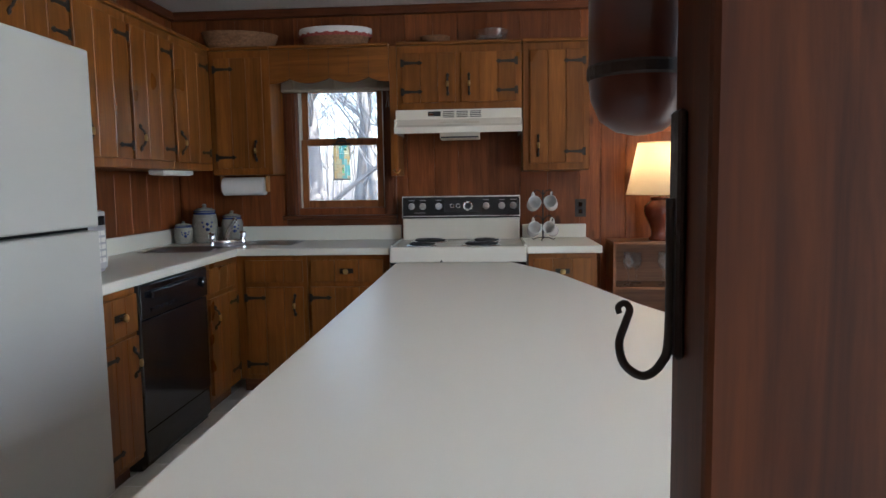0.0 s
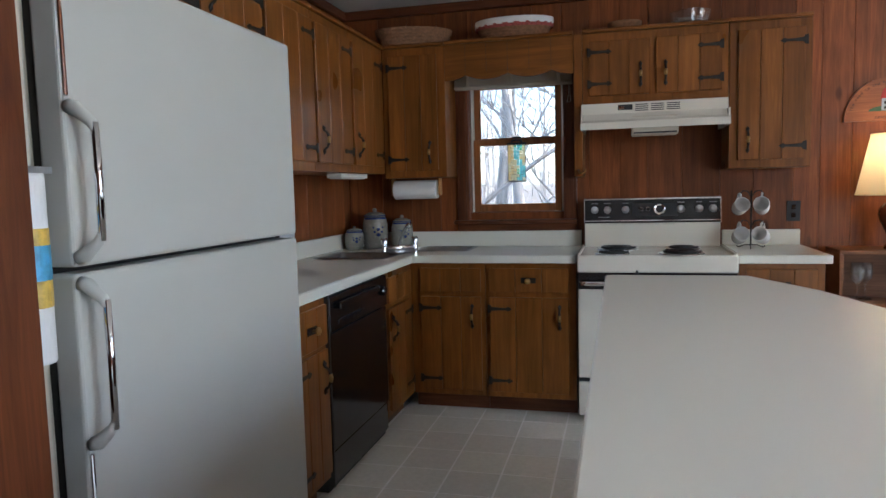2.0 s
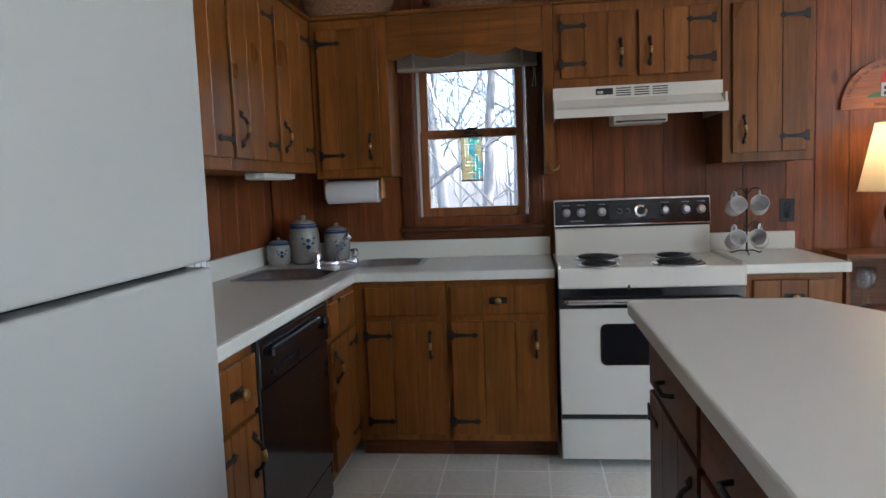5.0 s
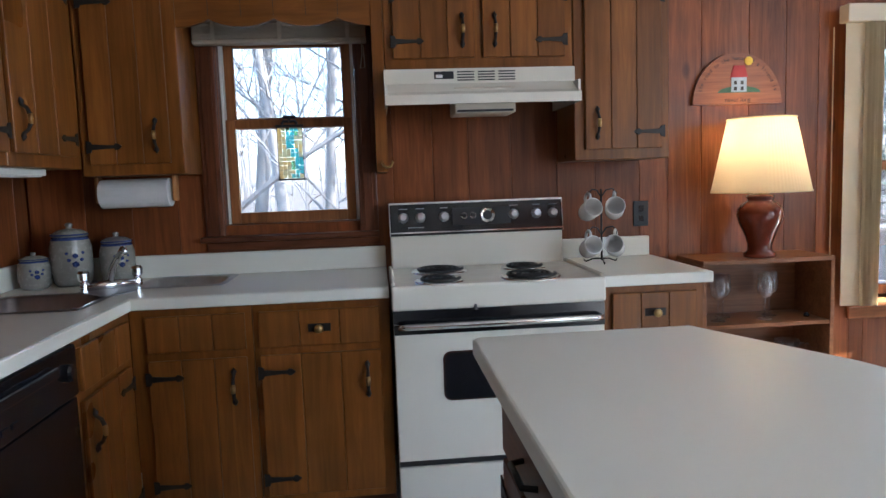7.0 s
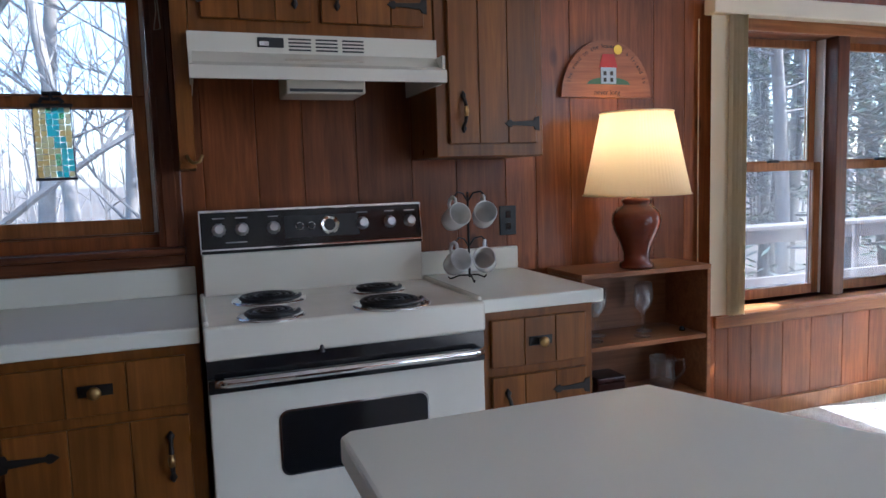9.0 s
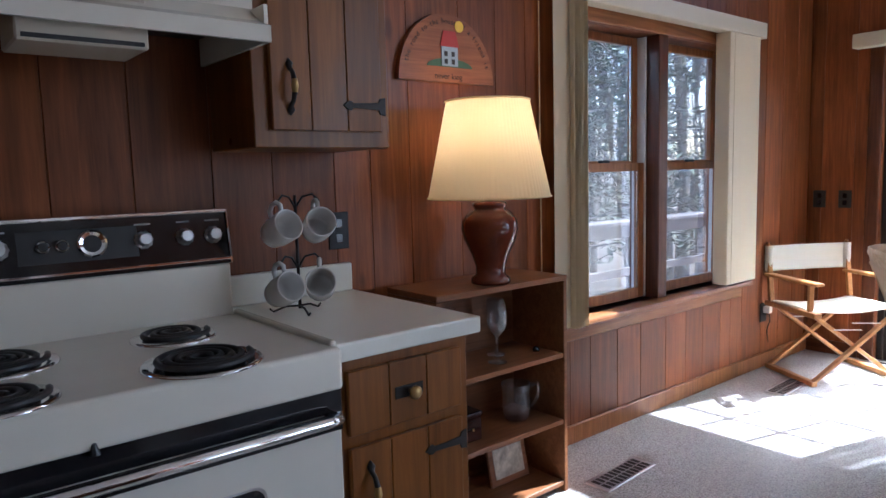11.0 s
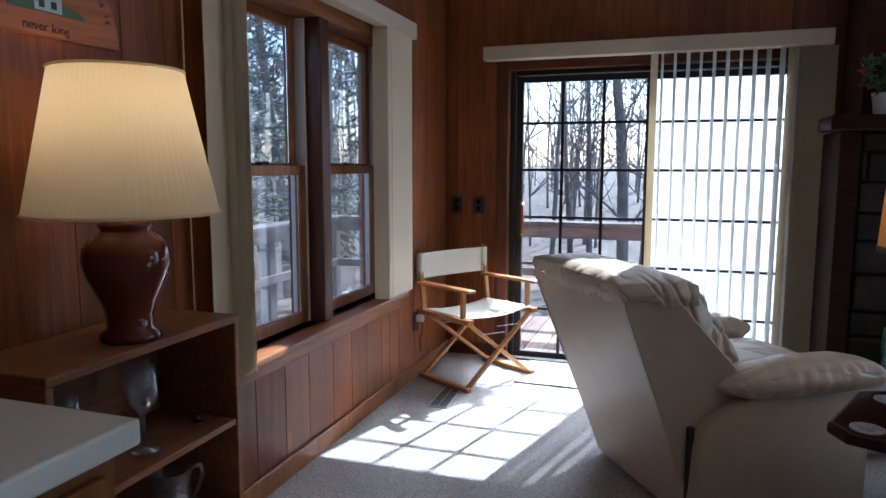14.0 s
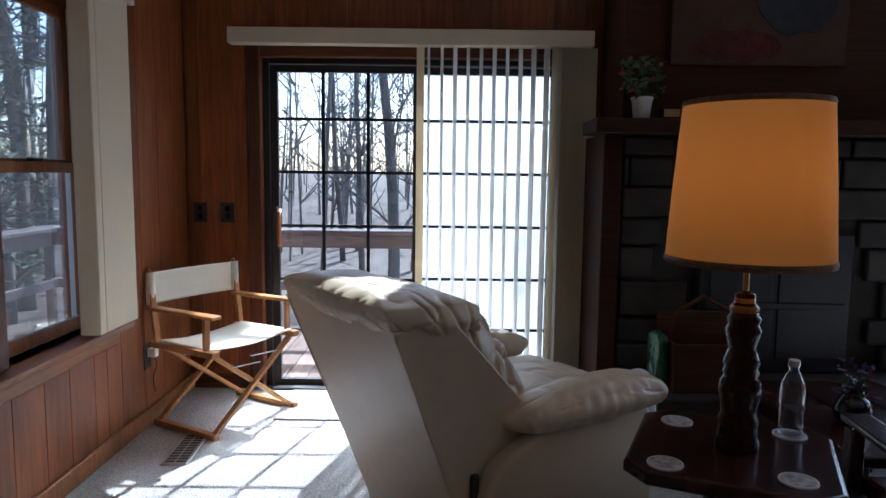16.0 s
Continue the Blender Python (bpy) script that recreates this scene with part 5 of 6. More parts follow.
PLQ = wood("plaque_wood", (0.22, 0.075, 0.028), (0.34, 0.13, 0.05), "x", 0.4, 0.0, 0.05)
part("board", arch(1.683, 1.612, 0.22, 0.238, PY - 0.022, PY), PLQ, pq)
part("hill", arch(1.69, 1.665, 0.105, 0.03, PY - 0.0245, PY - 0.0225), plain("hill_green", (0.05, 0.11, 0.06), 0.6), pq, "painted green hill")
part("house", box(1.65, PY - 0.027, 1.668, 1.725, PY - 0.0248, 1.735), plain("house_blue", (0.32, 0.40, 0.50), 0.6), pq, "painted blue-grey house")
bm = prism([(1.643, 1.7355), (1.732, 1.7355), (1.715, 1.79), (1.66, 1.79)], PY - 0.027, PY - 0.0248)
moved(bm, Matrix(((1, 0, 0, 0), (0, 0, 1, 0), (0, 1, 0, 0), (0, 0, 0, 1))))
part("roof", bm, plain("roof_red", (0.36, 0.03, 0.025), 0.6), pq, "painted red roof")
part("moon", lathe([(0.02, 0), (0.02, 0.002)], (1.735, PY - 0.0265, 1.81), 20, axis="y"), plain("moon_yellow", (0.75, 0.5, 0.05), 0.6), pq, "painted yellow disc")
for x in (1.662, 1.695):
    for z in (1.675, 1.702):
        part("window_mark", box(x, PY - 0.0285, z, x + 0.014, PY - 0.0272, z + 0.017), BLACKMATT, pq)
INK = plain("dark_ink", (0.035, 0.016, 0.010), 0.7)
UPRIGHT = Matrix.Rotation(radians(90), 4, "X")
text_bars("lettering", pq, "never long", 0.030, Matrix.Translation((1.683, PY - 0.0228, 1.632)) @ UPRIGHT, INK)["label"] = "dark painted lettering"
MOTTO = "the road to the house of a friend is"
for k, letter in enumerate(MOTTO):
    if letter != " ":
        a = math.pi * (0.90 - 0.80 * k / (len(MOTTO) - 1))
        m = Matrix.Translation((1.683 + 0.196 * math.cos(a), PY - 0.0228, 1.612 + 0.212 * math.sin(a))) @ Matrix.Rotation(math.pi / 2 - a, 4, "Y") @ UPRIGHT
        text_bars("lettering", pq, letter, 0.026, m, INK)["label"] = "dark painted lettering"

# ---- living room ----
def cushion(x0, y0, z0, x1, y1, z1, puff=0.03, seed=1, creases=0.012, cuts=7, steep=0.35):
    """A stuffed leather pillow: a softened box, swollen in the middle, with gathered creases along its rim."""
    bm = bmesh.new()
    bmesh.ops.create_cube(bm, size=2.0)
    bmesh.ops.subdivide_edges(bm, edges=bm.edges[:], cuts=cuts * 2, use_grid_fill=True)
    c = Vector(((x0 + x1) / 2, (y0 + y1) / 2, (z0 + z1) / 2))
    h = Vector(((x1 - x0) / 2, (y1 - y0) / 2, (z1 - z0) / 2))
    for v in bm.verts:
        p = v.co.copy()
        n = p.normalized() * 1.22
        q = p.lerp(n, steep)
        w = Vector((q.x * h.x, q.y * h.y, q.z * h.z))
        edge = max(abs(p.x), abs(p.y))
        swell = (1 - edge ** 3) * puff * (1 if p.z > 0 else -0.3)
        rim = edge ** 4
        side = 1 / (1 + math.exp(-9 * (abs(p.x) - abs(p.y))))
        o = seed * 7.3
        bend = noise.noise(Vector((w.x * 6 + o, w.y * 6, w.z * 6))) * 0.9
        def valley(q, narrow):
            return math.exp(-(noise.noise(q) / narrow) ** 2)

        gather_y = valley(Vector((w.x * 17 + o + bend, w.y * 3, w.z * 3 + bend)), 0.11)
        gather_x = valley(Vector((w.x * 3 + o, w.y * 17 + bend, w.z * 3 + bend)), 0.11)
        fold = gather_x * side + gather_y * (1 - side)
        fine = valley(Vector((w.x * 8 + o, w.y * 8 + bend, w.z * 8)), 0.07)
        s = -creases * ((0.08 + 0.92 * rim) * 0.8 * fold + 0.45 * fine)
        v.co = c + w + Vector((0, 0, swell)) + p.normalized() * s
    return bm


def smoothed(pts, n=5):
    """Points along a smooth curve through pts."""
    out = []
    v = [Vector(p) for p in pts]
    for k in range(len(v) - 1):
        a, b, c, d = v[max(k - 1, 0)], v[k], v[k + 1], v[min(k + 2, len(v) - 1)]
        for j in range(n):
            t = j / n
            out.append(0.5 * (2 * b + (c - a) * t + (2 * a - 5 * b + 4 * c - d) * t * t + (3 * b - a - 3 * c + d) * t ** 3))
    return out + [v[-1]]


RO = (3.055, -0.70, 0)
re = thing("recliner", "cream leather recliner with puckered pillow cushions", "recliner", RO, turn=213.5)


def rpart(name, bm, material, label="", smooth=True, under=None):
    return part(name, bm, material, under or re, label, smooth, local=True)


def leaned(bm, dy=0.30, z0=0.12, z1=0.92):
    """Leans an upright slab of the recliner backwards."""
    for v in bm.verts:
        v.co.y -= dy * max(0.0, (v.co.z - z0)) / (z1 - z0)
    return bm


def slab(x0, y0, z0, x1, y1, z1, r=0.02, seg=3):
    return box(x0, y0, z0, x1, y1, z1, r, seg=seg)


bp = [(0.02, 0.02), (-0.004, 0.50), (0.0, 0.885), (0.09, 0.895), (0.20, 0.875), (0.32, 0.64), (0.40, 0.42), (0.24, 0.02)]
bk = prism(bp, -0.365, 0.365, 0.008, seg=2)
moved(bk, Matrix(((0, 0, 1, 0), (1, 0, 0, 0), (0, 1, 0, 0), (0, 0, 0, 1))))
bmesh.ops.recalc_face_normals(bk, faces=bk.faces)
for v in bk.verts:
    v.co.x *= 0.95 + 0.07 * (v.co.z - 0.1) / 0.785
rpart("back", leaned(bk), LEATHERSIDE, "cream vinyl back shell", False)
for s in (-1, 1):
    edge = [(s * 0.366 * (0.95 + 0.07 * (z - 0.1) / 0.785), y, z) for y, z in ((0.0, 0.14), (-0.003, 0.5), (0.0, 0.87))]
    rpart("back_piping", leaned(tube(smoothed(edge), 0.005, 6)), LEATHERSIDE, "stitched edge piping")
rpart("head_pillow", leaned(cushion(-0.376, -0.004, 0.850, 0.376, 0.28, 0.945, 0.030, 3, 0.013, 28, 0.22)), LEATHER, "gathered head pillow")
rpart("head_roll", leaned(cushion(-0.335, 0.12, 0.64, 0.335, 0.335, 0.93, 0.02, 6, 0.018, 28)), LEATHER, "ruffled front of the head pillow")
rpart("back_pillow", leaned(cushion(-0.31, 0.12, 0.44, 0.31, 0.40, 0.80, 0.03, 5, 0.018, 24)), LEATHER, "puckered back cushion")
rpart("seat_cushion", cushion(-0.285, 0.12, 0.36, 0.285, 0.74, 0.53, 0.04, 7, 0.018, 26), LEATHER, "puckered seat cushion")
for s in (-1, 1):
    x0, x1 = (0.285, 0.415) if s > 0 else (-0.415, -0.285)
    o = [(-0.04 if s > 0 else 0.10, 0.06), (-0.02 if s > 0 else 0.10, 0.36), (0.02 if s > 0 else 0.11, 0.44), (0.12, 0.50), (0.20, 0.53), (0.62, 0.53), (0.66, 0.48), (0.66, 0.06)]
    w = prism(o, 0, x1 - x0, 0.02)
    moved(w, Matrix(((0, 0, 1, x0), (1, 0, 0, 0), (0, 1, 0, 0), (0, 0, 0, 1))))
    bmesh.ops.recalc_face_normals(w, faces=w.faces)
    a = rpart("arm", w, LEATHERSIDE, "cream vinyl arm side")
    rpart("arm_pillow", cushion(x0 - 0.022, 0.10, 0.518, x1 + 0.022, 0.72, 0.606, 0.035, 11 + s, 0.007, 22, 0.5), LEATHER, "puffed arm pillow", under=a)
    pts = [(x1 + 0.012 if s > 0 else x0 - 0.012, 0.12 + 0.055 * k, 0.556 + 0.004 * math.sin(k)) for k in range(11)]
    rpart("piping", tube(pts, 0.004, 6), LEATHER, "", True, a)
rpart("seam", slab(0.353, -0.035, 0.10, 0.372, -0.012, 0.42, 0.004, 1), SEAM, "dark gap between back and arm", False)
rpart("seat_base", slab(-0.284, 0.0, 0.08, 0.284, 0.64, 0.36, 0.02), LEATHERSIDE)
rpart("footrest", cushion(-0.28, 0.66, 0.10, 0.28, 0.80, 0.43, 0.02, 17, 0.014, 20), LEATHER, "padded footrest")
for x in (-0.33, 0.33):
    for y in (0.12, 0.56):
        rpart("foot", lathe([(0.022, 0.0), (0.025, 0.03), (0.02, 0.10)], (x, y, 0), 10), BLACKMATT)

re.location.z, re.scale = FZ, (1, 1, 0.925)

# director's chair
dc = thing("director_chair", "beech folding director chair with cream canvas", "chair", (4.245, 0.24, 0), turn=150)


def bar(p, q, w, d, material, name, label="", under=None):
    """A squared stick from p to q, w wide and d deep, its edges eased."""
    p, q = Vector(p), Vector(q)
    bm = box(-w / 2, -d / 2, 0, w / 2, d / 2, (q - p).length, 0.003)
    moved(bm, Matrix.Translation(p) @ (q - p).to_track_quat("Z", "Y").to_matrix().to_4x4())
    return part(name, bm, material, under or dc, label, local=True)


SW_, SD_ = 0.255, 0.20
for y in (-SD_ + 0.015, SD_ - 0.015):
    e = 0.012 if y > 0 else -0.012
    bar((-SW_, y, 0.02), (SW_ - 0.02, y, 0.43), 0.034, 0.02, CHAIRWOOD, "leg")
    bar((SW_, y + e * 1.8, 0.02), (-SW_ + 0.02, y + e * 1.8, 0.43), 0.034, 0.02, CHAIRWOOD, "leg")
for x in (-SW_, SW_):
    bar((x, -SD_ - 0.03, 0.018), (x, SD_ + 0.03, 0.018), 0.034, 0.030, CHAIRWOOD, "foot_bar")
    bar((x, -SD_ - 0.04, 0.445), (x, SD_ + 0.04, 0.445), 0.045, 0.032, CHAIRWOOD, "seat_rail")
    bar((x, -SD_ + 0.0, 0.45), (x, -SD_ - 0.05, 0.825), 0.030, 0.022, CHAIRWOOD, "back_post")
    part("finial", lathe([(0.010, 0), (0.012, 0.01), (0.006, 0.02), (0.001, 0.024)], (x, -SD_ - 0.051, 0.825), 10), CHAIRWOOD, dc, smooth=True, local=True)
    bar((x, SD_ - 0.03, 0.46), (x, SD_ - 0.03, 0.625), 0.030, 0.022, CHAIRWOOD, "arm_post")
    part("armrest", box(x - 0.028, -SD_ - 0.045, 0.626, x + 0.028, SD_ + 0.05, 0.646, 0.007, seg=2), CHAIRWOOD, dc, local=True)
for y in (SD_ + 0.01, -SD_ - 0.01):
    for x0, x1, z in ((-0.14, 0.03, 0.37), (-0.03, 0.14, 0.335)):
        bar((x0, y, z), (x1, y, z + 0.012), 0.016, 0.003, STEEL, "brace", "flat steel brace")


def sagging(x0, x1, y0, y1, z, sag, thick=0.003, upright=False):
    bm = bmesh.new()
    n = 12
    rows = []
    for i in range(n + 1):
        row = []
        for k in range(n + 1):
            a, b = i / n, k / n
            d = -sag * math.sin(math.pi * a) * (0.8 + 0.2 * math.sin(math.pi * b)) + 0.002 * noise.noise(Vector((a * 6, b * 6, sag * 90)))
            row.append(bm.verts.new((x0 + (x1 - x0) * a, y0 + d, z + (y1 - y0) * b) if upright else (x0 + (x1 - x0) * a, y0 + (y1 - y0) * b, z + d)))
        rows.append(row)
    for i in range(n):
        for k in range(n):
            bm.faces.new((rows[i][k], rows[i + 1][k], rows[i + 1][k + 1], rows[i][k + 1]))
    bmesh.ops.recalc_face_normals(bm, faces=bm.faces)
    bmesh.ops.solidify(bm, geom=bm.faces[:], thickness=thick)
    return bm


part("seat", sagging(-SW_ + 0.0, SW_ - 0.0, -SD_, SD_, 0.468, 0.030), CANVAS, dc, "cream canvas seat", True, local=True)
bm = sagging(-SW_ - 0.016, SW_ + 0.016, -SD_ - 0.045, -SD_ + 0.125, 0.655, 0.030, upright=True)
part("backrest", bm, CANVAS, dc, "cream canvas back", True, local=True)
for x in (-SW_, SW_):
    part("back_sleeve", lathe([(0.021, 0.655), (0.022, 0.74), (0.021, 0.825)], (x, -SD_ - 0.042, 0), 12), CANVAS, dc, "canvas sleeve round the post", True, local=True)

dc.location, dc.scale = (4.245, 0.275, FZ), (1.02, 0.90, 0.89)

# side table, lamp, bottle, coasters
TC, TA = Vector((2.635, -1.54, 0)), radians(-24)
side_t = thing("side_table", "dark-stained side table with clipped corners and a turned leg", "table", (TC.x, TC.y, 0), turn=math.degrees(TA))
h = 0.245
oct_ = [(-h + 0.06, -h), (h - 0.06, -h), (h, -h + 0.06), (h, h - 0.06), (h - 0.06, h), (-h + 0.06, h), (-h, h - 0.06), (-h, -h + 0.06)]
part("tabletop", prism(oct_, 0.548, 0.592, 0.012, seg=3), DARKWOOD, side_t, local=True)
part("pedestal", lathe([(0.05, 0.07), (0.055, 0.10), (0.04, 0.13), (0.06, 0.18), (0.075, 0.24), (0.06, 0.30), (0.035, 0.33), (0.05, 0.36), (0.065, 0.42), (0.05, 0.48), (0.06, 0.51), (0.08, 0.548)], (0, 0, 0), 24), DARKWOOD, side_t, smooth=True, local=True)
for k in range(4):
    a = k * math.pi / 2 + math.pi / 4
    c, s = math.cos(a), math.sin(a)
    part("foot", tube([(c * 0.03, s * 0.03, 0.11), (c * 0.12, s * 0.12, 0.09), (c * 0.2, s * 0.2, 0.04), (c * 0.25, s * 0.25, 0.018)], [0.028, 0.026, 0.022, 0.016], 10), DARKWOOD, side_t, smooth=True, local=True)
side_t.location.z, side_t.scale = FZ, (1, 1, (0.592 - FZ) / 0.592)
CORK = plain("coaster_print", (0.30, 0.29, 0.27), 0.5, 0, 0.8, 55)
for x, y in ((2.817, -1.458), (2.525, -1.331), (2.436, -1.61), (2.722, -1.732)):
    t = thing("coaster", "round white-rimmed picture coaster on the side table", "coaster", (x, y, 0.592), "coasters on the side table")
    part("disc", lathe([(0.043, 0.0), (0.044, 0.002), (0.043, 0.005), (0.039, 0.0055), (0.0385, 0.0045)], (x, y, 0.5922), 28), CHINA, t)
    part("print", lathe([(0.0385, 0.0), (0.0384, 0.0004)], (x, y, 0.5970), 28), CORK, t, "mottled printed face")

QX, QY = 2.645, -1.555
fl = thing("table_lamp", "turned dark wooden lamp with a tan drum shade, lit", "lamp", (QX, QY, 0.5922))
prof = [(0.052, 0.0), (0.055, 0.012), (0.050, 0.03), (0.047, 0.05), (0.050, 0.075), (0.043, 0.09), (0.046, 0.12), (0.052, 0.15), (0.050, 0.175), (0.040, 0.19), (0.046, 0.20), (0.040, 0.212), (0.046, 0.225), (0.040, 0.24),
        (0.032, 0.265), (0.040, 0.29), (0.044, 0.31), (0.036, 0.325), (0.042, 0.34), (0.034, 0.35), (0.030, 0.375), (0.022, 0.385), (0.026, 0.40), (0.012, 0.41)]
part("base", lathe(prof, (QX, QY, 0.5922), 30), DARKWOOD, fl, "turned dark wood column", True)
part("cap", lathe([(0.034, 0.355), (0.036, 0.365), (0.026, 0.378), (0.024, 0.392), (0.014, 0.40)], (QX, QY, 0.5935), 24), CHAIRWOOD, fl, "lighter wooden cap", True)
part("neck", lathe([(0.008, 0.405), (0.008, 0.52), (0.015, 0.525), (0.015, 0.56), (0.004, 0.565)], (QX, QY, 0.5922), 12), BRASS, fl)
sh2 = part("shade", shell([(0.200, 1.075), (0.188, 1.27), (0.172, 1.475)], (QX, QY, 0), 64), SHADE_TAN, fl, "tan drum shade", True)
BRAID = plain("brown_braid", (0.16, 0.08, 0.035), 0.9, 0, 0.3, 80, 0.6, 200)
for r, z, hgt in ((0.2015, 1.073, 0.018), (0.1735, 1.462, 0.014)):
    part("braid", shell([(r, z), (r + 0.0015, z + hgt / 2), (r - 0.001, z + hgt)], (QX, QY, 0), 64), BRAID, sh2, "brown braid trim")
part("bulb", lathe([(0.012, 0), (0.014, 0.02), (0.028, 0.055), (0.026, 0.085), (0.012, 0.10), (0.001, 0.104)], (QX, QY, 1.158), 14), WHITE, fl, smooth=True)
lamp("drum_lamp_light", "POINT", pose(QX, QY, 1.295), 0.30, (1.0, 0.58, 0.24), radius=0.03)

wb = thing("water_bottle", "clear plastic water bottle with a white cap on a coaster", "bottle", (2.722, -1.732, 0.598))
prof = [(0.026, 0), (0.031, 0.004)] + [(0.0315 - (0.0022 if k % 2 else 0), 0.012 + k * 0.0085) for k in range(9)] + [(0.032, 0.10), (0.032, 0.125), (0.029, 0.14), (0.018, 0.168), (0.0125, 0.176), (0.0125, 0.188)]
part("body", lathe(prof, (2.722, -1.732, 0.5978), 26), thin_glass("bottle_plastic", (0.93, 0.94, 0.95), 0.25), wb, smooth=True)
part("cap", lathe([(0.0145, 0.1885), (0.015, 0.192), (0.015, 0.204), (0.013, 0.206), (0.001, 0.206)], (2.722, -1.732, 0.5978), 20), CHINA, wb)

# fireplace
# grey stone lowered to near black, so its colour carries the corner's shade
SHADED_STONE = plain("shaded_fireplace_stone", (0.032, 0.026, 0.020), 0.95, 0, 0.5, 7, 0.8, 40)
# mantel and pine boarding: shade of the dim wall is in this dark tone
SHADED_MANTELWOOD = wood("shaded_mantel_wood", (0.024, 0.007, 0.003), (0.060, 0.018, 0.007), "y", 0.85, 0.0, 0.2)
fp = tagged(thing("fireplace", "grey stone fireplace with a wooden mantel shelf and a raised hearth", "fireplace", (4.4, -2.3, 0)), kind="")
FX = 4.20
part("breast", box(FX + 0.06, -3.15, 0.0, WALL_E - 0.016, -1.63, 1.485), SHADED_STONE, fp)
part("chimney_panel", box(FX + 0.05, -3.15, 1.556, WALL_E - 0.016, -1.63, LIVING_TOP - 0.03), SHADED_MANTELWOOD, fp, "pine boarding over the mantel")
part("mantel", box(FX - 0.12, -3.25, 1.486, FX + 0.2, -1.475, 1.553, 0.006, seg=2), SHADED_MANTELWOOD, fp, "reddish wooden mantel shelf")
part("surround", box(FX + 0.0, -1.629, 0.0, WALL_E - 0.016, -1.54, 1.485, 0.004), SHADED_MANTELWOOD, fp, "wooden side board")
part("hearth", box(FX - 0.42, -3.2, 0.005, FX + 0.055, -1.72, 0.34, 0.012, seg=2), SHADED_STONE, fp, "raised stone hearth")
r3 = random.Random(4)
z = 0.345
while z < 1.46:
    hh = min(r3.uniform(0.11, 0.2), 1.48 - z)
    y = -3.13
    while y < -1.64:
        w = min(r3.uniform(0.18, 0.36), -1.635 - y)
        if not (y < -2.05 and y + w > -2.75 and z < 1.02) or w < 0.05:
            part("stone", box(FX + 0.012 + r3.uniform(0, 0.02), y + 0.006, z + 0.006, FX + 0.06, y + w - 0.006, z + hh - 0.006, 0.012, seg=2), SHADED_STONE, fp)
        y += w
    z += hh
part("firebox_frame", box(FX - 0.01, -2.75, 0.345, FX + 0.058, -2.02, 1.02, 0.006), BLACKMATT, fp, "black firebox front")
for a, b in ((-2.70, -2.40), (-2.37, -2.07)):
    part("firebox_door", box(FX - 0.018, a, 0.42, FX - 0.0105, b, 0.95, 0.002), BLACKMATT, fp, "black fire door")
part("firebox_bar", box(FX - 0.03, -2.72, 0.66, FX - 0.0185, -2.05, 0.69, 0.003), BLACKMATT, fp)

pp = thing("potted_plant", "small flowering plant in a white pot on the mantel", "plant", (FX - 0.03, -1.70, 1.5535))
part("pot", lathe([(0.034, 0), (0.038, 0.005), (0.048, 0.085), (0.052, 0.088), (0.052, 0.10), (0.046, 0.10), (0.042, 0.08), (0.001, 0.078)], (FX - 0.03, -1.70, 1.5535), 22), CHINA, pp, smooth=True)
LEAF = plain("plant_leaf", (0.045, 0.085, 0.035), 0.5, 0, 0.3, 30)
BLOOM = plain("red_bloom", (0.45, 0.03, 0.03), 0.6, 0, 0.2, 30)


def leaves(at, spread, high, n, seed, size=0.03):
    bm = bmesh.new()
    r = random.Random(seed)
    for _ in range(n):
        a, q = r.uniform(0, 2 * math.pi), spread * math.sqrt(r.random())
        p = Vector(at) + Vector((q * math.cos(a), q * math.sin(a), high * r.uniform(0.1, 1)))
        m = Matrix.Translation(p) @ Euler((r.uniform(-1, 1), r.uniform(-1, 1), r.uniform(0, 6.3))).to_matrix().to_4x4() @ Matrix.Scale(size * r.uniform(0.6, 1.3), 4)
        vs = [bm.verts.new(m @ Vector(c)) for c in ((0, -1, 0), (0.45, 0, 0.12), (0, 1, 0), (-0.45, 0, 0.12))]
        bm.faces.new((vs[0], vs[1], vs[2]))
        bm.faces.new((vs[0], vs[2], vs[3]))
    return bm


part("foliage", leaves((FX - 0.03, -1.70, 1.64), 0.10, 0.18, 130, 2), LEAF, pp, "dark green leaves")
part("stems", tube([(FX - 0.03, -1.70, 1.63), (FX - 0.035, -1.71, 1.72), (FX - 0.02, -1.68, 1.80)], 0.004, 6), LEAF, pp)
for k in range(7):
    part("bloom", leaves((FX - 0.03 + 0.09 * math.cos(k * 2.4), -1.70 + 0.10 * math.sin(k * 2.4), 1.65 + 0.015 * k), 0.010, 0.02, 5, 9 + k, 0.016), BLOOM, pp, "red blossom")
cl = thing("mantel_clock", "small dark figurine box on the mantel", "ornament", (FX - 0.02, -1.84, 1.5535))
part("body", box(FX - 0.05, -1.88, 1.5535, FX + 0.01, -1.79, 1.605, 0.006, seg=2), DARKWOOD, cl)
part("face", box(FX - 0.0525, -1.87, 1.565, FX - 0.0505, -1.80, 1.598), BRASS, cl)
art = thing("painting", "dark abstract painting with a red shape over the mantel", "painting", (FX + 0.04, -2.25, 1.82))
part("canvas", box(FX + 0.02, -2.66, 1.815, FX + 0.049, -1.84, 2.55, 0.003), plain("painting_ground", (0.050, 0.020, 0.010), 0.9, 0, 0.3, 3), art)
o = [(-2.16 + 0.20 * math.cos(a * 0.35), 1.90 + 0.075 * math.sin(a * 0.35) * (1 + 0.15 * math.sin(a * 3))) for a in range(18)]
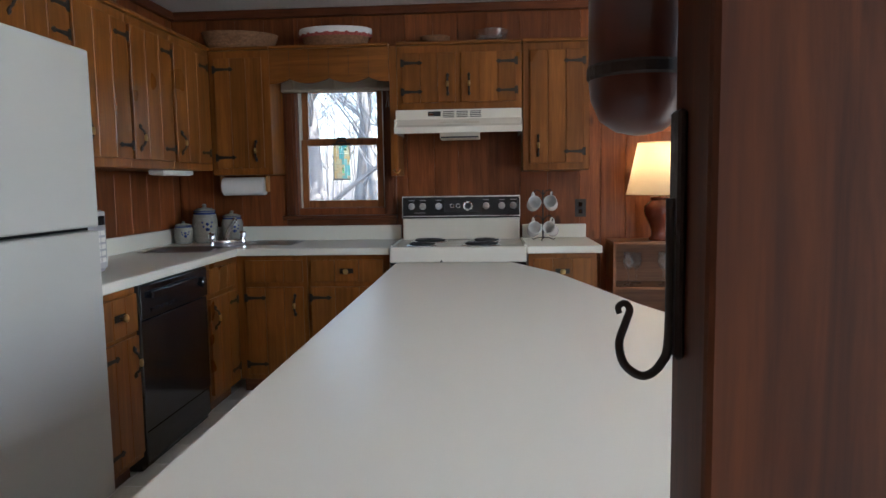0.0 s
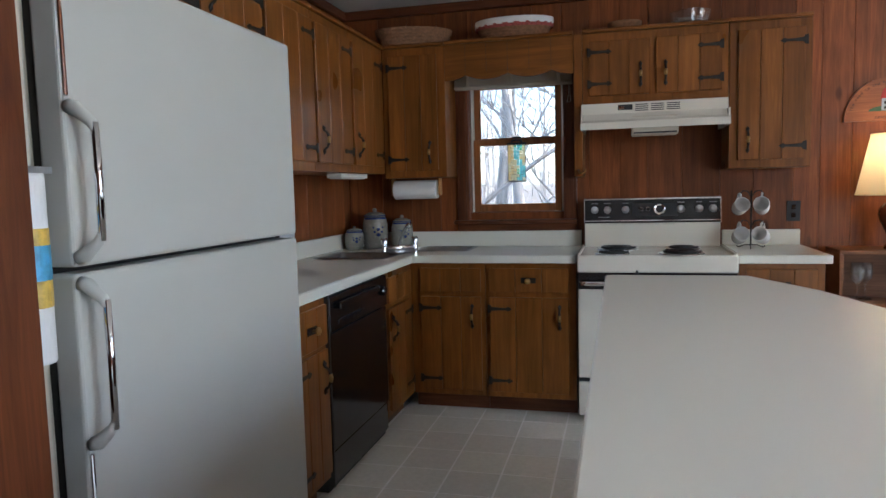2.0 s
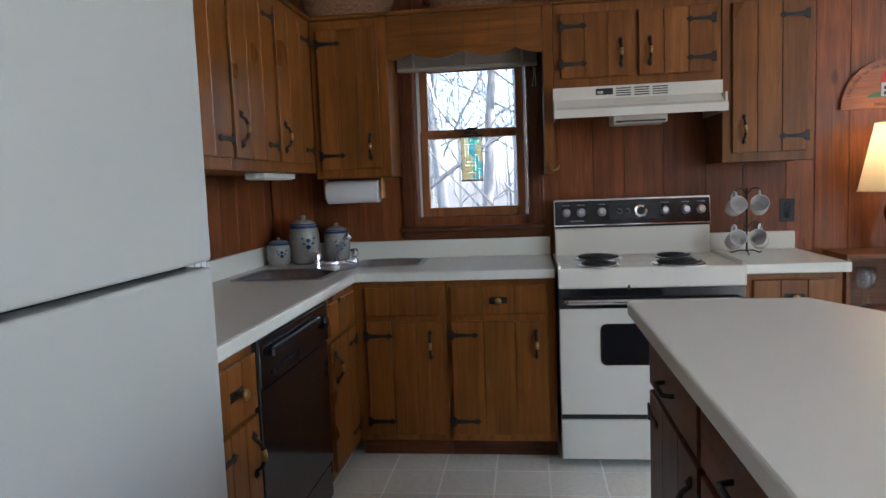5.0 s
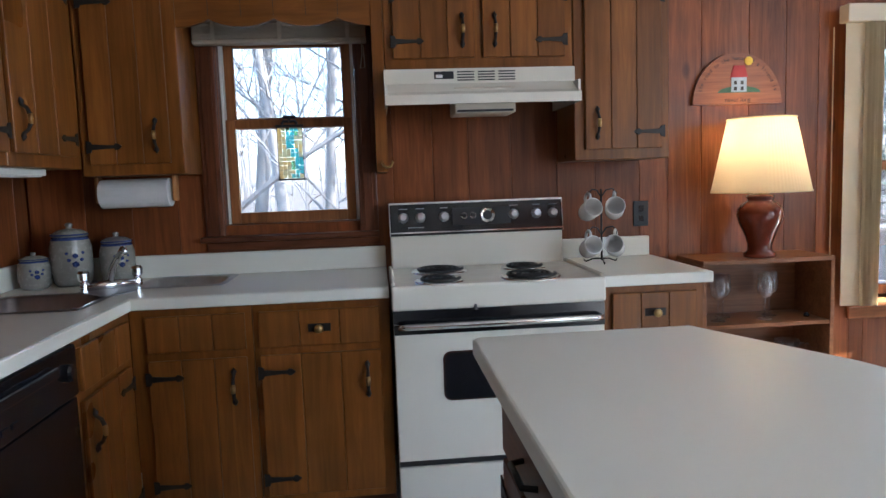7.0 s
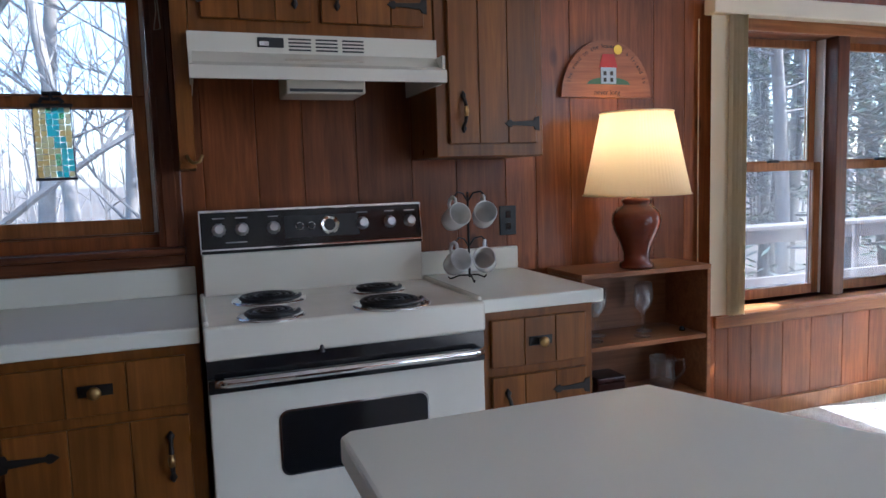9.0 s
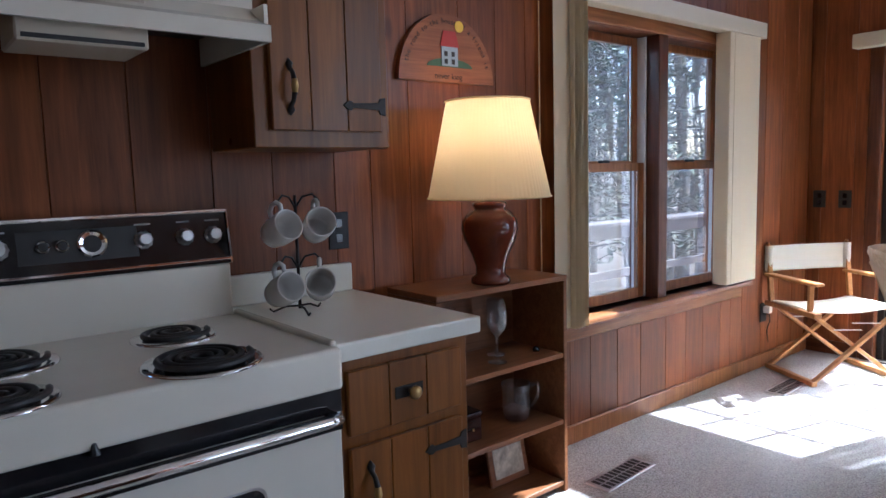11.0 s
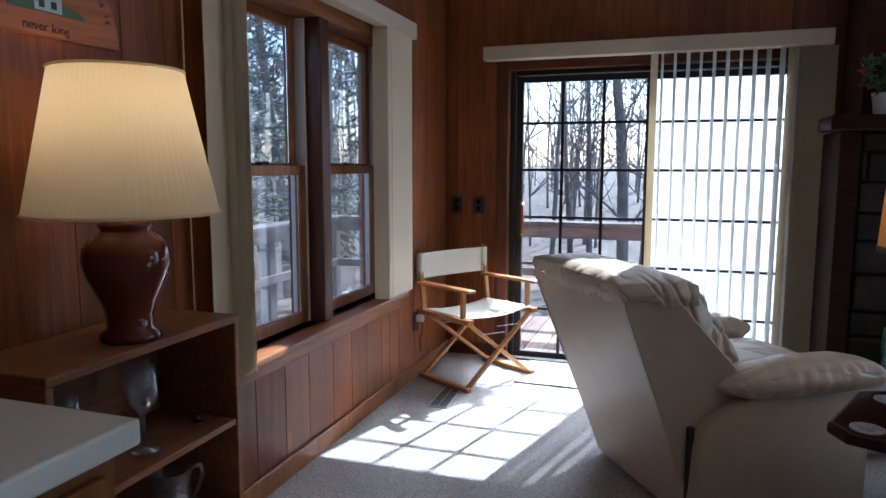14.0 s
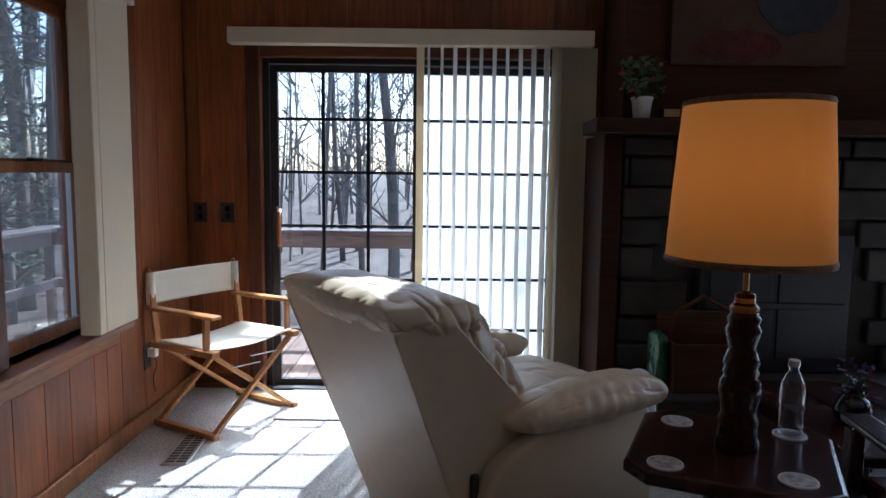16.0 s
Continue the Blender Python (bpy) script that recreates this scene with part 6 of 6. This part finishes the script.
part("red_shape", moved(prism(o, 0, 0.002), Matrix(((0, 0, 1, FX + 0.0175), (1, 0, 0, 0), (0, 1, 0, 0), (0, 0, 0, 1)))), plain("painted_red", (0.055, 0.004, 0.004), 0.9, 0, 0.3, 6), art)
o = [(-2.42 + 0.19 * math.cos(a * 0.35), 2.12 + 0.17 * math.sin(a * 0.35) * (1 + 0.12 * math.sin(a * 2.3))) for a in range(18)]
part("dark_shape", moved(prism(o, 0, 0.002), Matrix(((0, 0, 1, FX + 0.0150), (1, 0, 0, 0), (0, 1, 0, 0), (0, 0, 0, 1)))), plain("painted_dark", (0.012, 0.012, 0.018), 0.7, 0, 0.3, 6), art)
CRATEWOOD = wood("crate_wood", (0.06, 0.022, 0.008), (0.13, 0.05, 0.02), "y", 0.7, 0.0, 0.2)
bx = thing("wood_crate", "wooden kindling crate on the stone hearth", "crate", (4.0, -1.95, 0.34))
part("front", box(3.86, -2.15, 0.343, 3.876, -1.80, 0.56, 0.004), CRATEWOOD, bx)
part("back", box(4.12, -2.15, 0.343, 4.136, -1.80, 0.66, 0.004), CRATEWOOD, bx)
for y in (-2.15, -1.816):
    part("end", box(3.8765, y, 0.343, 4.1195, y + 0.016, 0.56, 0.004), CRATEWOOD, bx)
part("bottom", box(3.8765, -2.133, 0.343, 4.1195, -1.817, 0.355), CRATEWOOD, bx)
part("handle", tube([(4.0, -2.13, 0.55), (4.0, -2.10, 0.68), (4.0, -1.97, 0.75), (4.0, -1.85, 0.68), (4.0, -1.82, 0.55)], 0.010, 8), CRATEWOOD, bx, smooth=True)
gb = thing("green_bag", "crumpled green bag beside the crate", "bag", (3.98, -1.77, 0.34))
part("body", cushion(3.90, -1.795, 0.345, 4.05, -1.735, 0.58, 0.01, 21, 0.02, 4), plain("green_plastic", (0.012, 0.09, 0.035), 0.3, 0, 0.3, 20), gb, smooth=True)
sk = thing("paper_sack", "crumpled white paper sack on the carpet", "bag", (3.75, -1.60, 0.005))
part("body", cushion(3.66, -1.68, FZ + 0.012, 3.82, -1.56, 0.46, 0.01, 23, 0.02, 4), PAPER, sk, smooth=True)

# coffee table and armchair by the fireplace
ctb = thing("coffee_table", "dark plank coffee table near the fireplace", "table", (3.2, -2.3, 0))
for k in range(3):
    part("plank", box(2.95, -2.62 + k * 0.19, 0.40, 3.75, -2.435 + k * 0.19, 0.44, 0.005), DARKWOOD, ctb)
for x in (3.0, 3.66):
    for y in (-2.58, -2.14):
        part("leg", box(x, y, FZ, x + 0.06, y + 0.06, 0.399, 0.004), DARKWOOD, ctb)
part("apron", box(3.0, -2.115, 0.33, 3.7, -2.095, 0.399), DARKWOOD, ctb)
vs = thing("flower_vase", "round dark vase with small purple flowers on the coffee table", "vase", (3.25, -2.22, 0.44))
part("vase", lathe([(0.03, 0), (0.055, 0.02), (0.062, 0.05), (0.05, 0.085), (0.03, 0.10), (0.034, 0.11), (0.028, 0.11), (0.024, 0.10), (0.001, 0.09)], (3.25, -2.22, 0.4405), 22), BLACK, vs, smooth=True)
part("posy", leaves((3.25, -2.22, 0.53), 0.055, 0.13, 60, 4, 0.016), plain("purple_petals", (0.10, 0.05, 0.14), 0.6, 0, 0.3, 40), vs, "purple flowers")
part("greens", leaves((3.25, -2.22, 0.53), 0.04, 0.07, 40, 6, 0.02), LEAF, vs)
ac = thing("wooden_armchair", "dark wooden armchair with flat arms beside the side table", "chair", (2.75, -2.25, 0))
for y in (-2.02, -2.56):
    part("arm", moved(box(-0.30, -0.045, -0.012, 0.30, 0.045, 0.012, 0.008, seg=2), Matrix.Translation((2.66, y, 0.565)) @ Matrix.Rotation(radians(-6), 4, "Z")), DARKWOOD, ac)
    for x in (2.42, 2.90):
        part("leg", box(x - 0.022, y - 0.022, FZ, x + 0.022, y + 0.022, 0.552, 0.004), DARKWOOD, ac)
part("seat", box(2.42, -2.53, 0.33, 2.92, -2.05, 0.40, 0.02, seg=2), DARKWOOD, ac)
part("backrest", box(2.36, -2.53, 0.40, 2.42, -2.05, 0.92, 0.02, seg=2), DARKWOOD, ac)


def floor_vent(x, y, turn):
    t = thing("floor_vent", "metal floor register set in the carpet", "vent", (x, y, FZ + 0.0005), turn=turn)
    part("frame", box(-0.17, -0.055, 0.0, 0.17, 0.055, 0.006, 0.002), STEEL, t, local=True)
    for i in range(2):
        for k in range(11):
            part("slot", box(-0.15 + k * 0.028, -0.043 + i * 0.046, 0.0062, -0.132 + k * 0.028, -0.005 + i * 0.046, 0.0072), BLACKMATT, t, local=True)


floor_vent(2.26, 0.275, 4)
floor_vent(3.82, 0.33, 3)
mt2 = thing("door_mat", "flat pale carpet mat at the sliding door", "mat", (4.4, -0.35, FZ))
part("mat", box(4.19, -0.75, FZ + 0.0005, 4.65, 0.04, FZ + 0.009, 0.003), CARPET, mt2)

# things on top of the cabinets
WICKER = plain("wicker", (0.22, 0.11, 0.05), 0.8, 0, 0.35, 60, 0.9, 140)
RED_CLOTH = plain("gingham_cloth", (0.32, 0.07, 0.06), 0.9, 0, 0.5, 90)


def basket(x, y, rx, ry, hgt, label, lining=False, turn=0):
    z = UP1 + 0.0225
    t = thing("basket", label, "basket", (x, y, z), "baskets on the cabinets")
    m = Matrix.Translation((x, y, z)) @ Matrix.Rotation(radians(turn), 4, "Z") @ Matrix.Diagonal((rx, ry, 1, 1))
    b = part("weave", moved(lathe([(0.78, 0), (0.84, hgt * 0.2), (0.93, hgt * 0.7), (0.97, hgt), (0.91, hgt), (0.85, hgt * 0.6), (0.76, hgt * 0.15), (0.001, hgt * 0.12)], (0, 0, 0), 40, flute=0.012, flutes=20), m), WICKER, t)
    for k in range(1, 5):
        part("band", moved(tube([(math.cos(a / 36 * 6.2832) * (0.80 + 0.17 * k / 5 + 0.01), math.sin(a / 36 * 6.2832) * (0.80 + 0.17 * k / 5 + 0.01), hgt * k / 5) for a in range(37)], 0.012, 5), m), WICKER, b)
    if lining:
        part("lining", moved(shell([(0.99, hgt * 0.7), (1.01, hgt * 0.95), (0.98, hgt * 1.12), (0.90, hgt * 1.08)], (0, 0, 0), 60, 0.015, 22), m), RED_CLOTH, t, "red checked cloth lining", True)
        part("rim", moved(tube([(math.cos(a / 48 * 6.2832), math.sin(a / 48 * 6.2832), hgt * 1.14) for a in range(49)], 0.022, 6), m), PAPER, t, "white lace rim")


basket(-0.39, 0.46, 0.235, 0.13, 0.085, "oval wicker basket with a red checked cloth", True)
basket(0.26, 0.46, 0.10, 0.09, 0.05, "small round wicker basket")
basket(-1.02, 0.44, 0.25, 0.14, 0.10, "shallow wicker basket in the corner", False, 20)
basket(-1.37, -0.75, 0.12, 0.26, 0.16, "tall wicker basket on the cabinets")
gd = thing("glass_dish", "ribbed clear glass dish on the cabinet", "dish", (0.62, 0.45, UP1 + 0.0225))
part("dish", lathe([(0.085, 0), (0.095, 0.01), (0.108, 0.06), (0.112, 0.075), (0.106, 0.075), (0.09, 0.016), (0.001, 0.012)], (0.62, 0.45, UP1 + 0.0225), 48, flute=0.02, flutes=16), GLASSWARE, gd)

# partition beside the fridge, with the paper towels between
pw = tagged(thing("partition_wall", "reddish pine end board of a partition by the fridge", "wall", (-1.2, -2.95, 0)), kind="structure")
part("end_board", box(-1.56, -3.0, 0.0, -0.72, -2.86, KITCHEN_TOP - 0.001, 0.004), TRIM, pw)
tw = thing("paper_towel_roll", "wrapped paper towel roll hung upright beside the fridge", "paper towels", (-0.925, -2.675, 0.97))
part("roll", lathe([(0.02, 0.965), (0.036, 0.965), (0.038, 0.97), (0.038, 1.345), (0.036, 1.35), (0.02, 1.35)], (-0.925, -2.675, 0), 22), PAPER, tw, smooth=False)
part("wrapper", lathe([(0.0385, 1.08), (0.0392, 1.082), (0.0392, 1.238), (0.0385, 1.24)], (-0.925, -2.675, 0), 22), plain("wrapper_yellow", (0.62, 0.42, 0.08), 0.4, 0, 0.4, 30), tw, "printed yellow wrapper")
part("print_band", lathe([(0.0393, 1.135), (0.0397, 1.136), (0.0397, 1.205), (0.0393, 1.206)], (-0.925, -2.675, 0), 22), plain("wrapper_blue", (0.10, 0.36, 0.60), 0.4, 0, 0.4, 30), tw, "blue printed band")
part("hanger", box(-0.93, -2.69, 1.351, -0.92, -2.605, 1.365), STEEL, tw)
part("hanger_rod", tube([(-0.925, -2.675, 0.96), (-0.925, -2.675, 1.36)], 0.006, 8), STEEL, tw)

# post with an iron hook at the near end of the island
POSTWOOD = wood("post_wood", (0.040, 0.010, 0.002), (0.110, 0.032, 0.006), "z", 0.6, 0.0, 0.1)
po = tagged(thing("post", "reddish-brown wooden post at the end of the island", "post", (0.80, -3.625, 0)), kind="structure")
part("shaft", box(0.728, -3.668, 0.0, 0.897, -3.586, KITCHEN_TOP - 0.001, 0.005, seg=2), POSTWOOD, po)
hk = thing("iron_hook", "black wrought-iron scroll hook screwed to the post", "hook", (0.709, -3.612, 1.2))
part("plate", box(0.7213, -3.623, 1.175, 0.7275, -3.601, 1.345, 0.002), IRON, hk)


HKY = -3.612
path = smoothed([(0.7200, HKY, 1.2855), (0.7200, HKY, 1.1925), (0.7150, HKY, 1.1705), (0.7030, HKY, 1.1611), (0.6900, HKY, 1.1685), (0.6856, HKY, 1.1840), (0.6900, HKY, 1.1995), (0.6927, HKY, 1.2085), (0.6892, HKY, 1.2131), (0.6848, HKY, 1.2105), (0.6856, HKY, 1.2060)])
part("scroll", tube(path, [0.0037 - 0.0016 * k / len(path) for k in range(len(path))], 8), IRON, hk, smooth=True)
BOWLWOOD = plain("dark_turned_wood", (0.060, 0.014, 0.006), 0.35, 0, 0.4, 12)
bo = thing("hanging_bowl", "dark red-brown turned wooden bowl hung at the post", "bowl", (0.706, -3.544, 1.33))
part("bowl", lathe([(0.005, 1.287), (0.018, 1.290), (0.030, 1.2986), (0.037, 1.315), (0.0387, 1.331), (0.0387, 1.472), (0.033, 1.472), (0.0325, 1.331), (0.026, 1.305), (0.004, 1.296)], (0.712, -3.544, 0.046), 30), BOWLWOOD, bo, smooth=True)
part("band", lathe([(0.0389, 1.329), (0.0400, 1.331), (0.0400, 1.338), (0.0389, 1.340)], (0.712, -3.544, 0.046), 30), IRON, bo, "dark iron band")
part("hanger", tube([(0.712, -3.544, 1.511), (0.712, -3.544, 1.600), (0.722, -3.572, 1.620), (0.731, -3.5855, 1.610)], 0.003, 6), IRON, bo)

# wall outlet behind the director's chair
wo = thing("wall_outlet", "black wall outlet with a white plug low on the wall", "outlet", (4.12, WALL_Y - 0.0145, 0.40))
part("plate", box(4.085, WALL_Y - 0.021, 0.35, 4.158, WALL_Y - 0.0148, 0.465, 0.002), BLACKMATT, wo)
part("plug", box(4.110, WALL_Y - 0.062, 0.405, 4.152, WALL_Y - 0.0212, 0.447, 0.006, seg=2), WHITE, wo, "white plug")
part("lead", tube(smoothed([(4.13, WALL_Y - 0.05, 0.404), (4.132, WALL_Y - 0.055, 0.36), (4.13, WALL_Y - 0.04, 0.30), (4.17, WALL_Y - 0.03, 0.22)]), 0.003, 6), BLACKMATT, wo, "dark lead")

# ---- outdoors ----
LITTER = plain("leaf_litter", (0.085, 0.066, 0.050), 0.95, 0, 0.45, 2.2, 0.8, 12)
BARK = wood("grey_bark", (0.19, 0.175, 0.16), (0.36, 0.34, 0.32), "z", 0.9, 0.2, 0.35, 0.4)
PINE = plain("pine_needles", (0.105, 0.145, 0.095), 0.8, 0, 0.4, 3)
bm = bmesh.new()
bmesh.ops.create_grid(bm, x_segments=90, y_segments=90, size=1)
for v in bm.verts:
    x, y = v.co.x, v.co.y
    v.co.x, v.co.y = 4 + math.copysign(abs(x) ** 2.6 * 900, x), 2 + math.copysign(abs(y) ** 2.6 * 900, y)
    d = math.hypot(max(0, v.co.x - 7, -3 - v.co.x), max(0, v.co.y - 3, -8 - v.co.y))
    v.co.z = -0.75 - 1.2 * min(1, d / 14) + max(0, min(d - 30, 60)) * 0.055 + (0.25 * noise.noise(v.co * 0.25) if d > 1 else 0)
tagged(part("ground", bm, LITTER, smooth=True), "leaf-covered woodland ground", "ground", kind="structure")

dk = tagged(thing("deck", "weathered plank deck with a grey railing round the house", "deck", (6, 0, -0.03)), kind="structure")
for k in range(22):
    y = -3.6 + k * 0.142
    part("plank", box(WALL_E + 0.17, y, -0.07, 6.45, y + 0.136, -0.03, 0.004), DECK, dk)
for k in range(30):
    y = -0.476 + k * 0.142
    if y < 2.35:
        part("plank", box((WALL_E + 0.17) if y < 0.8 else 0.6, y, -0.07, 6.45, y + 0.136, -0.03, 0.004), DECK, dk)
part("rim_joist", box(6.452, -3.6, -0.30, 6.49, 2.42, -0.031), RAILWOOD, dk)
for i, a in enumerate((-3.5, -2.1, -0.85, 0.75, 2.3)):
    part("post", box(6.35, a, -0.75, 6.44, a + 0.09, 0.80, 0.004), RAILWOOD, dk)
for x in (0.8, 2.3, 3.8, 5.2):
    part("post", box(x, 2.3, -0.75, x + 0.09, 2.39, 0.80, 0.004), RAILWOOD, dk)
for z0, z1 in ((0.70, 0.80), (0.36, 0.43)):
    part("rail", box(6.31, -3.6, z0, 6.349, 2.39, z1, 0.004), RAILWOOD, dk)
    part("rail", box(0.6, 2.26, z0, 6.309, 2.299, z1, 0.004), RAILWOOD, dk)
part("cap_rail", box(6.28, -3.6, 0.803, 6.46, 2.44, 0.84, 0.006), RAILWOOD, dk)
part("cap_rail", box(0.6, 2.23, 0.803, 6.279, 2.42, 0.84, 0.006), RAILWOOD, dk)


def limb(bm, p, d, length, r, r_end, rnd, wobble=0.12, steps=5, sides=6):
    pts, rs = [p], [r]
    for k in range(steps):
        d = (d + Vector((rnd.uniform(-1, 1), rnd.uniform(-1, 1), rnd.uniform(-0.4, 0.9))) * wobble).normalized()
        p = p + d * (length / steps)
        pts.append(p)
        rs.append(r + (r_end - r) * (k + 1) / steps)
    tube(pts, rs, sides, bm)
    return pts, rs


def tree(x, y, z, high, r, seed, evergreen=False, low=0.3):
    rnd = random.Random(seed)
    t = thing("tree", "tall pine with sparse needles" if evergreen else "bare grey deciduous tree in the woods", "tree", (x, y, z), "trees behind the house")
    tb = bmesh.new()
    pts, rs = limb(tb, Vector((x, y, z - 0.2)), Vector((rnd.uniform(-0.05, 0.05), rnd.uniform(-0.05, 0.05), 1)), high, r, r * 0.25, rnd, 0.05, 9, 9)
    part("trunk", tb, BARK, t, smooth=True)
    cb_ = bmesh.new()
    tips = []
    n = 22 if evergreen else 15
    for k in range(n):
        a = low + (0.98 - low) * (k + rnd.random()) / n
        i = min(int(a * 9), 8)
        p = pts[i].lerp(pts[i + 1], a * 9 - i)
        az = rnd.uniform(0, 6.283)
        up = rnd.uniform(-0.15, 0.15) if evergreen else rnd.uniform(0.35, 1.1)
        d = Vector((math.cos(az), math.sin(az), up)).normalized()
        ln = high * (0.24 * (1.15 - a) + 0.05) if evergreen else high * rnd.uniform(0.16, 0.32) * (1.15 - a * 0.6)
        q, _ = limb(cb_, p, d, ln, r * 0.24 * (1.1 - a * 0.7), 0.008, rnd, 0.22, 5, 5)
        for j in (2, 3, 4, 5):
            for _ in range(2 if not evergreen else 1):
                d2 = (d + Vector((rnd.uniform(-1, 1), rnd.uniform(-1, 1), rnd.uniform(-0.3, 0.8))) * 0.9).normalized()
                q2, _ = limb(cb_, q[j], d2, ln * rnd.uniform(0.25, 0.5), r * 0.09 + 0.006, 0.004, rnd, 0.25, 3, 4)
                tips += q2[1:]
                if not evergreen and rnd.random() < 0.6:
                    limb(cb_, q2[2], (d2 + Vector((rnd.uniform(-1, 1), rnd.uniform(-1, 1), rnd.uniform(-0.5, 1)))).normalized(), ln * 0.2, 0.008, 0.003, rnd, 0.3, 2, 3)
        tips += q[2:]
    part("branches", cb_, BARK, t)
    if evergreen:
        nb = bmesh.new()
        for p in tips:
            for _ in range(15):
                o = p + Vector((rnd.gauss(0, 0.16), rnd.gauss(0, 0.16), rnd.gauss(0, 0.07)))
                m = Matrix.Translation(o) @ Euler((rnd.uniform(-0.6, 0.6), rnd.uniform(-0.6, 0.6), rnd.uniform(0, 6.3))).to_matrix().to_4x4() @ Matrix.Scale(rnd.uniform(0.05, 0.12), 4)
                vs = [nb.verts.new(m @ Vector(c)) for c in ((0, -1, 0), (0.3, 0, 0), (0, 1, 0), (-0.3, 0, 0))]
                nb.faces.new(vs)
        part("needles", nb, PINE, t, "sparse green needles")
    return t


# woods seen through the kitchen window and the twin window
for i, (x, y, hgt, r) in enumerate(((-2.05, 6.2, 13, 0.20), (-0.9, 8.2, 12, 0.10), (-1.5, 9.5, 14, 0.12), (-0.35, 6.8, 11, 0.09), (-3.3, 8.0, 13, 0.14), (-2.6, 12, 15, 0.16), (0.6, 11, 14, 0.13), (-4.6, 11.5, 14, 0.15), (1.9, 9.0, 13, 0.14), (-0.2, 14, 15, 0.17))):
    tree(x, y, -1.2, hgt, r, 100 + i, low=0.16)
for i, (x, y, hgt, r) in enumerate(((5.9, 6.6, 11, 0.11), (8.6, 6.2, 12, 0.12), (10.5, 8.0, 13, 0.14), (4.4, 9.0, 12, 0.12), (7.0, 11, 13, 0.13), (12.5, 6.6, 12, 0.12), (11.2, 5.0, 12, 0.12), (14.5, 7.6, 13, 0.14), (17.0, 8.4, 14, 0.15), (9.6, 9.4, 12, 0.13), (20, 10.5, 14, 0.15), (13.2, 11, 13, 0.14))):
    tree(x, y, -1.4, hgt, r, 200 + i, True, 0.12)
for i, (x, y, hgt, r) in enumerate(((7.2, 8.5, 12, 0.12), (12.5, 4.6, 13, 0.14), (9.0, 10.5, 14, 0.16), (14, 8.5, 14, 0.17))):
    tree(x, y, -1.5, hgt, r, 300 + i, low=0.12)
rv = random.Random(31)
for i in range(16):
    a, d = rv.uniform(0.50, 1.25), rv.uniform(13, 24)
    tree(2.0 + d * math.cos(a), 0.5 + d * math.sin(a), -1.6, rv.uniform(11, 15), 0.13, 500 + i, i % 4 != 0, 0.08)
# woods beyond the deck
for i, (x, y, hgt, r) in enumerate(((16.5, 0.35, 13, 0.15), (18.0, -1.0, 13, 0.08), (15.8, -0.9, 11, 0.05), (19.5, 1.4, 14, 0.09), (14.8, 1.7, 12, 0.06), (21.5, -2.6, 14, 0.10), (17.2, -3.8, 13, 0.08), (23.5, 0.2, 15, 0.10), (21.5, -5.0, 14, 0.10), (25.5, 2.8, 15, 0.11), (26, -1.8, 15, 0.11))):
    tree(x, y, -1.9, hgt, r, 400 + i, low=0.1)
# far woods
rw = random.Random(77)
bm = bmesh.new()
for _ in range(760):
    a = rw.uniform(-0.95, 2.35)
    d = rw.uniform(24, 75)
    x, y = 2 + d * math.cos(a), -1 + d * math.sin(a)
    z0 = -2.2 + max(0, d - 36) * 0.05
    hgt = rw.uniform(7, 12)
    pts, _ = limb(bm, Vector((x, y, z0)), Vector((rw.uniform(-0.05, 0.05), rw.uniform(-0.05, 0.05), 1)), hgt, rw.uniform(0.05, 0.13), 0.02, rw, 0.05, 4, 4)
    for _ in range(9):
        k = rw.randint(1, 4)
        limb(bm, pts[k], Vector((rw.uniform(-1, 1), rw.uniform(-1, 1), rw.uniform(0.2, 1.2))).normalized(), hgt * rw.uniform(0.12, 0.3), 0.045, 0.012, rw, 0.25, 3, 3)
tagged(part("far_woods", bm, BARK), "dense bare woods in the distance", "woods", kind="stuff")

# ---- pieces of walls and floor ----
CLOSE = 0.0005
boards(wall_n, "y", WALL_Y - CLOSE, -1, WALL_W + 0.02, 1.35, 0.9, KITCHEN_TOP - 0.06, [(WIN1[0], 1.06, WIN1[2], 2.05)])
boards(wall_n, "y", WALL_Y - CLOSE, -1, 1.35, WALL_E - 0.02, 0.004, LIVING_TOP - 0.03, [(WIN2[0], 0.612, WIN2[2], WIN2[3])])
boards(wall_e, "x", WALL_E - CLOSE, -1, -1.53, WALL_Y - 0.016, 0.004, LIVING_TOP - 0.03, [SLIDE, HIGH])
boards(wall_w, "x", WALL_W + CLOSE, 1, -1.6, WALL_Y - 0.016, 0.9, KITCHEN_TOP - 0.06, [])
tile = box(-0.1158, -0.1158, -0.003, 0.1158, 0.1158, 0.0, 0.0006)
tile_mesh = bpy.data.meshes.new("tile")
tile.to_mesh(tile_mesh)
tile.free()
tile_mesh.materials.append(VINYL)
for i in range(11):
    for k in range(21):
        x, y = -1.375 + i * 0.24, 0.50 - k * 0.24
        if x + 0.12 < 1.25:
            ob = new("tile", tile_mesh)
            ob.location = (x, y, 0.0)
            ob.parent = floor
